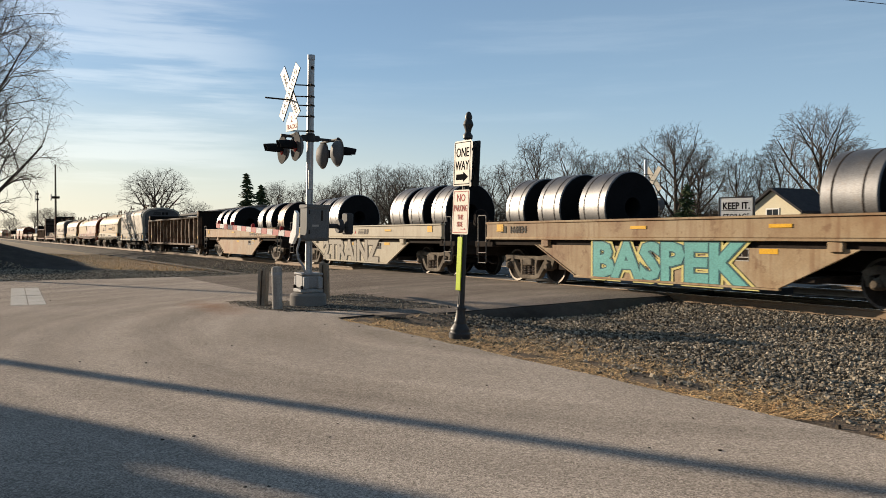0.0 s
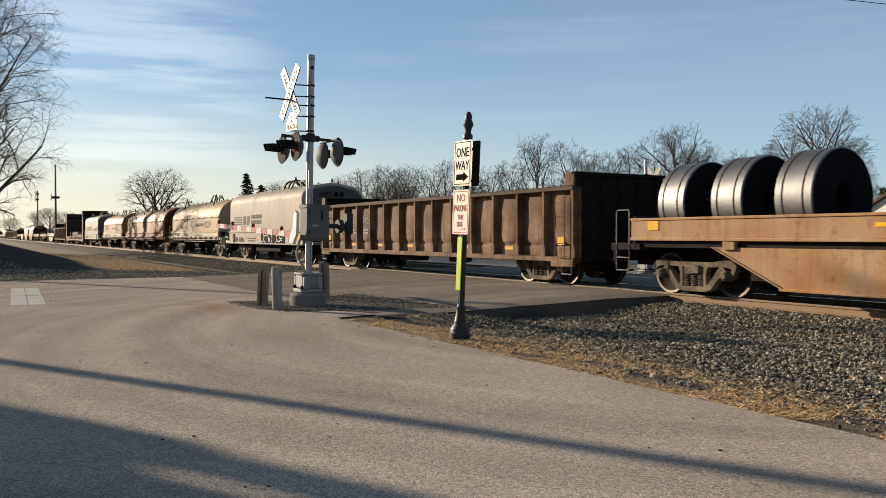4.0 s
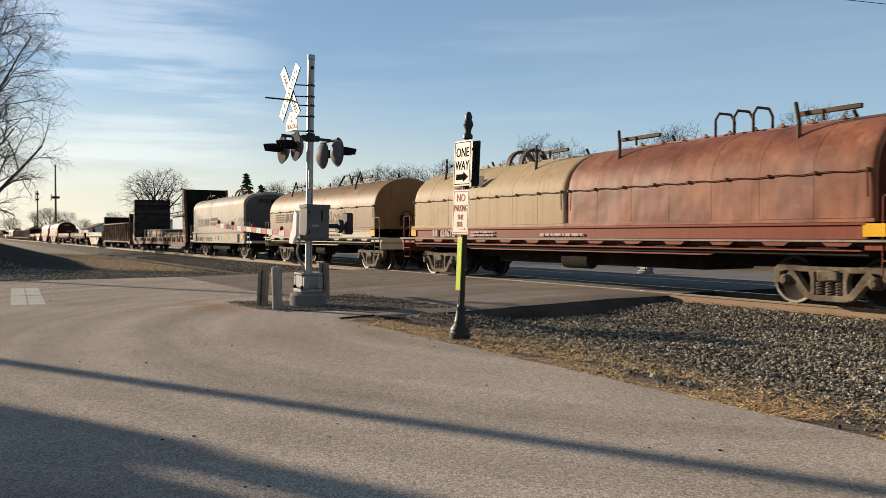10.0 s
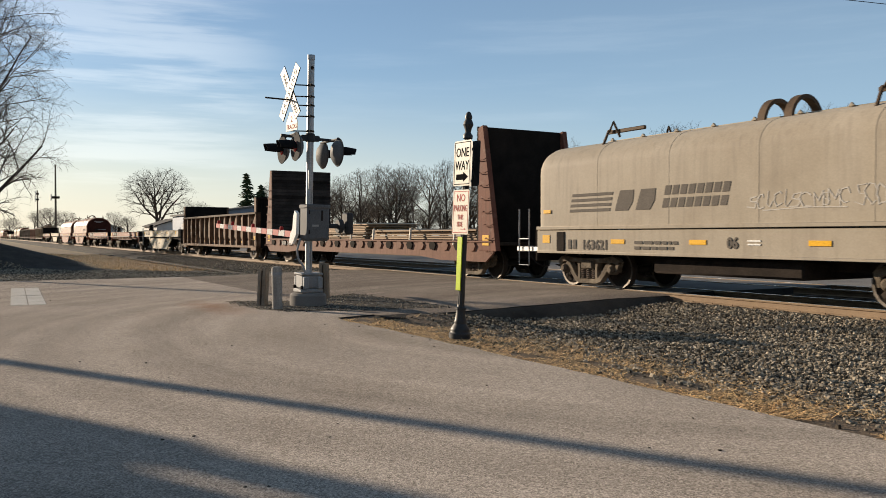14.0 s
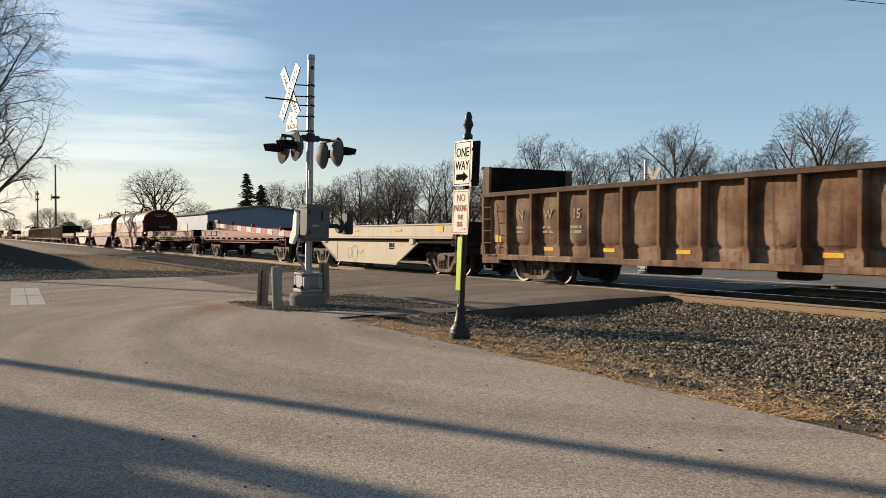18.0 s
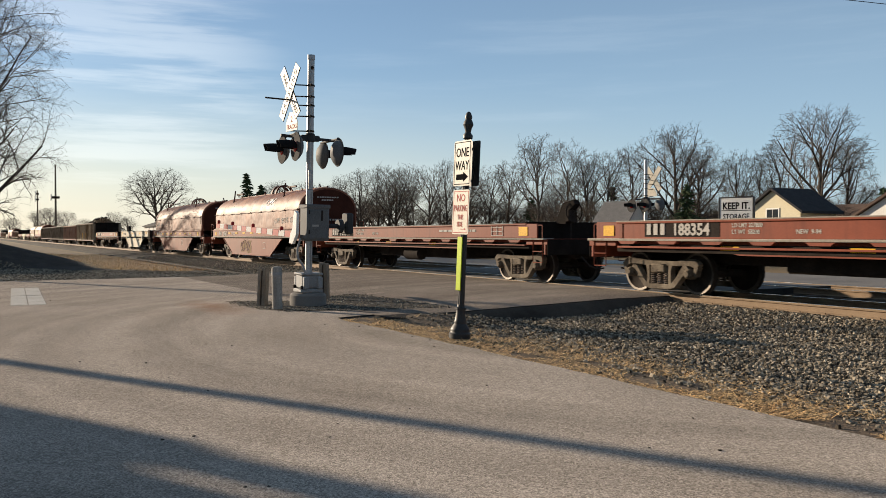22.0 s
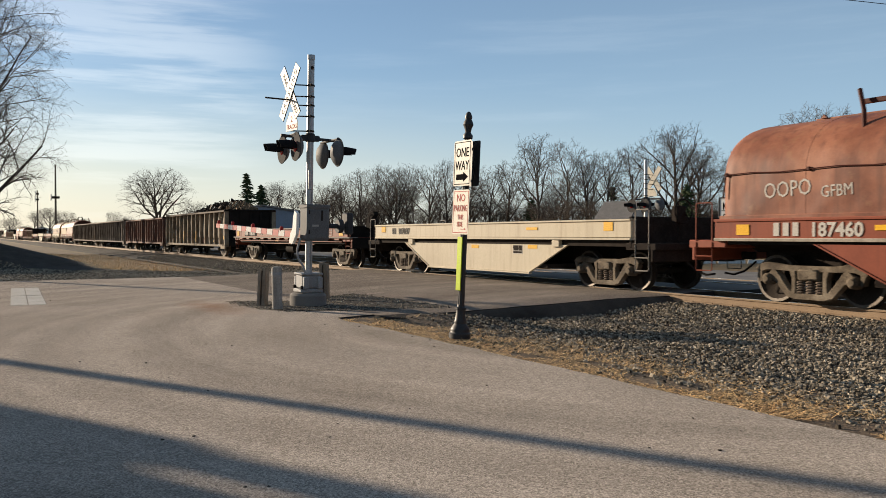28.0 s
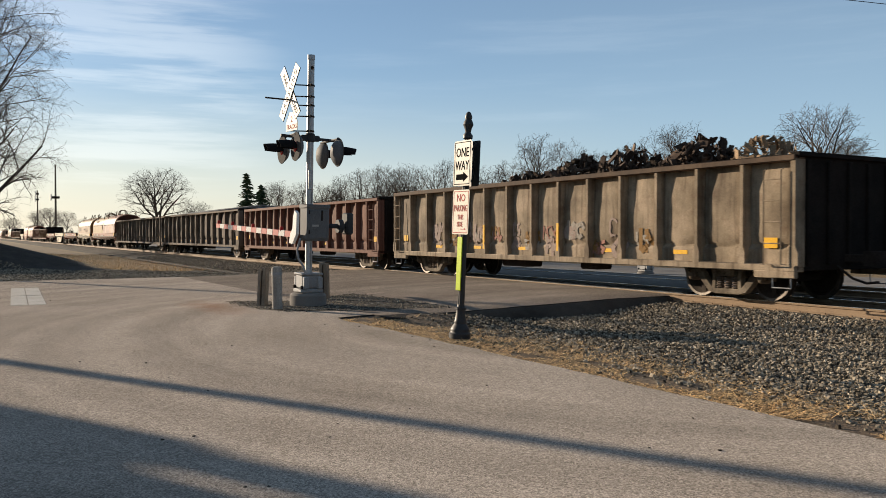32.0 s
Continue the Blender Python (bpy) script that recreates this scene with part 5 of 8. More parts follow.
def couplers(car, x0, x1):
    part("coupler", COUPLER, M_BLACKSTEEL, car, m=pose(x1 - 0.12, 0, 0))
    part("coupler", COUPLER, M_BLACKSTEEL, car, m=pose(x0 + 0.12, 0, 0, 0, 0, 180))


def ladder(car, x, z0, z1, mat, w=0.36, n=4, y=-HALF):
    for s in (-1, 1):
        g = Geo()
        yy = -s * y if s > 0 else y
        yo = yy + (0.07 if yy > 0 else -0.07)
        for a in (0, w):
            g.tube([(x + a, yy, z1), (x + a, yo, z1 - 0.03), (x + a, yo, z0)], 0.013, 5)
        for k in range(n):
            zz = z0 + (z1 - z0) * k / max(1, n - 0.5)
            g.tube([(x, yo, zz), (x + w, yo, zz)], 0.012, 5)
        part("ladder", g, mat, car)


def brake_stand(car, x, z):
    """Hand brake wheel on its post at a car's end."""
    g = Geo().tube([(x, -0.35, z), (x, -0.35, z + 0.85)], 0.03, 6).box(x - 0.1, x + 0.1, -0.5, -0.2, z + 0.45, z + 0.85, 0.03)
    n = 20
    g.tube([(x + 0.14, -0.35 + 0.27 * math.cos(6.283 * k / n), z + 0.72 + 0.27 * math.sin(6.283 * k / n)) for k in range(n + 1)], 0.018, 5)
    for k in range(4):
        a = 0.785 + k * 1.571
        g.tube([(x + 0.14, -0.35, z + 0.72), (x + 0.14, -0.35 + 0.27 * math.cos(a), z + 0.72 + 0.27 * math.sin(a))], 0.012, 4)
    part("hand_brake", g, M_BLACKSTEEL, car, "dark hand brake wheel on its stand")


def plates(car, rows, y=-HALF, lift=0.012):
    """Yellow reflector patches: x, z, width, height."""
    for x, z, w, h in rows:
        g = Geo().box(x - w / 2, x + w / 2, y - lift - 0.004, y - lift + 0.002, z - h / 2, z + h / 2, 0.001)
        part("reflector", g, M_YELLOW, car, "yellow reflector")


def stencil(car, x, z, size, word, mat, bars=2, y=-HALF, lift=0.012, gap=0.42):
    """Owner's initials as bars, then the number in figures."""
    w = size * 0.36
    for k in range(bars):
        part("initial", Geo().box(x + k * size * 0.6, x + k * size * 0.6 + w, y - lift - 0.004, y - lift + 0.002, z, z + size * 0.72, 0.0), mat, car, "stencilled initial")
    g = Geo()
    g.text(word, facing(x + bars * size * 0.6 + size * gap, y - lift - 0.001, z), size, "LEFT", 0.002, 0.009 * size / 0.3)
    part("stencil", g, mat, car, "stencilled number")


def stroke(g, pts, w, lift=0.003):
    """A painted line of flat strips on a surface that faces -y."""
    for i, (p, q) in enumerate(zip(pts, pts[1:])):
        dx, dz = q[0] - p[0], q[2] - p[2]
        ln = math.hypot(dx, dz) or 1e-6
        ex, ez = dx / ln * w * 0.4, dz / ln * w * 0.4
        nx, nz = -dz / ln * w / 2, dx / ln * w / 2
        off = lift + 0.0009 * (i % 3)
        vs = []
        for back in (off, -0.004):
            for c, e, k in ((p, -1, 1), (q, 1, 1), (q, 1, -1), (p, -1, -1)):
                vs.append((c[0] + e * ex + k * nx, c[1] - back, c[2] + e * ez + k * nz))
        g.add(vs, [(0, 1, 2, 3), (7, 6, 5, 4), (0, 4, 5, 1), (1, 5, 6, 2), (2, 6, 7, 3), (3, 7, 4, 0)])
    return g


def hood_side(z, zb, zt):
    """Distance of a round hood's skin from its middle at a height."""
    zs = zb + 0.78
    if z <= zs:
        return HALF - 0.10
    k = min(1.0, ((z - zs) / (zt - zs)) ** (1 / 0.9))
    return (HALF - 0.10) * math.sqrt(1 - k * k)


def scribble(g, x, x1, y, z, h, w, rnd, skin=None):
    """A row of joined loops and hooks in the manner of a quick tag."""
    while x < x1:
        s = rnd.uniform(0.16, 0.3)
        kind = rnd.randrange(4)
        if kind == 0:
            pts = [(x + s * 0.5 + s * 0.45 * math.cos(a), y, z + h * 0.5 * math.sin(a)) for a in [0.6 + 0.6 * k for k in range(9)]]
        elif kind == 1:
            pts = [(x, y, z - h * 0.5), (x + s * 0.1, y, z + h * 0.5), (x + s * 0.55, y, z - h * 0.1), (x + s * 0.9, y, z + h * 0.45), (x + s, y, z - h * 0.5)]
        elif kind == 2:
            pts = [(x + s * 0.9, y, z + h * 0.45), (x + s * 0.2, y, z + h * 0.3), (x + s * 0.3, y, z), (x + s * 0.85, y, z - h * 0.1), (x + s * 0.7, y, z - h * 0.5), (x, y, z - h * 0.45)]
        else:
            pts = [(x + s * 0.3, y, z + h * 0.7), (x + s * 0.25, y, z - h * 0.4), (x + s * 0.5, y, z - h * 0.6), (x + s, y, z - h * 0.2)]
        pts = [(p[0] + rnd.uniform(-0.1, 0.1) * s, y, p[2] + rnd.uniform(-0.1, 0.1) * h + 0.08 * h * math.sin(x * 5)) for p in pts]
        if skin:
            pts = [(a + (c - a) * k / 3, 0.0, b + (d - b) * k / 3) for (a, _, b), (c, _, d) in zip(pts, pts[1:]) for k in range(3)]
            pts = [(a, skin(a, b) - 0.012, b) for a, _, b in pts]
        stroke(g, pts, w * rnd.uniform(0.6, 1.1))
        x += s * rnd.uniform(0.7, 1.15)
    return g


def bars_block(car, x, z, w, h, rows, mat, y=-HALF, lift=0.012, seed=1):
    """Small writing too far to read."""
    rnd = random.Random(seed)
    g = Geo()
    for r in range(rows):
        zz = z + h * (rows - 1 - r) / rows
        xx = x
        while xx < x + w - 0.08:
            ln = min(rnd.uniform(0.08, 0.3), x + w - xx)
            g.box(xx, xx + ln, y - lift - 0.003, y - lift + 0.001, zz, zz + h / rows * 0.55)
            xx += ln + 0.05
    tagged(part("small_print", g, mat, car), kind="stuff")


def coils(car, groups, z, seed):
    """Steel coils lying across the car, their eyes lengthwise."""
    rusty = {(groups[-1][0], 3)}
    for x, r, w in groups:
        g = Geo().lathe([(r * 0.28, -w / 2), (r * 0.97, -w / 2 + 0.004), (r, -w / 2 + 0.03), (r, w / 2 - 0.03), (r * 0.97, w / 2 - 0.004), (r * 0.28, w / 2), (r * 0.28, -w / 2)], (0, 0, 0), "x", 48)
        g.f = g.f[:-2]
        c = thing("steel_coil", "shiny rolled coil of sheet steel loaded on a coil car", "steel coil", pose(x, 0, z + r), "steel coils")
        c.parent = car
        c.name = "steel_coil"
        for k in ("label", "category", "group"):
            del c[k]
        steel = M_COILRUST if (x, seed) in rusty else M_COIL
        me = g.mesh("coil_body", steel)
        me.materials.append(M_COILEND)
        # end faces and bore get the colour that stands for shade
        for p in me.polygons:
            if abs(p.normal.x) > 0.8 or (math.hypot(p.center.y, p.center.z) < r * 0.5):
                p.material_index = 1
        part("coil_body", me, steel, c, "bright rolled steel sheet" if steel is M_COIL else "rust-stained rolled steel sheet")
        b = Geo()
        n = 40
        for xx in (-w * 0.28, w * 0.25):
            ro = r + 0.004
            rings = [[(xx + d, ro * q * math.cos(6.283 * k / n), ro * q * math.sin(6.283 * k / n)) for d, q in ((-0.016, 0.999), (-0.016, 1.002), (0.016, 1.002), (0.016, 0.999))] for k in range(n + 1)]
            b.loft(rings, closed=True, caps=False)
        part("strap", b, M_BLACKSTEEL, c, "steel strapping band")


def under_trap(car, x0, x1, mat, z_beam0, z_beam1, z_low, inset=2.05, slope=1.95, flange=None, gap=0.0):
    """Depressed middle: side beam along the whole car and a hanging plate between the trucks."""
    for s in (-1, 1):
        y0, y1 = s * (HALF - 0.12), s * HALF
        g = Geo().box(x0, x1, y0, y1, z_beam0, z_beam1, 0.012)
        sb = part("side_beam", g, mat, car)
        part("top_flange", Geo().box(x0, x1, s * (HALF - 0.16), s * (HALF + 0.035), z_beam1, z_beam1 + 0.05, 0.008), mat, sb)
        part("bottom_flange", Geo().box(x0, x1, s * (HALF - 0.14), s * (HALF + 0.03), z_beam0 - 0.06, z_beam0, 0.01), flange or mat, sb)
        yp = s * (HALF - 0.05)
        zt = z_beam0 - 0.06 - gap
        # the recess below the beam has its shade painted as dark steel
        if gap:
            part("web", Geo().box(x0 + 0.2, x1 - 0.2, s * (HALF - 0.2), s * (HALF - 0.11), zt - 0.02, z_beam0 - 0.055, 0.004), M_BLACKSTEEL, sb, "recessed web blackened to stand for shade")
        k = (z_beam0 - 0.06 - zt) / (z_beam0 - 0.06 - z_low) * slope
        xi = (x0 + inset + k, x1 - inset - k)
        g = Geo().prism([(xi[0], zt), (x0 + inset + slope, z_low), (x1 - inset - slope, z_low), (xi[1], zt)], yp, yp - s * 0.03, "y")
        pl = part("side_plate", g, mat, car, "hanging side plate")
        g = Geo().box(x0 + inset + slope - 0.05, x1 - inset - slope + 0.05, yp - s * 0.05, yp + s * 0.035, z_low - 0.03, z_low + 0.02, 0.008)
        for a, xa, xb in ((0, xi[0], x0 + inset + slope), (1, xi[1], x1 - inset - slope)):
            g.prism([(xa, zt), (xb, z_low), (xb + (0.06 if a == 0 else -0.06), z_low), (xa + (0.06 if a == 0 else -0.06), zt)], yp, yp + s * 0.035, "y")
        part("flange", g, mat, pl)
    g = Geo().box(x0 + 0.3, x1 - 0.3, -0.38, 0.38, 0.62, 1.0, 0.03)
    g.box(x0 + inset + 1.2, x1 - inset - 1.2, -HALF + 0.1, HALF - 0.1, 0.42, 0.55, 0.02)
    part("centre_sill", g, M_BLACKSTEEL, car, "dark centre sill")
    g = Geo()
    for s in (-1, 1):  # trough for the load
        g.prism([(s * (HALF - 0.12), z_beam1 - 0.08), (s * (HALF - 0.12), z_beam1 - 0.2), (s * 0.35, 0.95), (s * 0.25, 1.0)], x0 + 0.1, x1 - 0.1, "x")
    part("trough", g, M_BLACKSTEEL, car, "dark sloping load trough")


def end_platform(car, x, d, mat, z=1.12, tall=0.75):
    """Platform, rails and steps beyond the side beam; d is +1 at the front."""
    a, b = sorted((x - d * 0.95, x))
    g = Geo().box(a, b, -HALF + 0.05, HALF - 0.05, z - 0.16, z, 0.015)
    g.box(x - d * 0.12 - 0.04, x - d * 0.12 + 0.04, -HALF + 0.05, HALF - 0.05, z - 0.42, z - 0.1, 0.015)
    part("end_platform", g, mat, car)
    for s in (-1, 1):
        y = s * (HALF - 0.04)
        xa, xb = x - d * 0.2, x - d * 0.62
        iron = M_LEDGE if mat is not M_REDCAR else M_REDCAR
        part("grab_rail", Geo().tube([(xa, y, z - 0.02), (xa, y, z + tall - 0.03), (xa - d * 0.03, y, z + tall), (xb + d * 0.03, y, z + tall), (xb, y, z + tall - 0.03), (xb, y, z - 0.02)], 0.013, 5), iron, car, "bent grab rail")
        st = part("step", Geo().tube([(xa, y, z - 0.05), (xa, y, z - 0.60), (xa - d * 0.02, y, z - 0.62), (xb + d * 0.02, y, z - 0.62), (xb, y, z - 0.60), (xb, y, z - 0.05)], 0.013, 5), iron, car, "hanging corner step")
        part("rung", Geo().tube([(xa, y, z - 0.33), (xb, y, z - 0.33)], 0.013, 5), iron, st)


def hood(car, xa, xb, zb, zt, mat, square=False, seams=7, loops="arch"):
    """Removable hood over the load: a shell with seams, hold-down rail, guide brackets and lifting loops."""
    hw = HALF - (0.02 if square else 0.10)
    n = 26

    def section(x, k):
        pts = []
        if square:
            rx, ry, crown = 0.82, 0.60, 0.10
            zs = zt - crown - ry
            pts = [(x, -hw * k, zb)]
            for i in range(9):
                a = radians(90 * i / 8)
                pts.append((x, -(hw - rx + rx * math.cos(a)) * k, zs + (ry * math.sin(a) - 2 * (1 - k))))
            for i in range(1, 8):
                u = -1 + 2 * i / 8
                pts.append((x, (hw - rx) * u * k, zs + ry + crown * (1 - u * u) - 2 * (1 - k)))
            for i in range(9):
                a = radians(90 - 90 * i / 8)
                pts.append((x, (hw - rx + rx * math.cos(a)) * k, zs + (ry * math.sin(a) - 2 * (1 - k))))
            pts.append((x, hw * k, zb))
        else:
            zs = zb + 0.78
            pts = [(x, -hw * k, zb)]
            for i in range(n + 1):
                a = radians(180 - 180 * i / n)
                pts.append((x, math.cos(a) * hw * k, zs + math.sin(a) ** 0.9 * (zt - zs) * (1 - (1 - k) * 1.2)))
            pts.append((x, hw * k, zb))
        return pts
    rings = [section(xa, 0.93), section(xa + 0.03, 0.965), section(xa + 0.10, 0.985), section(xa + 0.22, 1.0)]
    m = 14
    rings += [section(xa + 0.3 + (xb - xa - 0.5) * i / m, 1.0) for i in range(m + 1)]
    rings += [section(xb - 0.10, 1.0), section(xb - 0.03, 0.99), section(xb, 0.97)]
    g = Geo().loft(rings, closed=True, caps=True)
    h = part("hood", g, mat, car, "removable weather hood")
    # thin plates added over both ends, their colour standing for shade
    if mat in (M_REDHOOD, M_GREYHOOD):
        for d, xe in ((-1, xa), (1, xb)):
            ring = [(p[1] * 0.955, zb + 0.02 + (p[2] - zb) * 0.955) for p in section(xe, 0.97 if d > 0 else 0.93)]
            part("end_plate", Geo().prism(ring, xe - d * 0.01, xe + d * 0.008, "x"), M_ENDPLATE if mat is M_REDHOOD else M_GREYEND, h, "thin end plate darkened as in shade")
    g = Geo()
    for s in (-1, 1):
        g.box(xa - 0.03, xb + 0.03, s * (hw - 0.03), s * (hw + 0.05), zb - 0.02, zb + 0.06, 0.01)
    part("hood_rim", g, mat, h)
    for i in range(1, seams):
        x = xa + (xb - xa) * i / seams
        g = Geo().loft([section(x - 0.022, 0.998), section(x - 0.016, 1.0025), section(x + 0.016, 1.0025), section(x + 0.022, 0.998)], closed=True, caps=False)
        part("seam", g, mat, h)
    if not square:
        g = Geo()
        zr = zb + 0.86
        for s in (-1, 1):
            pts = []
            m = 24
            for i in range(m + 1):
                pts.append((xa + 0.12 + (xb - xa - 0.24) * i / m, s * (hw + 0.03), zr + 0.018 * math.sin(i * 2.1)))
            g.tube(pts, 0.011, 5)
            for i in range(0, m + 1, 3):
                x = xa + 0.12 + (xb - xa - 0.24) * i / m
                g.box(x - 0.03, x + 0.03, s * (hw - 0.02), s * (hw + 0.05), zr - 0.03, zr + 0.04, 0.01)
            g.tube([(xa + 0.12, s * (hw + 0.03), zr), (xa + 0.06, s * (hw + 0.04), zr - 0.45)], 0.014, 5)
            g.tube([(xb - 0.12, s * (hw + 0.03), zr), (xb - 0.10, s * (hw + 0.04), zr - 0.45)], 0.014, 5)
        part("hold_down_rail", g, surf_dark if mat is not M_REDHOOD else M_REDDARK, h, "rod along the hood's side")
    # triangular stacking brackets near the ends
    dark = surf_dark if mat is not M_REDHOOD or loops == "hoops" else M_REDDARK
    for d, xe in ((1, xa + (xb - xa) * 0.18), (1, xa + (xb - xa) * 0.78)):
        for s in (-1, 1):
            y = s * hw * 0.62
            zc = zt - (0.42 if not square else 0.10)
            if square or loops == "frame":
                g = Geo().tube([(xe, y * 1.25, zc - 0.22), (xe, y, zt + 0.16)], 0.034, 6)
                g.tube([(xe + d * 0.02, y, zt + 0.12), (xe + d * 0.14, y * 0.98, zt + 0.36), (xe + d * 0.34, y * 0.95, zt - 0.02)], 0.032, 6)
            else:
                g = Geo().tube([(xe + d * 0.12, y * 1.28, zc - 0.28), (xe, y * 1.1, zt - 0.05), (xe - d * 0.14, y, zt + 0.34)], 0.04, 6)
                g.tube([(xe + d * 0.42, y * 0.95, zt - 0.05), (xe + d * 0.4, y * 0.95, zt + 0.14)], 0.03, 6)
            g.box(xe - d * 0.12, xe + d * 1.15, y * 0.9 - 0.04, y * 0.9 + 0.04, zt + 0.08, zt + 0.17, 0.015)
            part("guide_bracket", g, dark, h, "dark steel stacking bracket")
    xm = xa + (xb - xa) * 0.56
    if loops == "arch":
        for xx in (xm - 0.32, xm + 0.32):
            g = Geo()
            rings = []
            for i in range(17):
                a = math.pi * i / 16
                yy, zz = -0.5 * math.cos(a), zt - 0.1 + 0.52 * math.sin(a)
                yi, zi = -0.42 * math.cos(a), zt - 0.1 + 0.44 * math.sin(a)
                rings.append([(xx - 0.09, yy, zz), (xx + 0.09, yy, zz), (xx + 0.09, yi, zi), (xx - 0.09, yi, zi)])
            g.loft(rings)
            part("lifting_loop", g, dark, h, "arched lifting loop")
    elif loops == "hoops":
        for xx in (xm - 0.8, xm - 0.3, xm + 0.2):
            g = Geo().tube([(xx, -0.3, zt - 0.05), (xx, -0.3, zt + 0.35), (xx, -0.18, zt + 0.5), (xx, 0.18, zt + 0.5), (xx, 0.3, zt + 0.35), (xx, 0.3, zt - 0.05)], 0.03, 6)
            part("lifting_loop", g, dark, h, "tall lifting hoop")
    else:
        for s in (-1, 1):
            g = Geo().tube([(xm - 0.75, s * 0.3, zt - 0.05), (xm - 0.25, s * 0.2, zt + 0.42), (xm + 0.25, s * 0.2, zt + 0.42), (xm + 0.75, s * 0.3, zt - 0.05)], 0.045, 6)
            part("lifting_frame", g, dark, h, "trapezoid lifting frame")
    g = Geo().box(xa + 1.2, xb - 1.2, -0.2, 0.2, zt - 0.04, zt + 0.025, 0.01)
    for i in range(9):
        x = xa + 1.4 + (xb - xa - 2.8) * i / 8
        g.prism([(x - 0.06, zt + 0.02), (x + 0.06, zt + 0.02), (x, zt + 0.09)], -0.24, -0.18, "y")
    part("ridge_walk", g, mat, h)
    return h


surf_dark = surf("hood_ironwork", [(0.045, 0.03, 0.02), (0.1, 0.068, 0.044)], 0.7, 0.1, 3.0, 40.0, 0.2)
M_REDDARK = surf("red_ironwork", [(0.048, 0.014, 0.01), (0.072, 0.024, 0.016)], 0.6, 0, 3.0, 40.0, 0.1)


def new_car(s_rear, s_front, label, category="freight car"):
    """A car whose body reaches from s_rear to s_front at the start; returns it with its own end coordinates."""
    c = (s_rear + s_front) / 2
    car = thing("freight_car", label, category, pose(c, TRACK_Y, 0.0), "train")
    CARS.append((car, c))
    return car, s_rear - c, s_front - c


def coil_car(r, f, mat, label, load=(), seed=1, near=True):
    car, x0, x1 = new_car(r, f, label, "coil car")
    under_trap(car, x0, x1, mat, 1.24, 1.62, 0.29, 2.0, 1.95, None, 0.13)
    for d, x in ((-1, x0), (1, x1)):
        end_platform(car, x + d * 0.72, d, M_BLACKSTEEL)
        g = Geo().box(x - d * 0.02, x - d * 0.12, -HALF + 0.04, HALF - 0.04, 1.0, 1.72, 0.02)
        part("bulkhead", g, M_BLACKSTEEL, car, "low dark end bulkhead")
    brake_stand(car, x1 + 0.3, 1.12)
    plates(car, [(x0 + 0.7, 1.5, 0.32, 0.2), (x1 - 0.75, 1.5, 0.32, 0.2), (x0 + (x1 - x0) * 0.45, 1.47, 0.5, 0.07), (x0 + (x1 - x0) * 0.72, 1.47, 0.5, 0.07)])
    plates(car, [(x0 + 6.75, 0.97, 0.4, 0.1), (x0 + 9.6, 0.99, 0.42, 0.1)], -HALF + 0.05, 0.002)
    y = -HALF + 0.048
    pn = part("data_panel", Geo().box(x0 + 8.7, x0 + 9.15, y - 0.002, y + 0.004, 0.79, 1.04), M_MARK, car, "white-framed service panel")
    for a, b, c, d in ((0.02, 0.27, 0.09, 0.23), (0.29, 0.43, 0.09, 0.23), (0.02, 0.43, 0.02, 0.07)):
        part("field", Geo().box(x0 + 8.7 + a, x0 + 8.7 + b, y - 0.005, y, 0.79 + c, 0.79 + d), M_BLACKSTEEL, pn)
    for xx in (x0 + 2.6, x1 - 2.9):
        part("jacking_pad", Geo().box(xx, xx + 0.3, -HALF - 0.01, -HALF + 0.1, 1.0, 1.17, 0.01), mat, car)
    if load:
        coils(car, [(x0 + a, b, w) for a, b, w in load], 1.08, seed)
    trucks(car, (x0 + 1.4, x1 - 1.4), near)
    couplers(car, x0 - 0.5, x1 + 0.5)
    return car, x0, x1


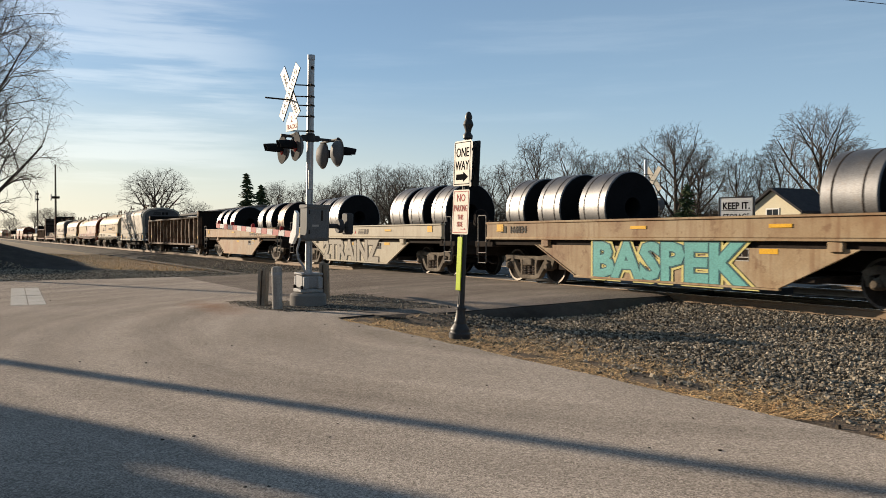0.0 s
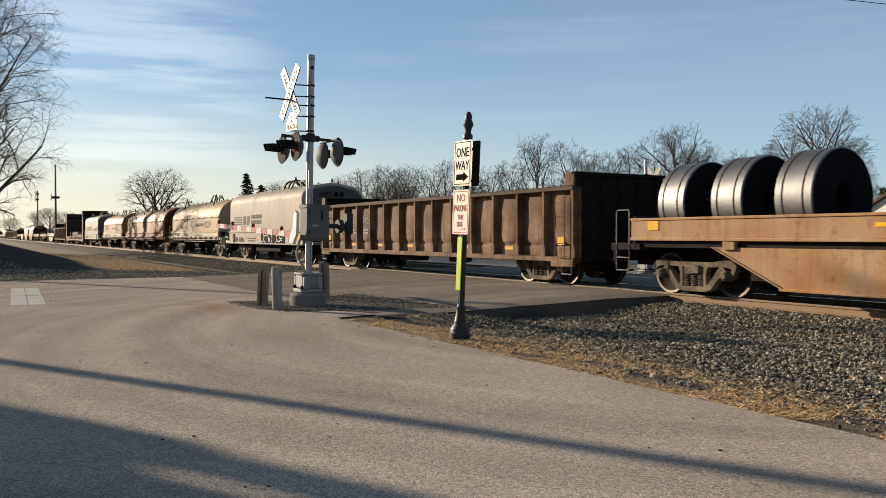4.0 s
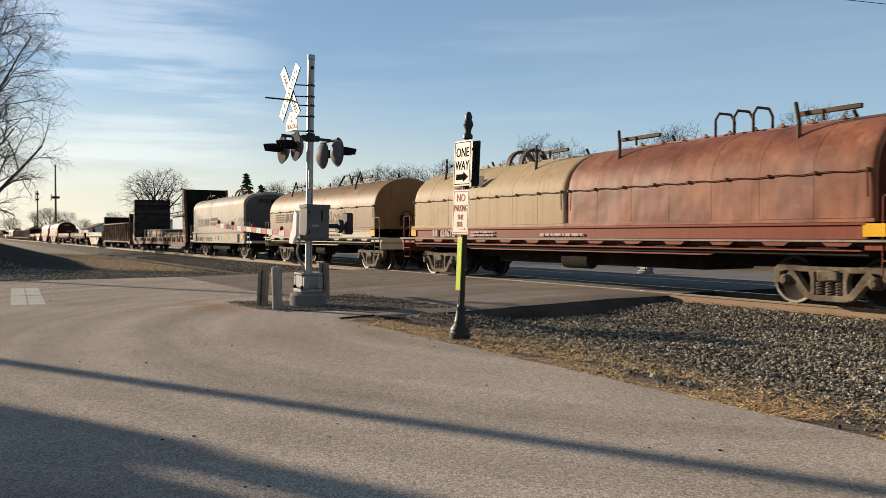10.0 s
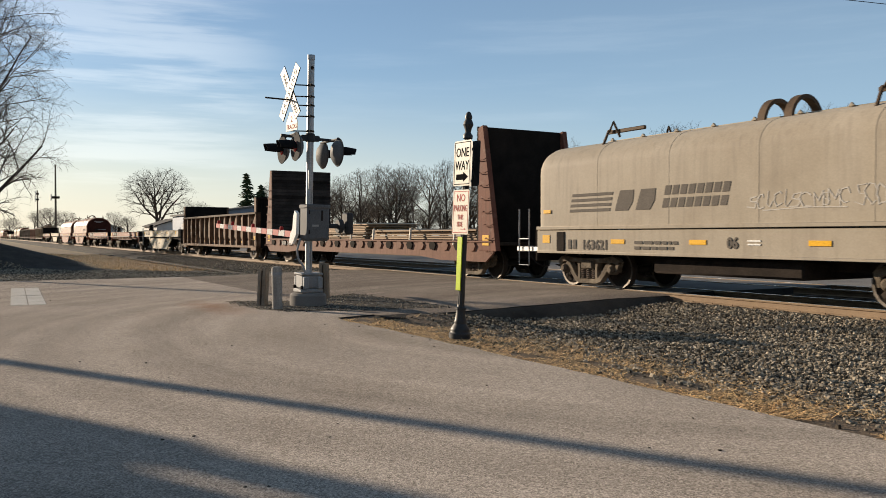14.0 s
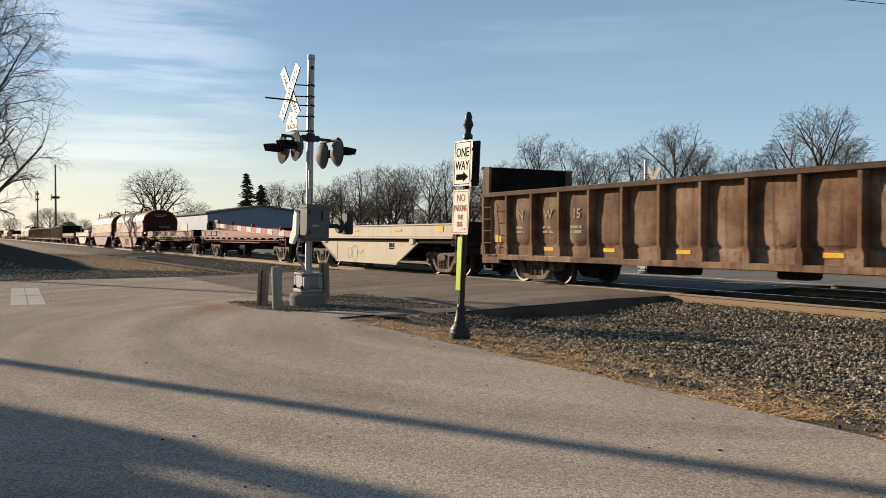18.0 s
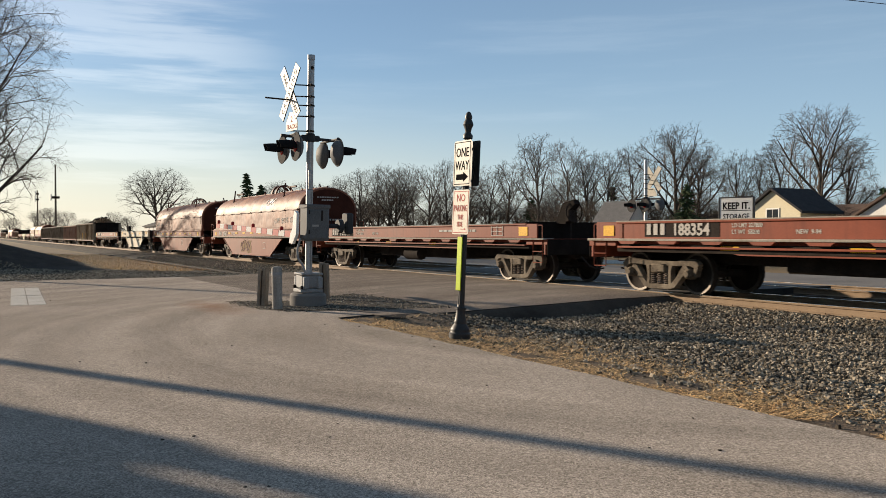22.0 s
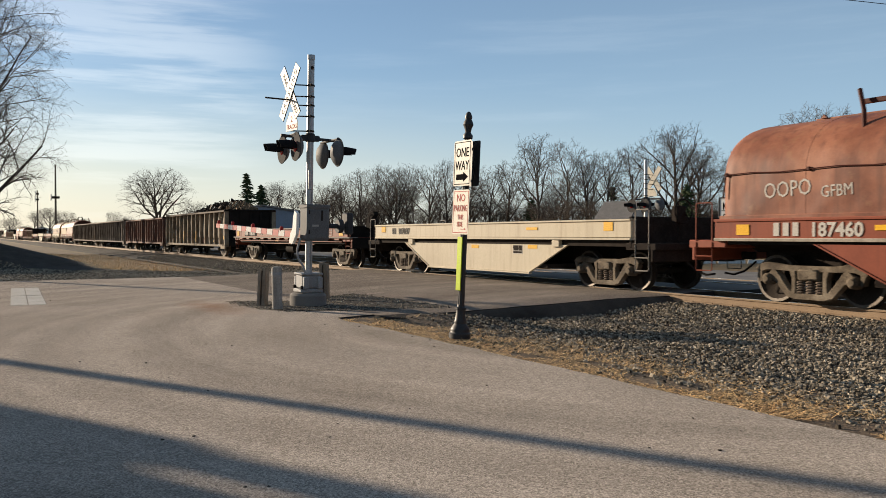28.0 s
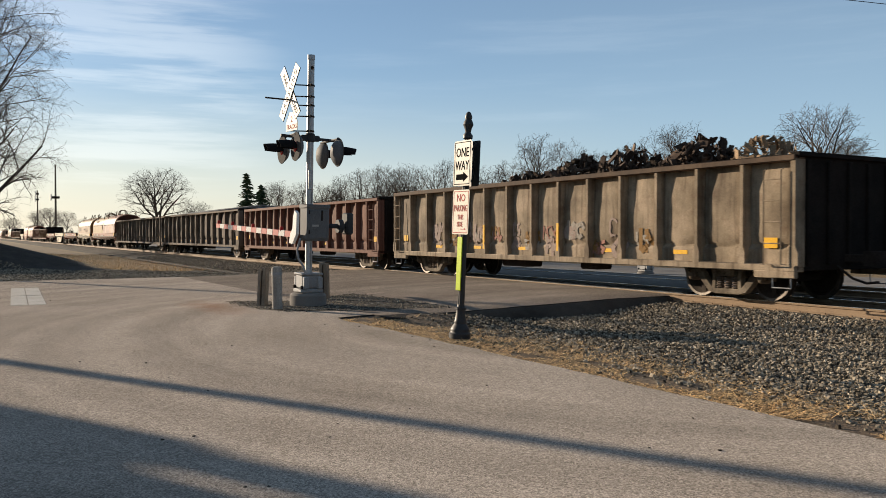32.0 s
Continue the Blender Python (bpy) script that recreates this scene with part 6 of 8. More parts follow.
def flat_frame(car, x0, x1, mat, ztop, zdeck=1.22, zlow=0.95, scallop=True):
    """Straight side sill with a ledge and small gussets."""
    for s in (-1, 1):
        g = Geo().box(x0 + 1.0, x1 - 0.9, s * (HALF - 0.10), s * (HALF - 0.04), zdeck, ztop, 0.01)
        g.box(x0 + 1.0, x1 - 0.9, s * (HALF - 0.14), s * (HALF - 0.0), ztop - 0.06, ztop, 0.01)
        part("side_wall", g, mat, car)
        g = Geo().box(x0 + 0.05, x1 - 0.05, s * (HALF - 0.3), s * (HALF + 0.05), zdeck - 0.05, zdeck, 0.01)
        part("deck_ledge", g, M_BULK if mat is M_BULK else (M_LEDGE if mat is M_REDCAR else M_MARK), car, "pale ledge")
        g = Geo().prism([(x0 + 0.9, zdeck - 0.05), (x0 + 0.9, zlow + 0.12), (x0 + 3.6, zlow + 0.1), (x0 + 4.4, zlow - 0.06), (x1 - 4.4, zlow - 0.06), (x1 - 3.6, zlow + 0.1), (x1 - 0.9, zlow + 0.12), (x1 - 0.9, zdeck - 0.05)], s * (HALF - 0.2), s * (HALF - 0.14), "y")
        g.box(x0 + 1.0, x1 - 1.0, s * (HALF - 0.22), s * (HALF - 0.04), zlow + 0.06, zlow + 0.1, 0.008)
        part("side_sill", g, mat, car)
        if scallop:
            n = int((x1 - x0 - 2) / 1.15)
            for i in range(n):
                x = x0 + 1.4 + (x1 - x0 - 2.8) * i / (n - 1)
                g = Geo().prism([(x - 0.3, zdeck - 0.05), (x - 0.2, zdeck - 0.12), (x + 0.2, zdeck - 0.12), (x + 0.3, zdeck - 0.05)], s * (HALF - 0.24), s * (HALF + 0.03), "y")
                part("gusset", g, mat, car)
    g = Geo().box(x0 + 0.3, x1 - 0.3, -0.36, 0.36, 0.66, 1.05, 0.03).box(x0 + 5, x1 - 5, -0.8, 0.8, 0.55, 0.9, 0.05)
    g.lathe([(0.0, (x0 + x1) / 2 - 0.55), (0.2, (x0 + x1) / 2 - 0.5), (0.2, (x0 + x1) / 2 + 0.5), (0.0, (x0 + x1) / 2 + 0.55)], (0, -1.0, 0.66), "x", 12)
    part("centre_sill", g, M_BLACKSTEEL, car, "dark centre sill with brake reservoir")
    g = Geo().box(x0 + 0.9, x1 - 0.9, -HALF + 0.12, HALF - 0.12, zdeck - 0.3, zdeck - 0.12, 0.02)
    part("floor", g, M_BLACKSTEEL, car)


def flat_car(r, f, label, num, near=True):
    car, x0, x1 = new_car(r, f, label, "coil car")
    flat_frame(car, x0, x1, M_REDCAR, 1.62)
    for d, x in ((-1, x0), (1, x1)):
        end_platform(car, x, d, M_REDCAR, 1.2, 0.36)
        # end face and front bulkhead are coloured near black for their shade
        part("end_face", Geo().box(x + d * 0.004, x - d * 0.03, -HALF + 0.06, HALF - 0.06, 0.78, 1.19, 0.005), M_ENDSHADE, car, "end face darkened as in shade")
    part("bulkhead", Geo().box(x0 + 0.95, x0 + 1.05, -HALF + 0.05, HALF - 0.05, 1.2, 1.62, 0.01), M_REDCAR, car)
    part("bulkhead", Geo().box(x1 - 1.0, x1 - 0.9, -HALF + 0.05, HALF - 0.05, 1.2, 1.66, 0.01), M_ENDSHADE, car, "end bulkhead darkened as in shade")
    brake_stand(car, x1 - 0.45, 1.2)
    part("brake_housing", Geo().prism([(x1 - 0.95, 1.6), (x1 - 0.62, 2.16), (x1 - 0.2, 2.24), (x1 - 0.12, 2.12), (x1 - 0.38, 1.95), (x1 - 0.5, 1.6)], -0.5, -0.3, "y"), M_ENDSHADE, car, "dark slanting brake housing")
    plates(car, [(x0 + 0.75, 1.40, 0.36, 0.24), (x1 - 1.02, 1.40, 0.40, 0.24)], -HALF + 0.02)
    # pale strips paint the sunlight along the top flange
    for s in (-1, 1):
        part("worn_edge", Geo().box(x0 + 1.0, x1 - 1.5, s * (HALF - 0.02), s * (HALF + 0.004), 1.6, 1.622, 0.003), M_LEDGE, car, "pale strip standing for the sunlit top edge")
    for x in (x0 + 0.75, x1 - 0.86):
        for s in (-1, 1):
            part("end_panel", Geo().box(x - 0.45, x + 0.45, s * (HALF - 0.06), s * (HALF - 0.02), 1.22, 1.6, 0.008), M_REDCAR, car)
    plates(car, [(x0 + 4.2, 1.03, 0.45, 0.08), (x0 + 7.0, 1.03, 0.45, 0.08), (x0 + 10.2, 1.03, 0.45, 0.08)], -HALF + 0.1)
    part("stencil_ground", Geo().box(x0 + 1.9, x0 + 4.0, -HALF + 0.034, -HALF + 0.041, 1.26, 1.55), M_BLACKSTEEL, car, "dark patch behind the number")
    stencil(car, x0 + 1.98, 1.30, 0.34, num, M_MARK, 3, -HALF + 0.034)
    for word, xx, zz in (("LD LMT 227800", 4.3, 1.45), ("LT WT  58200", 4.3, 1.32), ("NEW  9-94", 5.75, 1.32)):
        part("lettering", Geo().text(word, facing(x0 + xx, -HALF + 0.035, zz), 0.12, "LEFT", 0.002, 0.002, 0.9), M_MARK, car)
    bars_block(car, x1 - 5.6, 1.40, 2.2, 0.12, 1, M_MARK, -HALF + 0.04, seed=5)
    g = Geo()
    for i in range(4):
        g.box(x1 - 2.6, x1 - 2.02, -HALF + 0.02, -HALF + 0.03, 1.28 + 0.11 * i, 1.295 + 0.11 * i)
    for x in (x1 - 2.6, x1 - 2.32, x1 - 2.04):
        g.box(x, x + 0.02, -HALF + 0.02, -HALF + 0.03, 1.28, 1.62)
    part("data_panel", g, M_MARK, car, "white ruled service panel")
    trucks(car, (x0 + 1.9, x1 - 1.9), near)
    couplers(car, x0, x1)
    return car


def hood_flat_car(r, f, hoods, framemat, label, num, ztop=1.52, near=True):
    """Coil car with a straight sill under one or two hoods."""
    car, x0, x1 = new_car(r, f, label, "coil car")
    flat_frame(car, x0, x1, framemat, ztop)
    for d, x in ((-1, x0), (1, x1)):
        end_platform(car, x, d, framemat, 1.2)
    for a, b, mat, loops, zt in hoods:
        hood(car, x0 + a, x0 + b, ztop + 0.01, zt, mat, loops=loops)
    brake_stand(car, x1 - 0.4, 1.2)
    plates(car, [(x0 + 0.95, 1.38, 0.34, 0.22), (x1 - 0.75, 1.38, 0.4, 0.22)], -HALF + 0.02)
    stencil(car, x0 + 2.3, 1.26, 0.29, num, M_DARKMARK if framemat is not M_REDCAR else M_MARK, 2, -HALF + 0.0)
    bars_block(car, x0 + 4.6, 1.27, 1.2, 0.18, 2, M_DARKMARK if framemat is not M_REDCAR else M_MARK, -HALF, seed=8)
    bars_block(car, x0 + 8.0, 1.28, 1.8, 0.12, 1, M_DARKMARK if framemat is not M_REDCAR else M_MARK, -HALF, seed=9)
    trucks(car, (x0 + 1.9, x1 - 1.9), near)
    couplers(car, x0, x1)
    return car, x0, x1


def logo_bars(car, x, z, w, h, mat, y, slant=0.25, n=4):
    """Striped emblem drawn as slanting bars and two blocks."""
    for i in range(n):
        zz = z + h * i / n
        sh = slant * h * i / n
        g = Geo().prism([(x + sh, zz), (x + w * 0.5 + sh, zz), (x + w * 0.5 + sh + 0.02, zz + h / n * 0.55), (x + sh + 0.02, zz + h / n * 0.55)], y - 0.006, y, "y")
        part("emblem_bar", g, mat, car)
    for k in (0.56, 0.79):
        xx = x + w * k
        g = Geo().prism([(xx, z), (xx + w * 0.15, z), (xx + w * 0.2, z + h * 0.4), (xx + w * 0.21, z + h * 0.92), (xx + w * 0.06, z + h * 0.92), (xx + w * 0.03, z + h * 0.5)], y - 0.006, y, "y")
        part("emblem", g, mat, car, "slanting emblem block")


def tall_hood_car(r, f, label, num, graffiti, near=True):
    """Coil car under one tall smooth grey hood with square shoulders."""
    car, x0, x1 = new_car(r, f, label, "coil car")
    for s in (-1, 1):
        g = Geo().box(x0 + 0.1, x1 - 0.1, s * (HALF - 0.14), s * (HALF - 0.02), 0.88, 1.42, 0.012)
        g.box(x0 + 0.1, x1 - 0.1, s * (HALF - 0.2), s * HALF, 0.84, 0.9, 0.01)
        part("side_beam", g, M_GREYHOOD, car, "grey side beam")
        for x in (x0 + 0.95, x1 - 1.35):
            part("stake_pocket", Geo().box(x, x + 0.3, s * (HALF - 0.03), s * (HALF + 0.01), 0.9, 1.38, 0.01), M_BLACKSTEEL, car)
    hood(car, x0 + 0.15, x1 - 0.15, 1.46, 3.68, M_GREYHOOD, square=True, seams=5)
    for d, x in ((-1, x0), (1, x1)):
        g = Geo().box(x - d * 0.3, x + d * 0.95, -HALF + 0.1, HALF - 0.1, 0.86, 1.0, 0.02)
        for s in (-1, 1):
            y = s * (HALF - 0.05)
            for xx in (x + d * 0.3, x + d * 0.75):
                g.tube([(xx, y, 0.95), (xx, y, 2.0)], 0.022, 6)
            g.tube([(x + d * 0.3, y, 0.95), (x + d * 0.3, y, 0.5), (x + d * 0.75, y, 0.5), (x + d * 0.75, y, 0.95)], 0.018, 6)
            g.tube([(x + d * 0.3, y, 1.2), (x + d * 0.75, y, 1.2)], 0.018, 6)
        part("end_platform", g, M_GALV, car, "end platform with pale grab irons")
    # black panels added where the hood's end and the gap are in shade
    for d, x in ((-1, x0), (1, x1)):
        part("end_bulkhead", Geo().box(x + d * 0.02, x + d * 0.12, -HALF + 0.12, HALF - 0.12, 0.62, 1.5, 0.02), M_ENDSHADE, car, "black panel standing for the shaded end and gap")
    brake_stand(car, x1 + 0.45, 0.95)
    g = Geo().box(x0 + 0.3, x1 - 0.3, -0.36, 0.36, 0.6, 1.0, 0.03).box(x0 + 4, x1 - 4, -1.2, 1.2, 0.45, 0.8, 0.05)
    part("centre_sill", g, M_BLACKSTEEL, car)
    stencil(car, x0 + 1.4, 0.96, 0.32, num, M_FADED, 2, -HALF + 0.02)
    bars_block(car, x0 + 3.75, 0.98, 1.3, 0.24, 2, M_FADED, -HALF + 0.02, seed=6)
    plates(car, [(x0 + 0.5, 1.2, 0.3, 0.2), (x1 - 0.5, 1.2, 0.5, 0.24), (x0 + 3.2, 1.15, 0.45, 0.1), (x0 + 5.6, 1.15, 0.45, 0.1), (x0 + 8.4, 1.15, 0.45, 0.1)], -HALF + 0.02)
    ox = x0 + (1.05 if graffiti else 1.45)
    logo_bars(car, ox, 1.86, 2.95, 0.5, M_FADED, -HALF + 0.016)
    for i in range(2):
        for k in range(8):
            g = Geo().prism([(ox + 3.2 - 0.06 * i + 0.225 * k, 2.16 - 0.27 * i), (ox + 3.37 - 0.06 * i + 0.225 * k, 2.16 - 0.27 * i), (ox + 3.42 - 0.06 * i + 0.225 * k, 2.36 - 0.27 * i), (ox + 3.25 - 0.06 * i + 0.225 * k, 2.36 - 0.27 * i)], -HALF + 0.012, -HALF + 0.019, "y")
            part("emblem_block", g, M_FADED, car)
    plates(car, [(x0 + 0.55, 1.9, 0.3, 0.09)], -HALF, 0.004)
    if not graffiti:
        part("stencil", Geo().text("06", facing(x0 + 6.35, -HALF + 0.006, 1.04), 0.3, "LEFT", 0.002, 0.01, 0.9), M_FADED, car, "grey sprayed figures")
        for zz in (1.1, 1.17):
            part("stripe", Geo().box(x0 + 6.85, x0 + 7.15, -HALF + 0.004, -HALF + 0.014, zz, zz + 0.03), M_WHITE, car)
    g = Geo()
    for i in range(4):
        g.box(x1 - 0.146, x1 - 0.135, -0.75 + 0.03 * i, -0.1, 3.05 + 0.06 * i, 3.08 + 0.06 * i)
    for k in range(2):
        g.box(x1 - 0.146, x1 - 0.135, 0.0 + 0.28 * k, 0.2 + 0.28 * k, 3.05, 3.26)
    tagged(part("end_emblem", g, M_INK, car), kind="stuff")
    # spray paint on the beam
    if graffiti:
        g = Geo().box(x0 + graffiti[0], x0 + graffiti[1], -HALF - 0.002, -HALF + 0.004, 0.92, 1.40)
        part("spray_patch", g, M_BLACKSTEEL, car, "black sprayed patch")
        g = Geo()
        gx, y = x0 + graffiti[0], -HALF - 0.003
        for cx, cz, rx, rz, a0, a1 in ((0.2, 1.2, 0.28, 0.25, 3.3, 7.6), (0.85, 1.12, 0.38, 0.2, 0.2, 4.4), (1.45, 1.15, 0.3, 0.24, -1.2, 2.2), (2.15, 1.15, 0.33, 0.24, -1.4, 1.8), (2.75, 1.18, 0.28, 0.2, 2.6, 6.0), (3.05, 1.25, 0.22, 0.12, 3.4, 6.2), (4.2, 1.15, 0.22, 0.22, 1.0, 5.4)):
            stroke(g, [(gx + cx + rx * math.cos(a0 + (a1 - a0) * k / 9), y, cz + rz * math.sin(a0 + (a1 - a0) * k / 9)) for k in range(10)], 0.04)
        stroke(g, [(gx + 2.85, y, 1.02), (gx + 3.0, y, 1.07), (gx + 3.2, y, 1.05)], 0.04)
        g.text("18", facing(gx + 1.15, y - 0.003, 0.98), 0.26, "LEFT", 0.002, 0.012)
        part("spray_outline", g, M_WHITE, car, "white spray-painted outlines")
    else:
        g = Geo()
        rnd = random.Random(9)
        y = -HALF + 0.016
        scribble(g, x0 + 6.85, x0 + 8.8, y, 1.95, 0.26, 0.022, rnd)
        scribble(g, x0 + 9.05, x0 + 10.1, y, 2.0, 0.34, 0.022, rnd)
        scribble(g, x0 + 10.45, x0 + 11.6, y, 2.02, 0.44, 0.03, rnd)
        stroke(g, [(x0 + 7.2, y, 1.76), (x0 + 8.2, y, 1.80), (x0 + 8.9, y, 1.78)], 0.02)
        stroke(g, [(x0 + 10.0, y, 1.76), (x0 + 11.2, y, 1.79), (x0 + 11.7, y, 1.90)], 0.02)
        part("spray_outline", g, M_MARK, car, "white spray-painted scribble")
    trucks(car, (x0 + 1.6, x1 - 1.6), near)
    couplers(car, x0 - 0.6, x1 + 0.6)
    return car


def bulge(u, v, belly, lean, knock):
    """How far a gondola's panel swells between two ribs, at u across and v up."""
    e = abs(2 * u ** lean - 1)
    up_ = hump(v, 0.15, 0.21 + 0.14 * e * e)
    knocks = 1 + 0.16 * math.sin(5 * u + 4 * v + 6 * knock) + 0.10 * math.sin(11 * v + 7 * u + 9 * knock)
    swell = belly * (1 - e ** 3.4) * up_ * (1 - 0.5 * max(0.0, (v - 0.75) / 0.25)) * knocks
    return swell + 0.085 * (1 - hump(v, 0.14, 0.19))


def gondola(r, f, mat, label, ztop=2.48, ribs=14, ends=0.0, num="", scrap=0, near=True, seed=1, deep=0.25):
    """Open gondola: bellied panels between outside ribs, top chord, ends, ladders."""
    car, x0, x1 = new_car(r, f, label, "gondola car")
    zb = 0.74
    rnd = random.Random(seed)
    bellies = []

    def skin(x, z):
        """Where the near side's dented skin lies."""
        q = min(max((x - x0 - 0.05) / (x1 - x0 - 0.1) * ribs, 0.0), ribs - 0.001)
        return -HALF + deep - bulge(q % 1.0, min(1.0, max(0.0, (z - zb) / (ztop - zb))), *bellies[int(q)])
    for s in (-1, 1):
        yo = s * HALF
        yi = s * (HALF - deep)
        n = ribs
        dx = (x1 - x0 - 0.1) / n
        for i in range(n):
            xa = x0 + 0.05 + dx * i
            belly = rnd.uniform(0.085, 0.12)
            lean, knock = rnd.uniform(0.85, 1.15), rnd.uniform(-0.5, 0.5)
            if s < 0:
                bellies.append((belly, lean, knock))
            rows = []
            for a in range(15):
                u = (1 - math.cos(math.pi * a / 14)) / 2
                rows.append([(xa + dx * u, yi + s * bulge(u, v, belly, lean, knock), zb + (ztop - zb) * v) for v in (0, 0.06, 0.12, 0.145, 0.165, 0.19, 0.22, 0.28, 0.4, 0.55, 0.7, 0.85, 1.0)])
            g = Geo().loft(rows, closed=False, caps=False)
            back = [[(p[0], p[1] - s * 0.03, p[2]) for p in q] for q in rows]
            g.loft(back, closed=False, caps=False)
            part("side_panel", g, mat, car)
        for i in range(n + 1):
            x = x0 + 0.05 + dx * i
            w = 0.05 if 0 < i < n else 0.07
            g = Geo().prism([(x - w, yi), (x - w * 0.75, yo), (x + w * 0.75, yo), (x + w, yi)], zb - 0.02, ztop - 0.04, "z")
            ya, yb = sorted((yo - s * 0.05, yo + s * 0.002))
            g.prism([(x - 1.6 * w, zb), (x + 1.6 * w, zb), (x + 1.6 * w, zb + 0.22), (x + 0.76 * w, zb + 0.36), (x - 0.76 * w, zb + 0.36), (x - 1.6 * w, zb + 0.22)], ya, yb, "y")
            part("rib", g, mat, car)
        g = Geo().box(x0, x1, s * (HALF - deep - 0.04), s * (HALF + 0.02), ztop - 0.07, ztop + 0.05, 0.015)
        part("top_chord", g, M_CHORD if mat is not M_GOND4 else mat, car)
        g = Geo().box(x0, x1, s * (HALF - deep - 0.02), s * (HALF + 0.0), zb - 0.12, zb + 0.02, 0.015)
        g.box(x0, x0 + 0.9, s * (HALF - 0.1), s * (HALF + 0.005), zb - 0.24, zb - 0.1, 0.015).box(x1 - 0.9, x1, s * (HALF - 0.1), s * (HALF + 0.005), zb - 0.24, zb - 0.1, 0.015)
        part("side_sill", g, mat, car)
    for d, x in ((-1, x0), (1, x1)):
        # end walls and posts carry their shade as a near-black colour
        g = Geo().box(x - d * 0.10, x, -HALF + 0.05, HALF - 0.05, zb - 0.1, ztop + ends + 0.02, 0.015)
        for k in range(5):
            yy = -1.2 + 0.6 * k
            part("end_post", Geo().box(x, x + d * 0.07, yy - 0.05, yy + 0.05, zb, ztop + ends - 0.05, 0.015), M_ENDSHADE, car)
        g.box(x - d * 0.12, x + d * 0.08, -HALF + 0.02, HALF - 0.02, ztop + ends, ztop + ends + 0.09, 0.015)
        part("end_wall", g, M_ENDSHADE, car, "end wall darkened to stand for its shade")
        if ends:
            for s in (-1, 1):
                g = Geo().box(x - d * 0.35, x, s * (HALF - 0.10), s * (HALF - 0.02), ztop, ztop + ends + 0.08, 0.012)
                part("end_gusset", g, mat, car)
    ladder(car, x0 + 0.22, 0.75, ztop - 0.2, mat, 0.38, 5, -HALF - 0.01)
    ladder(car, x1 - 0.62, 0.75, ztop - 0.2, mat, 0.38, 5, -HALF - 0.01)
    for s in (-1, 1):
        for xx in (x0 + 0.1, x1 - 0.5):
            g = Geo().tube([(xx, s * (HALF - 0.03), 0.6), (xx, s * (HALF - 0.03), 0.32), (xx + 0.4, s * (HALF - 0.03), 0.32), (xx + 0.4, s * (HALF - 0.03), 0.6)], 0.016, 5)
            part("step", g, M_GALV if near else M_BLACKSTEEL, car)
    g = Geo().box(x0 + 0.1, x1 - 0.1, -HALF + 0.2, HALF - 0.2, zb - 0.05, zb + 0.04).box(x0 + 0.3, x1 - 0.3, -0.36, 0.36, 0.62, zb, 0.02).box(-2.0, -0.8, -1.1, -0.5, 0.42, 0.66, 0.05).box(1.5, 2.2, -1.1, -0.6, 0.45, 0.66, 0.05)
    part("floor", g, M_BLACKSTEEL, car, "dark floor and brake gear")
    dx = (x1 - x0 - 0.1) / ribs
    for i, zz, w, h in [(0, 1.2, 0.3, 0.2), (ribs - 1, 1.15, 0.3, 0.2)] + [(i, zb + 0.2, 0.4, 0.09) for i in (2, 4, 6, 9, 11)]:
        xx = x0 + 0.05 + dx * (i + 0.5)
        plates(car, [(xx, zz, w, h)], skin(xx, zz) - 0.004, 0.0)
    for k, ch in enumerate(num):
        xx = x0 + 0.05 + dx * (1.5 + k)
        y = skin(xx, 1.8) - 0.004
        part("stencil", Geo().text(ch, facing(xx, y, 1.72), 0.34, "CENTER", 0.004, 0.006), M_LEDGE, car, "worn stencilled figures")
        bars_block(car, xx - 0.25, 1.35, 0.5, 0.24, 2, M_LEDGE, skin(xx, 1.45), 0.004, seed=20 + k)
    if scrap:
        rs = np.random.default_rng(seed)
        heaps = ((2.2, 1.2, 0.25), (4.6, 0.9, 0.35), (6.3, 0.9, 0.6), (8.35, 0.85, 0.82), (10.3, 0.8, 0.92), (12.6, 0.85, 0.92), (14.4, 0.6, 0.8))
        dark, tan = Geo(), Geo()
        for _ in range(scrap):
            x = x0 + 0.5 + (x1 - x0 - 1.0) * rs.random()
            y = (rs.random() - 0.5) * 2.3
            heap = max(h * max(0.0, 1 - ((x - x0 - c) / w) ** 2) for c, w, h in heaps)
            z = ztop - 0.35 + (0.06 + 1.2 * heap) * (1 - (y / 1.45) ** 2) * rs.random() ** 0.5
            sc = 0.022 + 0.065 * rs.random() ** 3
            q = (rs.random((8, 3)) - 0.5) * 0.7
            vs = [Vector(((ax + q[i][0]) * sc * 1.9, (ay + q[i][1]) * sc * 0.9, (az + q[i][2]) * sc * 0.3)) for i, (ax, ay, az) in enumerate((a, b, c) for a in (-1, 1) for b in (-1, 1) for c in (-1, 1))]
            rt = Euler((rs.random() * 6, rs.random() * 6, rs.random() * 6)).to_matrix()
            (tan if x - x0 > 13.75 else dark).add([rt @ v + Vector((x, y, z)) for v in vs], [(0, 1, 3, 2), (4, 6, 7, 5), (0, 4, 5, 1), (2, 3, 7, 6), (0, 2, 6, 4), (1, 5, 7, 3)])
        tagged(part("scrap_load", dark, M_SCRAP, car, "heaped dark scrap metal", smooth=False), kind="stuff")
        tagged(part("scrap_load", tan, M_LOAD, car, "heap of rusty tan scrap", smooth=False), kind="stuff")
    trucks(car, (x0 + 1.95, x1 - 1.95), near)
    couplers(car, x0, x1)
    return car, x0, x1, skin


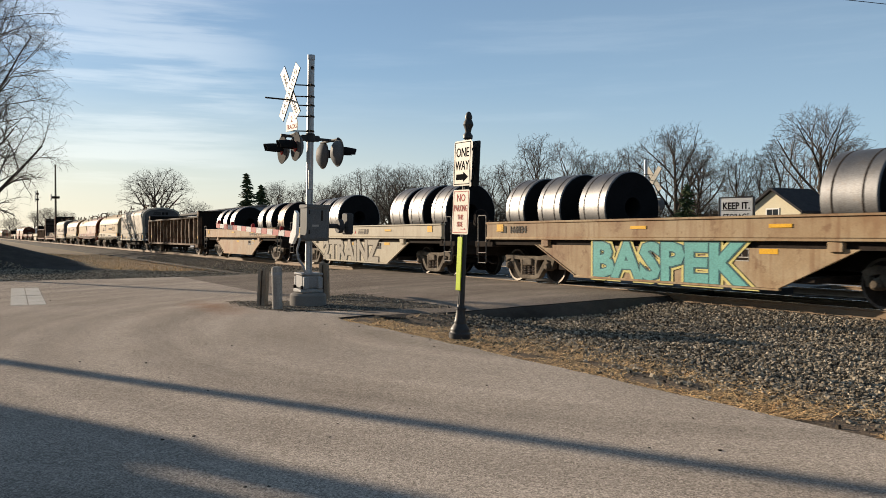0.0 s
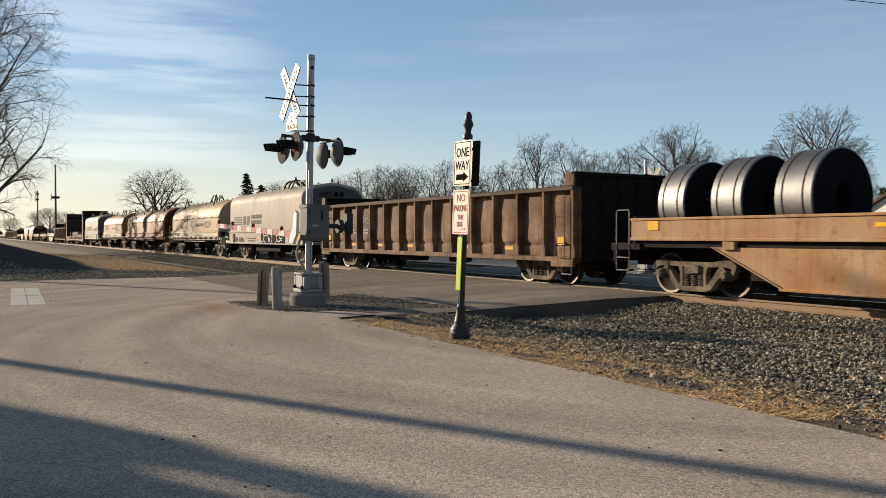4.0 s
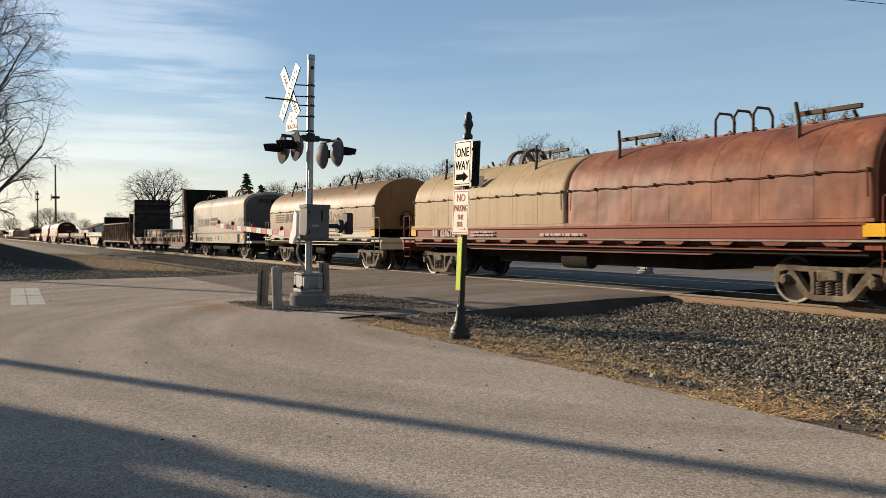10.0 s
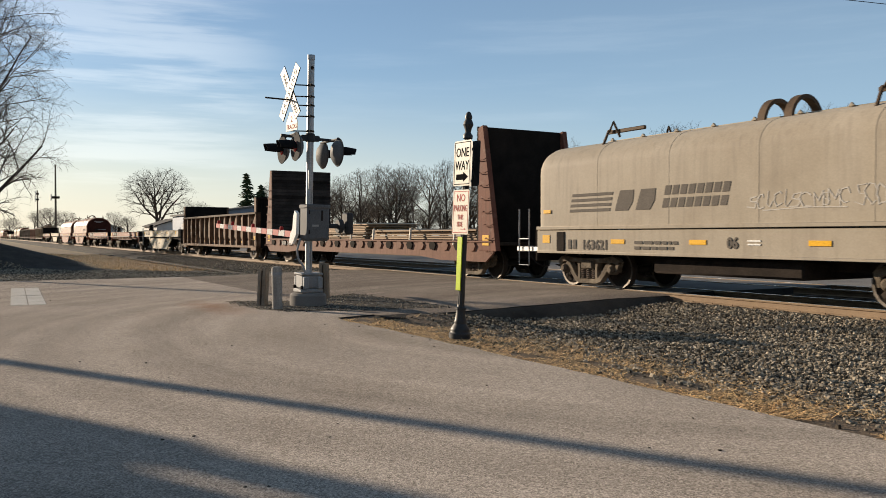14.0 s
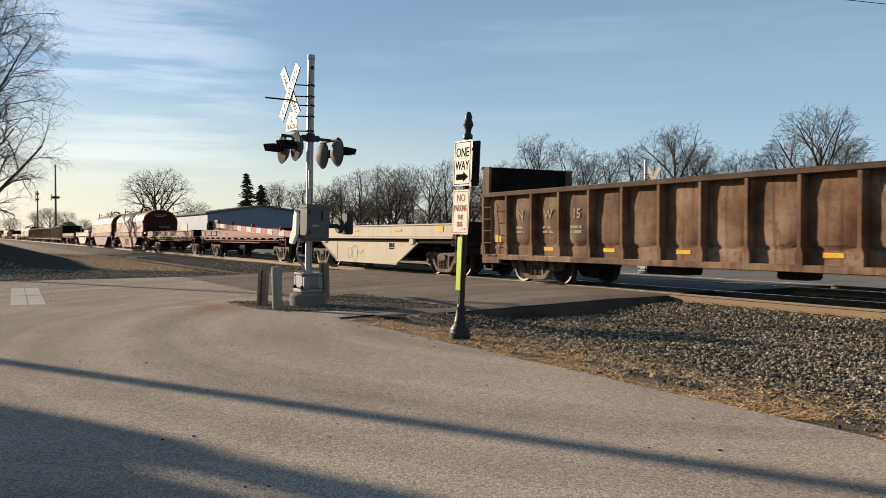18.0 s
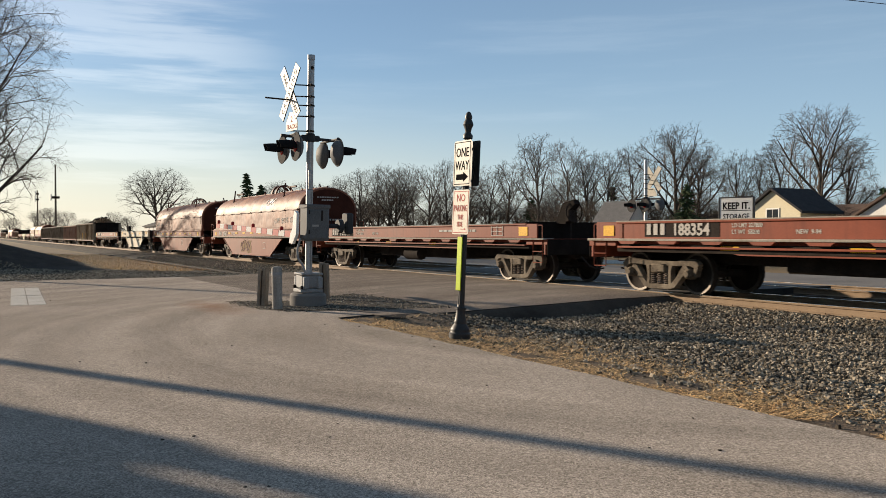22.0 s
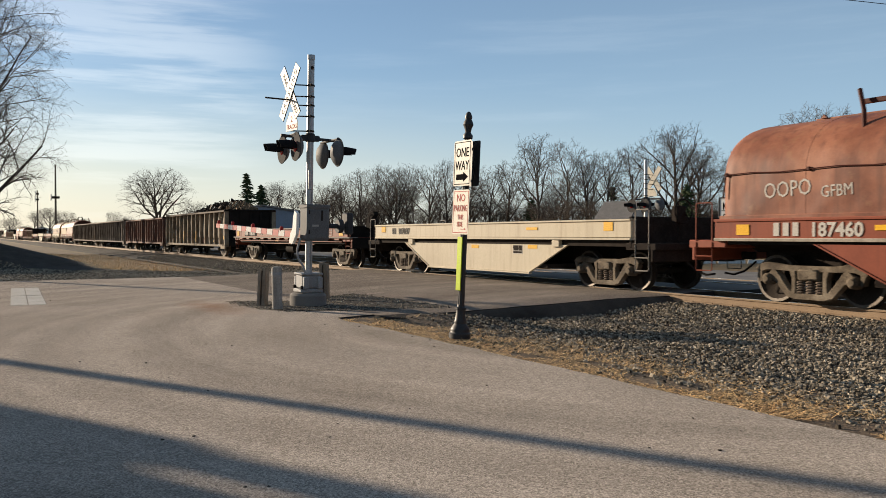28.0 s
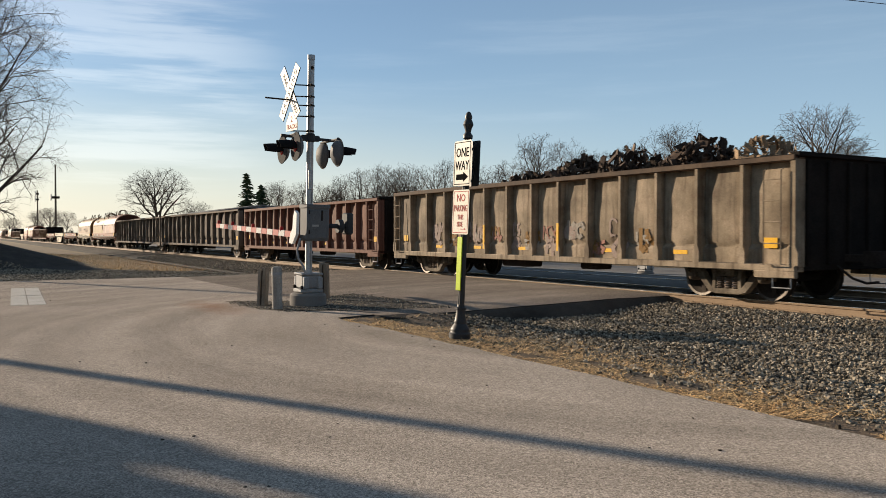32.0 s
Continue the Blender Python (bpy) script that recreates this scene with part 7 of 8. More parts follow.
def bulkhead_flat(r, f, label, near=True):
    car, x0, x1 = new_car(r, f, label, "bulkhead flatcar")
    for s in (-1, 1):
        g = Geo().prism([(x0 + 0.2, 1.12), (x0 + 0.2, 0.78), (x0 + 0.6, 0.52), (x0 + 3.2, 0.52), (x0 + 4.6, 0.62), (x1 - 4.6, 0.62), (x1 - 3.2, 0.52), (x1 - 0.6, 0.52), (x1 - 0.2, 0.78), (x1 - 0.2, 1.12)], s * (HALF - 0.08), s * (HALF - 0.02), "y")
        g.box(x0 + 0.2, x1 - 0.2, s * (HALF - 0.2), s * (HALF + 0.03), 1.08, 1.14, 0.01)
        part("side_sill", g, M_BULK, car)
        n = 24
        for i in range(n):
            x = x0 + 1.3 + (x1 - x0 - 2.6) * i / (n - 1)
            g = Geo().prism([(x - 0.14, 1.08), (x - 0.22, 0.98), (x - 0.12, 0.84), (x + 0.12, 0.84), (x + 0.22, 0.98), (x + 0.14, 1.08)], s * (HALF - 0.03), s * (HALF + 0.035), "y")
            part("stake_pocket", g, M_BULK if i % 2 else M_BLACKSTEEL, car)
    g = Geo().box(x0 + 0.1, x1 - 0.1, -HALF + 0.1, HALF - 0.1, 1.0, 1.10, 0.01).box(x0 + 0.3, x1 - 0.3, -0.4, 0.4, 0.6, 1.0, 0.03)
    part("deck", g, M_BLACKSTEEL, car, "dark plank deck")
    for d, x in ((-1, x0), (1, x1)):
        for s in (-1, 1):
            y0, y1 = s * (HALF - 0.16), s * (HALF - 0.0)
            g = Geo().prism([(x - d * 0.02, 0.85), (x - d * 0.95, 0.85), (x - d * 0.95, 4.42), (x - d * 0.72, 4.48)], y0, y1, "y")
            br = part("bulkhead_brace", g, M_BRACE, car, "tapering red bulkhead side")
            g = Geo()
            for k in range(8):
                zz = 0.85 + 0.38 * k
                xx = x - d * (0.02 + 0.7 * (zz - 0.85) / 3.6)
                g.tube([(xx, y1, zz), (xx - d * 0.02, y1 + s * 0.07, zz - 0.04), (xx - d * 0.40, y1 + s * 0.07, zz - 0.04), (xx - d * 0.42, y1, zz)], 0.014, 5)
            part("rung", g, M_BULK, br)
        for k in range(22):
            z = 1.12 + 3.36 * k / 22
            g = Geo().box(x - d * 0.96, x - d * 1.04, -HALF, HALF, z, z + 0.145, 0.012)
            part("plank", g, M_PLANK, car)
        # the outer plate's shade is put into its near-black colour
        g = Geo().box(x - d * 0.80, x - d * 0.95, -HALF + 0.16, HALF - 0.16, 1.1, 4.44, 0.02)
        part("bulkhead_plate", g, M_ENDSHADE, car, "outer bulkhead plate darkened as in shade")
        plates(car, [(x - d * 0.55, 1.15, 0.34, 0.3)], -HALF, 0.01)
    rnd = random.Random(5)
    L0, L1 = x0 + 4.7, x1 - 1.5
    mid = x0 + 11.4
    for a, b, layers in ((L0, mid - 0.15, 9), (mid + 0.15, L1, 5)):
        z = 1.16
        for k in range(layers):
            w = rnd.uniform(1.05, 1.2)
            g = Geo().box(a + rnd.uniform(0, 0.3), b - rnd.uniform(0, 0.3), -w, w, z, z + 0.055, 0.006)
            part("steel_plate", g, M_LOAD, car, "stacked rusty plate")
            z += 0.066
        for t in (0.12, 0.5, 0.88):
            x = a + (b - a) * t
            g = Geo()
            for s in (-1, 1):
                g.tube([(x, s * (HALF - 0.04), 1.0), (x + 0.03, s * (HALF - 0.08), z + 0.05)], 0.045, 5)
            g.box(x, x + 0.05, -1.3, 1.3, z, z + 0.03)
            part("stake", g, M_CREAM, car, "pale wooden stake and band")
    stencil(car, x0 + 2.6, 0.86, 0.24, "114205", M_MARK, 4, -HALF - 0.03)
    trucks(car, (x0 + 2.0, x1 - 2.0), near)
    couplers(car, x0, x1)
    return car


def hood_trap_car(r, f, label, num, near=True, scrawl=()):
    """Oxide red coil car with a hanging side plate and one long hood."""
    car, x0, x1 = new_car(r, f, label, "coil car")
    under_trap(car, x0, x1, M_REDCAR, 1.24, 1.56, 0.27, 2.1, 1.9, M_LEDGE, 0.05)
    for d, x in ((-1, x0), (1, x1)):
        end_platform(car, x + d * 0.72, d, M_REDCAR, 1.2)
    h = hood(car, x0 + 0.1, x1 - 0.1, 1.62, 3.52, M_REDHOOD, loops="arch", seams=8)
    brake_stand(car, x1 + 0.35, 1.2)
    n = 7
    plates(car, [(x0 + 0.7, 1.4, 0.3, 0.2), (x1 - 0.7, 1.4, 0.34, 0.22)] + [(x0 + 3.6 + (x1 - x0 - 5) * k / n, 1.42, 0.45, 0.09) for k in range(n)])
    g = Geo()
    for xx, w, zz, h in ((9.5, 0.38, 0.62, 0.015), (9.5, 0.38, 0.92, 0.015), (9.5, 0.015, 0.62, 0.3), (9.865, 0.015, 0.62, 0.3), (9.7, 0.012, 0.62, 0.3), (9.5, 0.38, 0.70, 0.012)):
        g.box(x0 + xx, x0 + xx + w, -HALF + 0.044, -HALF + 0.052, zz, zz + h)
    part("data_panel", g, M_MARK, car, "white ruled service panel")
    stencil(car, x0 + 1.4, 1.28, 0.34, num, M_MARK, 3)
    bars_block(car, x0 + 4.1, 1.3, 0.7, 0.2, 2, M_MARK, seed=31)
    bars_block(car, x1 - 3.4, 1.3, 0.9, 0.2, 2, M_MARK, seed=32)
    g = Geo()
    for i in range(2):
        for k in range(9 - 4 * i):
            g.box(x1 - 0.096, x1 - 0.085, -0.55 + 0.22 * i + 0.12 * k, -0.46 + 0.22 * i + 0.12 * k, 3.02 - 0.13 * i, 3.08 - 0.13 * i)
    for k in range(8):
        g.box(x1 - 0.096, x1 - 0.085, -0.2 + 0.13 * k, -0.1 + 0.13 * k, 1.98, 2.06)
    tagged(part("end_print", g, M_MARK, car), kind="stuff")
    arc = [(0.22 + 0.2 * math.cos(t_), 0.14 + 0.14 * math.sin(t_)) for t_ in [radians(90 + 12 * k) for k in range(16)]]
    path = [(0.52, 0.28)] + arc + [(0.46, 0.0), (0.54, 0.05), (0.62, 0.24), (0.66, 0.28), (0.72, 0.25), (0.84, 0.03), (0.88, 0.0), (0.93, 0.04), (1.06, 0.28)]
    fine = [(p[0] + (q[0] - p[0]) * k / 4, p[1] + (q[1] - p[1]) * k / 4) for p, q in zip(path, path[1:]) for k in range(4)] + [path[-1]]
    g = stroke(Geo(), [(x0 + 9.6 + a + 0.25 * b, -hood_side(2.82 + b, 1.62, 3.52), 2.82 + b) for a, b in fine], 0.05, 0.02)
    if scrawl:
        part("emblem", g, M_WHITE, car, "white line emblem")
        yp, tag = -HALF + 0.048, random.Random(4)
        part("spray_letters", scribble(Geo(), x0 + 5.6, x0 + 7.4, yp, 0.72, 0.5, 0.12, tag), M_OCHRE, car, "faded ochre sprayed letters")
        part("spray_outline", scribble(Geo(), x0 + 5.7, x0 + 7.3, yp - 0.008, 0.74, 0.45, 0.035, tag), M_PURPLE, car, "faded purple sprayed outline")
    for word, xx, zz, size, mat in (("GUMP", 11.2, 1.86, 0.36, M_MARK), ("SMORK", 12.2, 1.85, 0.38, M_MARK), ("TK", 13.4, 1.86, 0.4, M_MARK)) if scrawl else (("OOPO", 1.1, 1.98, 0.42, M_MARK), ("GFBM", 2.3, 1.96, 0.3, M_MARK)):
        m_ = facing(x0 + xx, -HALF + 0.094, zz) @ pose(0, 0, 0, 0, 0, 3)
        part("spray_letters", Geo().text(word, m_, size, "LEFT", 0.003, 0.0, 0.82), mat, car, "pale spray-painted letters")
    trucks(car, (x0 + 1.8, x1 - 1.8), near)
    couplers(car, x0 - 0.5, x1 + 0.5)
    return car, x0, x1


def graffiti(car, word, x, z, size, fill, rim, sq=1.0, y=-HALF + 0.05):
    part("spray_letters", Geo().text(word, facing(x, y - 0.012, z), size, "LEFT", 0.002, 0.075, sq), rim, car, "sprayed letter outlines")
    part("spray_letters", Geo().text(word, facing(x, y - 0.018, z), size, "LEFT", 0.002, 0.045, sq), fill, car, "sprayed letters")


# -- the cars in order, the leading one first
car, x0, x1 = coil_car(-19.95, -6.2, M_RUSTTAN, "rust-streaked tan coil car with sprayed letters, loaded with steel coils", [(0.5, 0.92, 0.9), (2.1, 0.93, 1.0), (3.85, 0.91, 1.02), (10.8, 0.9, 1.15), (12.6, 0.9, 1.2)], 1)
stencil(car, x0 + 0.75, 1.36, 0.26, "166034", M_DARKMARK, 2)
part("spray_letters", Geo().text("BASPEK", facing(x0 + 4.6, -HALF + 0.036, 0.36), 1.08, "LEFT", 0.002, 0.13, 1.22), M_LIME, car, "pale yellow sprayed halo")
graffiti(car, "BASPEK", x0 + 4.6, 0.36, 1.08, M_TEAL, M_TEALRIM, 1.22, -HALF + 0.04)
car, x0, x1 = coil_car(-36.15, -22.55, M_TAN, "weathered tan coil car with silver sprayed letters, loaded with steel coils", [(0.65, 0.94, 0.95), (2.0, 0.95, 0.95), (3.4, 0.97, 1.05), (9.35, 0.98, 1.05), (10.8, 0.98, 1.05), (12.4, 0.97, 1.0)], 2)
stencil(car, x0 + 1.2, 1.34, 0.26, "170142", M_DARKMARK, 2)
graffiti(car, "2TRAiNZ", x0 + 3.6, 0.36, 1.05, M_SILVER, M_TAUPE, 1.25, -HALF + 0.045)
logo_bars(car, x0 + 7.2, 1.34, 0.95, 0.2, M_FADED, -HALF - 0.002)
part("triangle", Geo().prism([(x0 + 6.88, 1.36), (x0 + 7.02, 1.36), (x0 + 6.95, 1.49)], -HALF - 0.004, -HALF + 0.004, "y"), M_REDINK, car, "small red triangle")
car, x0, x1 = coil_car(-52.0, -38.6, M_ORANGE, "faded orange rusting coil car loaded with steel coils", [(0.6, 0.93, 0.8), (2.15, 0.94, 0.82), (3.75, 0.95, 0.85), (9.0, 0.93, 0.82), (10.5, 0.95, 0.85), (12.37, 0.94, 0.9)], 3)
part("spray_outline", scribble(Geo(), x0 + 9.1, x0 + 11.2, -HALF, 1.45, 0.26, 0.06, random.Random(8)), M_FADED, car, "dark spray-painted tag")
bars_block(car, x0 + 9.4, 0.86, 0.34, 0.26, 3, M_MARK, -HALF + 0.05, seed=40)
gondola(-70.7, -54.05, M_GOND, "rusty brown open gondola car with tall dark ends", 2.48, 14, 0.3, ("N", "190", "192"), seed=2)
tall_hood_car(-84.9, -72.9, "coil car under a tall smooth grey hood with black sprayed patches", "163736", (5.95, 9.5))
car, x0, x1 = hood_flat_car(-101.05, -86.65, [(0.72, 13.72, M_CREAMHOOD, "frame", 3.5)], M_CREAMCAR, "cream coil car under a ribbed round hood", "623872")
y = -HALF + 0.096
g = Geo()
for k in range(7):
    g.box(x0 + 4.7 + 0.165 * k, x0 + 4.82 + 0.165 * k, y - 0.004, y + 0.003, 2.22, 2.37)
part("emblem", g, M_FADED, car)
g = stroke(Geo(), [(x0 + 5.58 + 0.2 * math.cos(0.5 * k - 0.6), y, 1.96 + 0.17 * math.sin(0.5 * k - 0.6)) for k in range(9)], 0.09)
stroke(g, [(x0 + 4.7, y, 1.90), (x0 + 5.45, y, 1.90)], 0.05)
stroke(g, [(x0 + 4.7, y, 1.80), (x0 + 5.6, y, 1.80)], 0.08)
part("emblem", g, M_FADED, car, "dark emblem of an arc and bars")
part("spray_outline", scribble(Geo(), x0 + 3.5, x0 + 4.4, y, 1.93, 0.26, 0.02, random.Random(2)), M_INK, car, "black spray-painted tag")
g = Geo()
for k in range(10):
    g.box(x0 + 7.7 + 0.235 * k, x0 + 7.86 + 0.235 * k, -HALF + 0.092, -HALF + 0.098, 1.87, 2.07)
part("emblem", g, M_FADED, car, "faded dark emblem")
part("spray_letters", scribble(Geo(), x0 + 10.3, x0 + 11.7, -HALF + 0.097, 1.98, 0.42, 0.04, random.Random(14)), M_OCHRE, car, "brown sprayed tag")
car, x0, x1 = hood_flat_car(-120.4, -102.5, [(0.75, 8.9, M_CREAMHOOD, "arch", 3.42), (8.95, 17.1, M_REDHOOD, "hoops", 3.46)], M_REDCAR, "long oxide red coil car under one tan and one red hood", "628672")
logo_bars(car, x0 + 3.4, 2.72, 1.7, 0.35, M_DARKMARK, -HALF + 0.14)
car, x0, x1 = hood_flat_car(-135.45, -121.95, [(0.5, 12.8, M_BROWNHOOD, "frame", 3.46)], M_CREAMCAR, "cream coil car under a soot-stained tan round hood", "167384")
logo_bars(car, x0 + 1.5, 1.9, 2.5, 0.42, M_FADED, -HALF + 0.097)
g = Geo()
for k in range(12):
    g.prism([(x0 + 6.4 + 0.125 * k, 1.96), (x0 + 6.48 + 0.125 * k, 1.96), (x0 + 6.52 + 0.125 * k, 2.09), (x0 + 6.44 + 0.125 * k, 2.09)], -HALF + 0.090, -HALF + 0.097, "y")
part("emblem", g, M_FADED, car)
part("spray_outline", scribble(Geo(), x0 + 8.2, x0 + 9.9, -HALF + 0.097, 1.98, 0.4, 0.06, random.Random(21)), M_DUSTPINK, car, "faded pale sprayed tag")
tall_hood_car(-150.65, -138.8, "coil car under a tall smooth grey hood with a white scribble", "163621", None)
bulkhead_flat(-173.2, -152.45, "dusty red bulkhead flatcar loaded with stacked steel plate")
gondola(-191.2, -174.8, M_GOND, "brown open gondola car with tall dark end walls", 2.46, 14, 0.72, ("N", "W", "15"), seed=5)
car, x0, x1 = coil_car(-206.1, -192.85, M_CREAMCAR, "clean cream coil car running empty", seed=4)
stencil(car, x0 + 1.5, 1.34, 0.29, "187145", M_DARKMARK, 2)
g = Geo()
for cx, rx, rz in ((5.25, 0.2, 0.2), (5.75, 0.24, 0.3)):
    stroke(g, [(x0 + cx + rx * math.cos(0.52 * k), -HALF + 0.048, 0.62 + rz * math.sin(0.52 * k)) for k in range(13)], 0.011)
stroke(g, [(x0 + 6.0, -HALF + 0.048, 0.7), (x0 + 6.3, -HALF + 0.048, 0.6), (x0 + 6.5, -HALF + 0.048, 0.75), (x0 + 6.6, -HALF + 0.048, 0.62)], 0.011)
part("spray_outline", g, M_TAUPE, car, "faint grey sprayed drawing")
part("seam", Geo().box(x0 + 4.0, x0 + 4.015, -HALF + 0.044, -HALF + 0.052, 0.34, 1.02), M_FADED, car)
bars_block(car, x0 + 4.3, 1.36, 0.9, 0.18, 2, M_DARKMARK, seed=50)
flat_car(-224.5, -208.3, "oxide red open coil car running empty", "188354")
flat_car(-242.5, -226.15, "oxide red open coil car with white numbers running empty", "188349")
hood_trap_car(-259.3, -244.6, "oxide red coil car under a long rounded red hood", "187667", scrawl=(11.1, 14.5))
hood_trap_car(-277.6, -262.4, "oxide red coil car under a dented red hood", "187460")
car, x0, x1 = coil_car(-293.4, -280.0, M_CREAMCAR, "cream coil car with yellow reflectors running empty", seed=6)
stencil(car, x0 + 1.4, 1.34, 0.28, "187037", M_DARKMARK, 2)
flat_car(-311.75, -295.6, "oxide red open coil car without its hood", "188367")
car, x0, x1, skin = gondola(-329.9, -313.75, M_GOND3, "olive brown gondola car heaped with scrap metal", 2.72, 14, 0.0, scrap=6800, seed=7)
srnd = random.Random(12)
for k in range(24):  # old spray paint low on the panels
    bx = x0 + (x1 - x0) / 14 * (2.15 + 0.74 * (k // 2) + 0.1 * (k % 2))
    g = scribble(Geo(), bx, bx + 0.42, 0.0, srnd.uniform(0.98, 1.5), srnd.uniform(0.2, 0.4), srnd.uniform(0.05, 0.16), srnd, skin)
    part("spray_outline", g, (M_DUSTPINK, M_LEDGE, M_DUSTRED, M_DUSTPINK, M_OCHRE)[k * 3 % 5], car, "worn spray-painted scrawl")
for k in (5, 8):
    bx = x0 + 0.05 + (x1 - x0 - 0.1) / 14 * k
    part("spray_stripe", Geo().box(bx - 0.042, bx + 0.042, -HALF - 0.004, -HALF + 0.02, 0.9, 1.6), M_YELLOW, car, "yellow stripe on a rib")
gondola(-347.8, -331.2, M_GOND4, "red-brown ribbed gondola car", 2.62, 17, 0.0, seed=8)
gondola(-369.7, -348.95, M_GOND2, "sooty black gondola car", 2.7, 15, 0.0, seed=9)
gondola(-391.3, -370.2, M_GOND2, "sooty black gondola car with straight ribs", 2.7, 15, 0.0, seed=10, near=False)

# the tail of the train, far down the line
tail = [CARS[6][0], CARS[7][0], CARS[12][0], CARS[11][0], CARS[12][0], CARS[3][0], CARS[19][0], CARS[6][0], CARS[14][0], CARS[11][0], CARS[3][0], CARS[10][0], CARS[19][0], CARS[4][0], CARS[7][0], CARS[12][0], CARS[20][0], CARS[3][0], CARS[14][0]]
s = -392.0
for src in tail:
    half = 0.5 * (max(c.bound_box[6][0] for c in src.children if c.type == "MESH" and c.name.startswith(("side_", "deck", "rib", "top"))) - min(c.bound_box[0][0] for c in src.children if c.type == "MESH" and c.name.startswith(("side_", "deck", "rib", "top")))) + 0.6
    c = copy_thing(src, pose(s - half, TRACK_Y, 0.0))
    CARS.append((c, s - half))
    s -= 2 * half


def motions():
    for car, s in CARS:
        walk(car, [(t, pose(s + SPEED * t, TRACK_Y, 0.0)) for t in (0.0, 8.0, 16.0, 24.0, 32.0)])
    turn = math.degrees(SPEED / 0.457)
    place = {c.name: s for c, s in CARS}
    for w, a, car, near in WHEELS:
        if not near:
            continue
        s = place[car.name]
        # the wheels turn while the car is near enough to tell
        t0, t1 = max(0.0, (-45 - s) / SPEED), min(32.0, (1 - s) / SPEED)
        if t1 <= t0 + 0.1:
            continue
        n = int((t1 - t0) * turn / 80) + 1
        rows = [(0.0, pose(a, 0, 0.457))] if t0 > 0.2 else []
        for i in range(n + 1):
            t = t0 + (t1 - t0) * i / n
            rows.append((t, pose(a, 0, 0.457, 0, turn * (t - t0), 0)))
        if t1 < 31.8:
            rows.append((32.0, pose(a, 0, 0.457, 0, turn * (t1 - t0), 0)))
        walk(w, rows)


# ---- far things
M_ROOF = surf("dark_shingles", [(0.024, 0.024, 0.0272), (0.048, 0.0464, 0.048)], 0.9, 0, 2.0, 20.0, 0.4, 0.01)
M_ROOFBROWN = surf("brown_shingles", [(0.064, 0.044, 0.036), (0.104, 0.076, 0.064)], 0.9, 0, 2.0, 20.0, 0.4, 0.01)
M_ROOFGREY = surf("grey_shingles", [(0.128, 0.124, 0.12), (0.176, 0.168, 0.16)], 0.9, 0, 2.0, 20.0, 0.4, 0.01)
M_SIDING = surf("cream_siding", [(0.496, 0.448, 0.32), (0.56, 0.512, 0.376)], 0.7, 0, 1.0, 30.0, 0.1)
M_WHITESIDING = surf("white_siding", [(0.496, 0.488, 0.464), (0.576, 0.568, 0.544)], 0.7, 0, 1.0, 30.0, 0.1)
M_METALWALL = surf("blue_grey_sheet_wall", [(0.16, 0.2, 0.256), (0.2, 0.24, 0.304)], 0.5, 0.1, 0.5, 20.0, 0.1, streak=0.2, streak_col=(0.12, 0.144, 0.176))


def ray(px, y):
    dx, dy = -1266 + 0.5 * (px - 784), 731 + 0.866 * (px - 784)
    k = y / dy
    return dx * k, 1462 * k


def house(x, y, w, d, eave, ridge, wall, roof, label, turn=0.0, wins=()):
    """A gabled house, its ridge along local x."""
    h = thing("house", label, "house", pose(x, y, -0.3, 0, 0, turn))
    g = Geo().prism([(-d / 2, 0), (d / 2, 0), (d / 2, eave), (0, ridge), (-d / 2, eave)], -w / 2, w / 2, "x")
    part("wall", g, wall, h)
    for s in (-1, 1):
        g = Geo()
        o = 0.35
        ez = eave - (ridge - eave) * o / (d / 2)
        g.prism([(s * (d / 2 + o), ez + 0.04), (0, ridge + 0.04), (0, ridge + 0.22), (s * (d / 2 + o), ez + 0.22)], -w / 2 - 0.3, w / 2 + 0.3, "x")
        part("roof", g, roof, h, "shingled roof slope")
    for side, a, zz, ww, hh in wins:
        if side == "gable":
            m = pose(-w / 2 - 0.02, a, zz, 0, 0, -90)
        else:
            m = pose(a, -d / 2 - 0.02, zz)
        wn_ = part("window", Geo().box(-ww / 2 - 0.09, ww / 2 + 0.09, -0.03, 0.02, -hh / 2 - 0.09, hh / 2 + 0.09, 0.01), M_WHITE, h, "white window frame", m)
        for k in (-1, 1):
            part("pane", Geo().box(k * ww / 4 - ww / 4 + 0.03, k * ww / 4 + ww / 4 - 0.03, -0.045, -0.025, -hh / 2, hh / 2), M_GLASS, wn_)
    return h


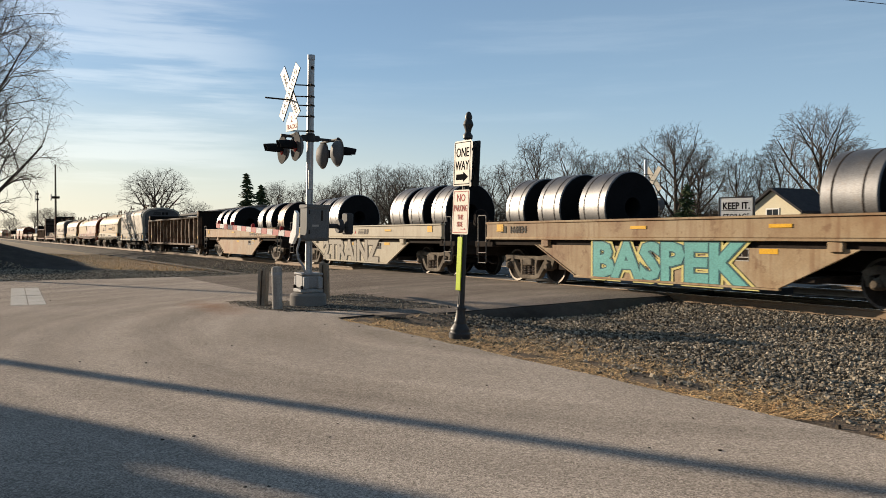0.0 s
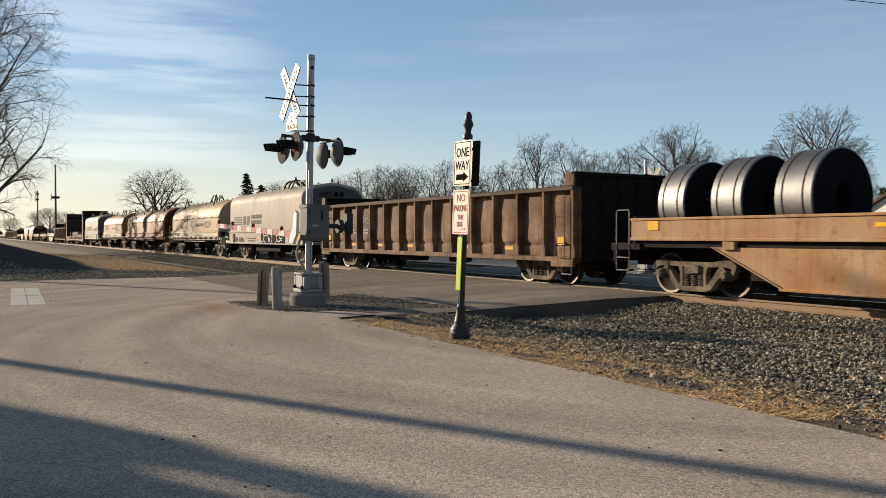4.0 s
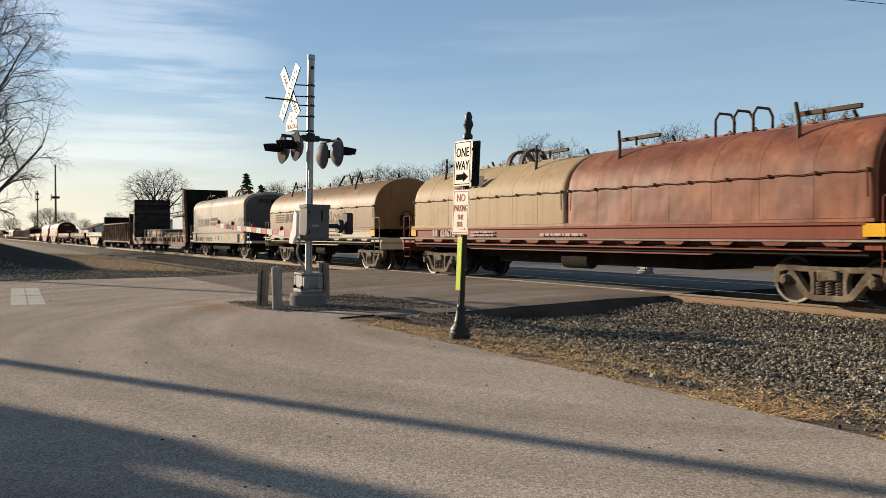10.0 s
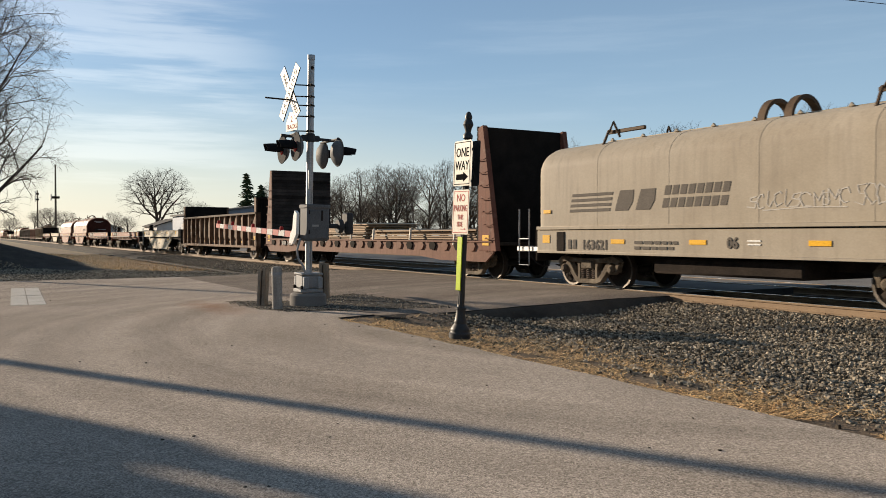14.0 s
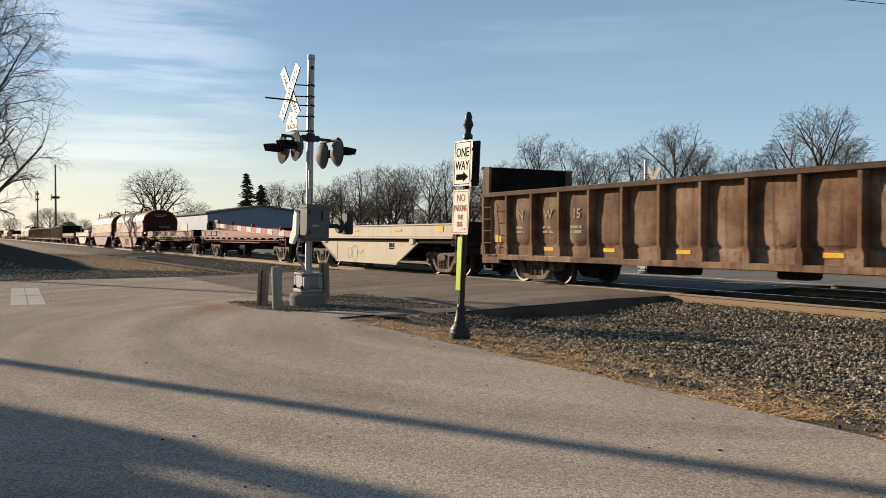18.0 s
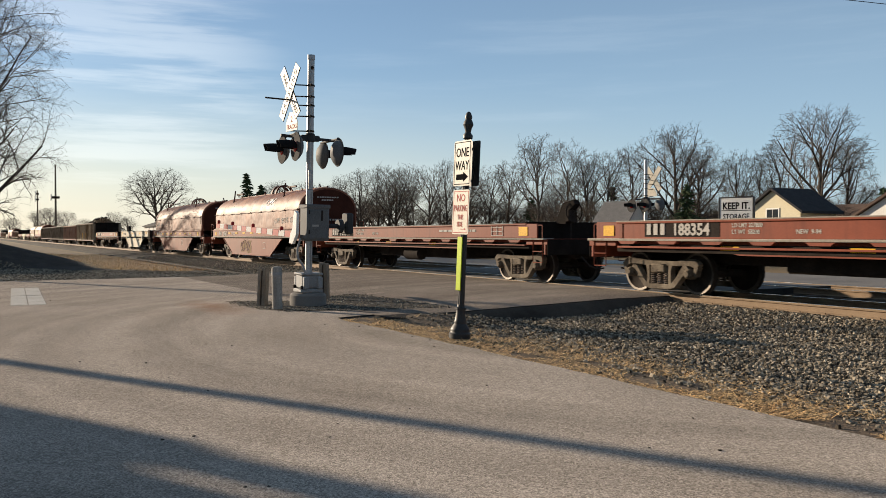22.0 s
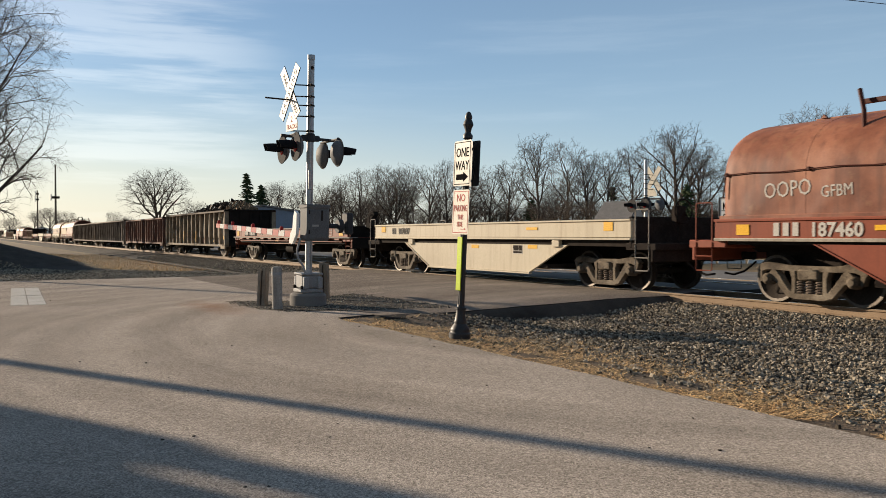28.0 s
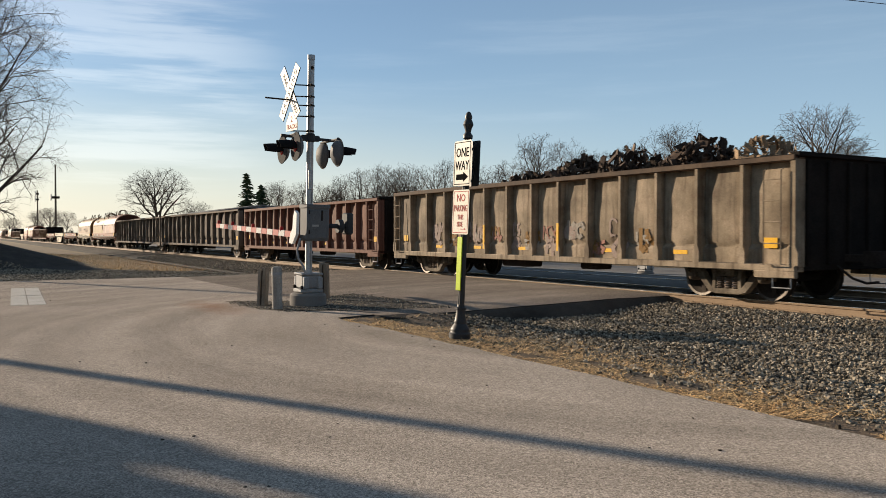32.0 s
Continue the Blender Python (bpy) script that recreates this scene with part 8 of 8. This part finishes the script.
def build_far():
    x, z = ray(1367, 50)
    house(x, 52.0, 3.9, 4.6, 3.3, 4.8, M_SIDING, M_ROOF, "small cream house with a dark shingled roof", 89, (("gable", 0.0, 2.95, 1.0, 1.0), ("gable", 1.4, 1.5, 0.8, 1.2)))
    x, z = ray(1100, 56)
    house(x, 56, 3.3, 4.4, 2.8, 4.75, M_WHITESIDING, M_ROOFGREY, "grey-roofed white house behind bare trees", 20, (("side", 0.0, 1.8, 1.0, 1.0), ("side", 1.4, 1.8, 0.8, 1.0)))
    x, z = ray(1520, 62)
    house(x, 62, 5.5, 6.0, 2.4, 3.9, M_WHITESIDING, M_ROOFBROWN, "white house with a brown roof and porch", 4, (("side", -1.3, 1.4, 1.2, 1.2), ("side", 1.3, 1.4, 1.2, 1.2)))
    x, z = ray(1585, 52)
    house(x, 54, 5.0, 5.5, 2.6, 4.2, M_WHITESIDING, M_ROOFBROWN, "white house with a steep brown roof", 88, (("gable", 0.0, 2.0, 1.0, 1.2),))
    x, z = ray(1210, 70)
    house(x, 72, 6.0, 6.0, 2.4, 3.8, M_SIDING, M_ROOF, "low house half hidden by trees", 12)
    # storage sign
    x, z = ray(1303, 42)
    sg = thing("billboard", "white storage sign with black letters on dark posts", "sign", pose(x, 42, -0.3, 0, 0, 12))
    part("board", Geo().box(-1.1, 1.1, -0.06, 0.06, 2.2, 3.95, 0.02), M_WHITE, sg, "white sign board")
    g = Geo().box(-1.2, -1.1, -0.09, 0.09, 0.0, 4.02, 0.015).box(1.1, 1.2, -0.09, 0.09, 0.0, 4.02, 0.015).box(-1.1, 1.1, -0.09, 0.09, 3.95, 4.02, 0.01)
    part("frame", g, M_BLACK, sg, "dark frame and posts")
    part("lettering", Geo().text("KEEP IT.", facing(0, -0.064, 3.25), 0.60, "CENTER", 0.002, 0.02, 0.88), M_INK, sg)
    part("lettering", Geo().text("STORAGE", facing(0, -0.064, 2.62), 0.48, "CENTER", 0.002, 0.008, 0.84), M_INK, sg)
    part("rule", Geo().box(-1.0, 1.0, -0.066, -0.06, 3.14, 3.18), M_INK, sg)
    # sheet metal building
    x, z = ray(425, 33)
    b = thing("warehouse", "long blue-grey sheet metal warehouse with a low roof", "warehouse", pose(x, 33, -0.3, 0, 0, 0))
    w, d, e, r = 20.0, 14.0, 4.3, 5.3
    part("wall", Geo().prism([(-d / 2, 0), (d / 2, 0), (d / 2, e), (0, r), (-d / 2, e)], -w / 2, w / 2, "x"), M_METALWALL, b)
    for s in (-1, 1):
        part("roof", Geo().prism([(s * (d / 2 + 0.3), e), (0, r + 0.05), (0, r + 0.25), (s * (d / 2 + 0.3), e + 0.2)], -w / 2 - 0.3, w / 2 + 0.3, "x"), M_ROOFGREY, b)
    for k in range(5):
        part("wall_rib", Geo().box(-w / 2 - 0.06, -w / 2, -d / 2 + 1.5 + k * 2.8, -d / 2 + 1.6 + k * 2.8, 0, e), M_METALWALL, b)
    wx = -1265.5 + 0.5 * (383 - 783.5)
    wx = wx / (731 + 0.866 * (383 - 783.5)) * 26.0 - x
    wi = part("window", Geo().box(wx - 0.6, wx + 0.6, -d / 2 - 0.08, -d / 2, 2.2, 3.4, 0.02), M_WHITE, b, "white window frame")
    for k in (-1, 1):
        part("pane", Geo().box(wx + k * 0.27 - 0.22, wx + k * 0.27 + 0.22, -d / 2 - 0.1, -d / 2 - 0.07, 2.3, 3.3), M_GLASS, wi)
    part("door", Geo().box(-4, -0.6, -d / 2 - 0.06, -d / 2, 0, 3.2, 0.02), M_WHITESIDING, b, "pale roller door")
    x, z = ray(305, 34)
    house(x, 34, 12.0, 8.0, 3.3, 4.6, M_WHITESIDING, M_ROOF, "long low white shed beyond the rails", 0, (("side", -3.0, 1.6, 1.4, 1.2), ("side", 2.0, 1.6, 1.4, 1.2)))
    x, z = ray(180, 34)
    house(x, 34, 16.0, 9.0, 3.4, 5.0, M_WHITESIDING, M_ROOFBROWN, "far low building near the line", 0)
    x, z = ray(20, 24)
    house(x, 40, 40.0, 12.0, 5.0, 6.5, M_WHITESIDING, M_ROOFGREY, "far pale industrial building", 0)
    # concrete wheel stops along the lot beyond the far street
    stop = Geo().prism([(-0.09, 0.0), (0.09, 0.0), (0.06, 0.2), (-0.06, 0.2)], -0.75, 0.75, "x").mesh("wheel_stop", M_WHITESIDING)
    for k in range(6):
        w = thing("wheel_stop", "pale concrete wheel stop beyond the far street", "kerb", pose(-35.0 + 0.8 * k, 31.0 + 1.48 * k, -0.27, 0, 0, 61), "wheel stops")
        part("block", stop, M_WHITESIDING, w)
    # masts
    for px, top, yy, arms in ((99, 290, 22.0, ((348, 1.1),)), (67, 336, 22.0, ((342, 0.5), (352, 0.6)))):
        x, z = ray(px, yy)
        h = (417 - top) / 1462 * z + 1.3
        m_ = thing("floodlight_mast" if px == 67 else "pylon", "slim grey steel mast with antenna arms", "mast", pose(x, yy, -0.3))
        part("pole", Geo().tube([(0, 0, 0), (0, 0, h)], [0.32, 0.2], 8), M_WOODPOST, m_)
        for ay, w in arms:
            zz = (417 - ay) / 1462 * z + 1.3
            part("arm", Geo().box(-w * 0.9, w * 0.9, -w * 0.9, w * 0.9, zz - 0.3, zz + 0.3, 0.05), M_BLACKSTEEL, m_)
            for k in range(4):
                part("panel", Geo().box(-w + k * w * 0.66 - 0.3, -w + k * w * 0.66 + 0.3, -w - 0.2, -w, zz - 0.9, zz + 0.9, 0.05), M_ALU, m_)
    # wire overhead and post whose shadow crosses the street
    g = Geo().tube([(-18.9 + 1.0 * i, 27.3 + 1.6 * i, 9.85 - 0.23 * i + 0.004 * i * i) for i in range(-12, 19)], 0.014, 5)
    tagged(part("overhead_wire", g, M_BLACK), "thin black overhead wire", "cable", kind="structure")
    p = thing("street_lamp", "slim wooden lamp pole beside the street", "street lamp", pose(-26.0, -7.68, -0.2))
    part("pole", Geo().tube([(0, 0, 0), (0, 0, 11.5)], [0.15, 0.12], 10), M_WOODPOST, p)
    p = thing("utility_pole", "tall wooden utility pole down the street", "utility pole", pose(-48.9, -8.9, -0.2))
    part("pole", Geo().tube([(0, 0, 0), (0, 0, 13.5)], [0.16, 0.12], 10), M_WOODPOST, p)
    part("cross_arm", Geo().box(-0.06, 0.06, -1.2, 1.2, 12.6, 12.75, 0.01), M_WOODPOST, p)
    # long building out of view down the street, added to shade the mound
    house(-135.2, -22.2, 102.0, 10.0, 12.75, 14.5, M_WHITESIDING, M_ROOF, "long unseen building added to shade the mound", 0)
    # unseen house behind the camera's shoulder, added and shaped to shade the near corner of the street
    h = thing("house", "unseen house with a chimney, added to shade the street corner", "house", pose(-24.0, -8.1, -0.2, 0, 0, 27.5))
    part("wall", Geo().box(-9.0, 0.0, -14.0, -0.1, 0.0, 5.38, 0.02).box(-9.5, -0.02, -14.0, -0.66, 5.38, 7.1, 0.02), M_SIDING, h)
    part("roof", Geo().box(-9.2, 0.15, -0.66, 0.0, 5.38, 5.54, 0.02).prism([(-9.6, 7.1), (0.1, 7.1), (-4.7, 8.6)], -14.2, -0.66, "y"), M_ROOF, h, "dark roof")
    part("chimney", Geo().box(-0.62, -0.02, -0.55, -0.12, 5.4, 10.0, 0.02), M_ROOFBROWN, h, "tall narrow chimney added for its band of shadow")


build_far()
motions()
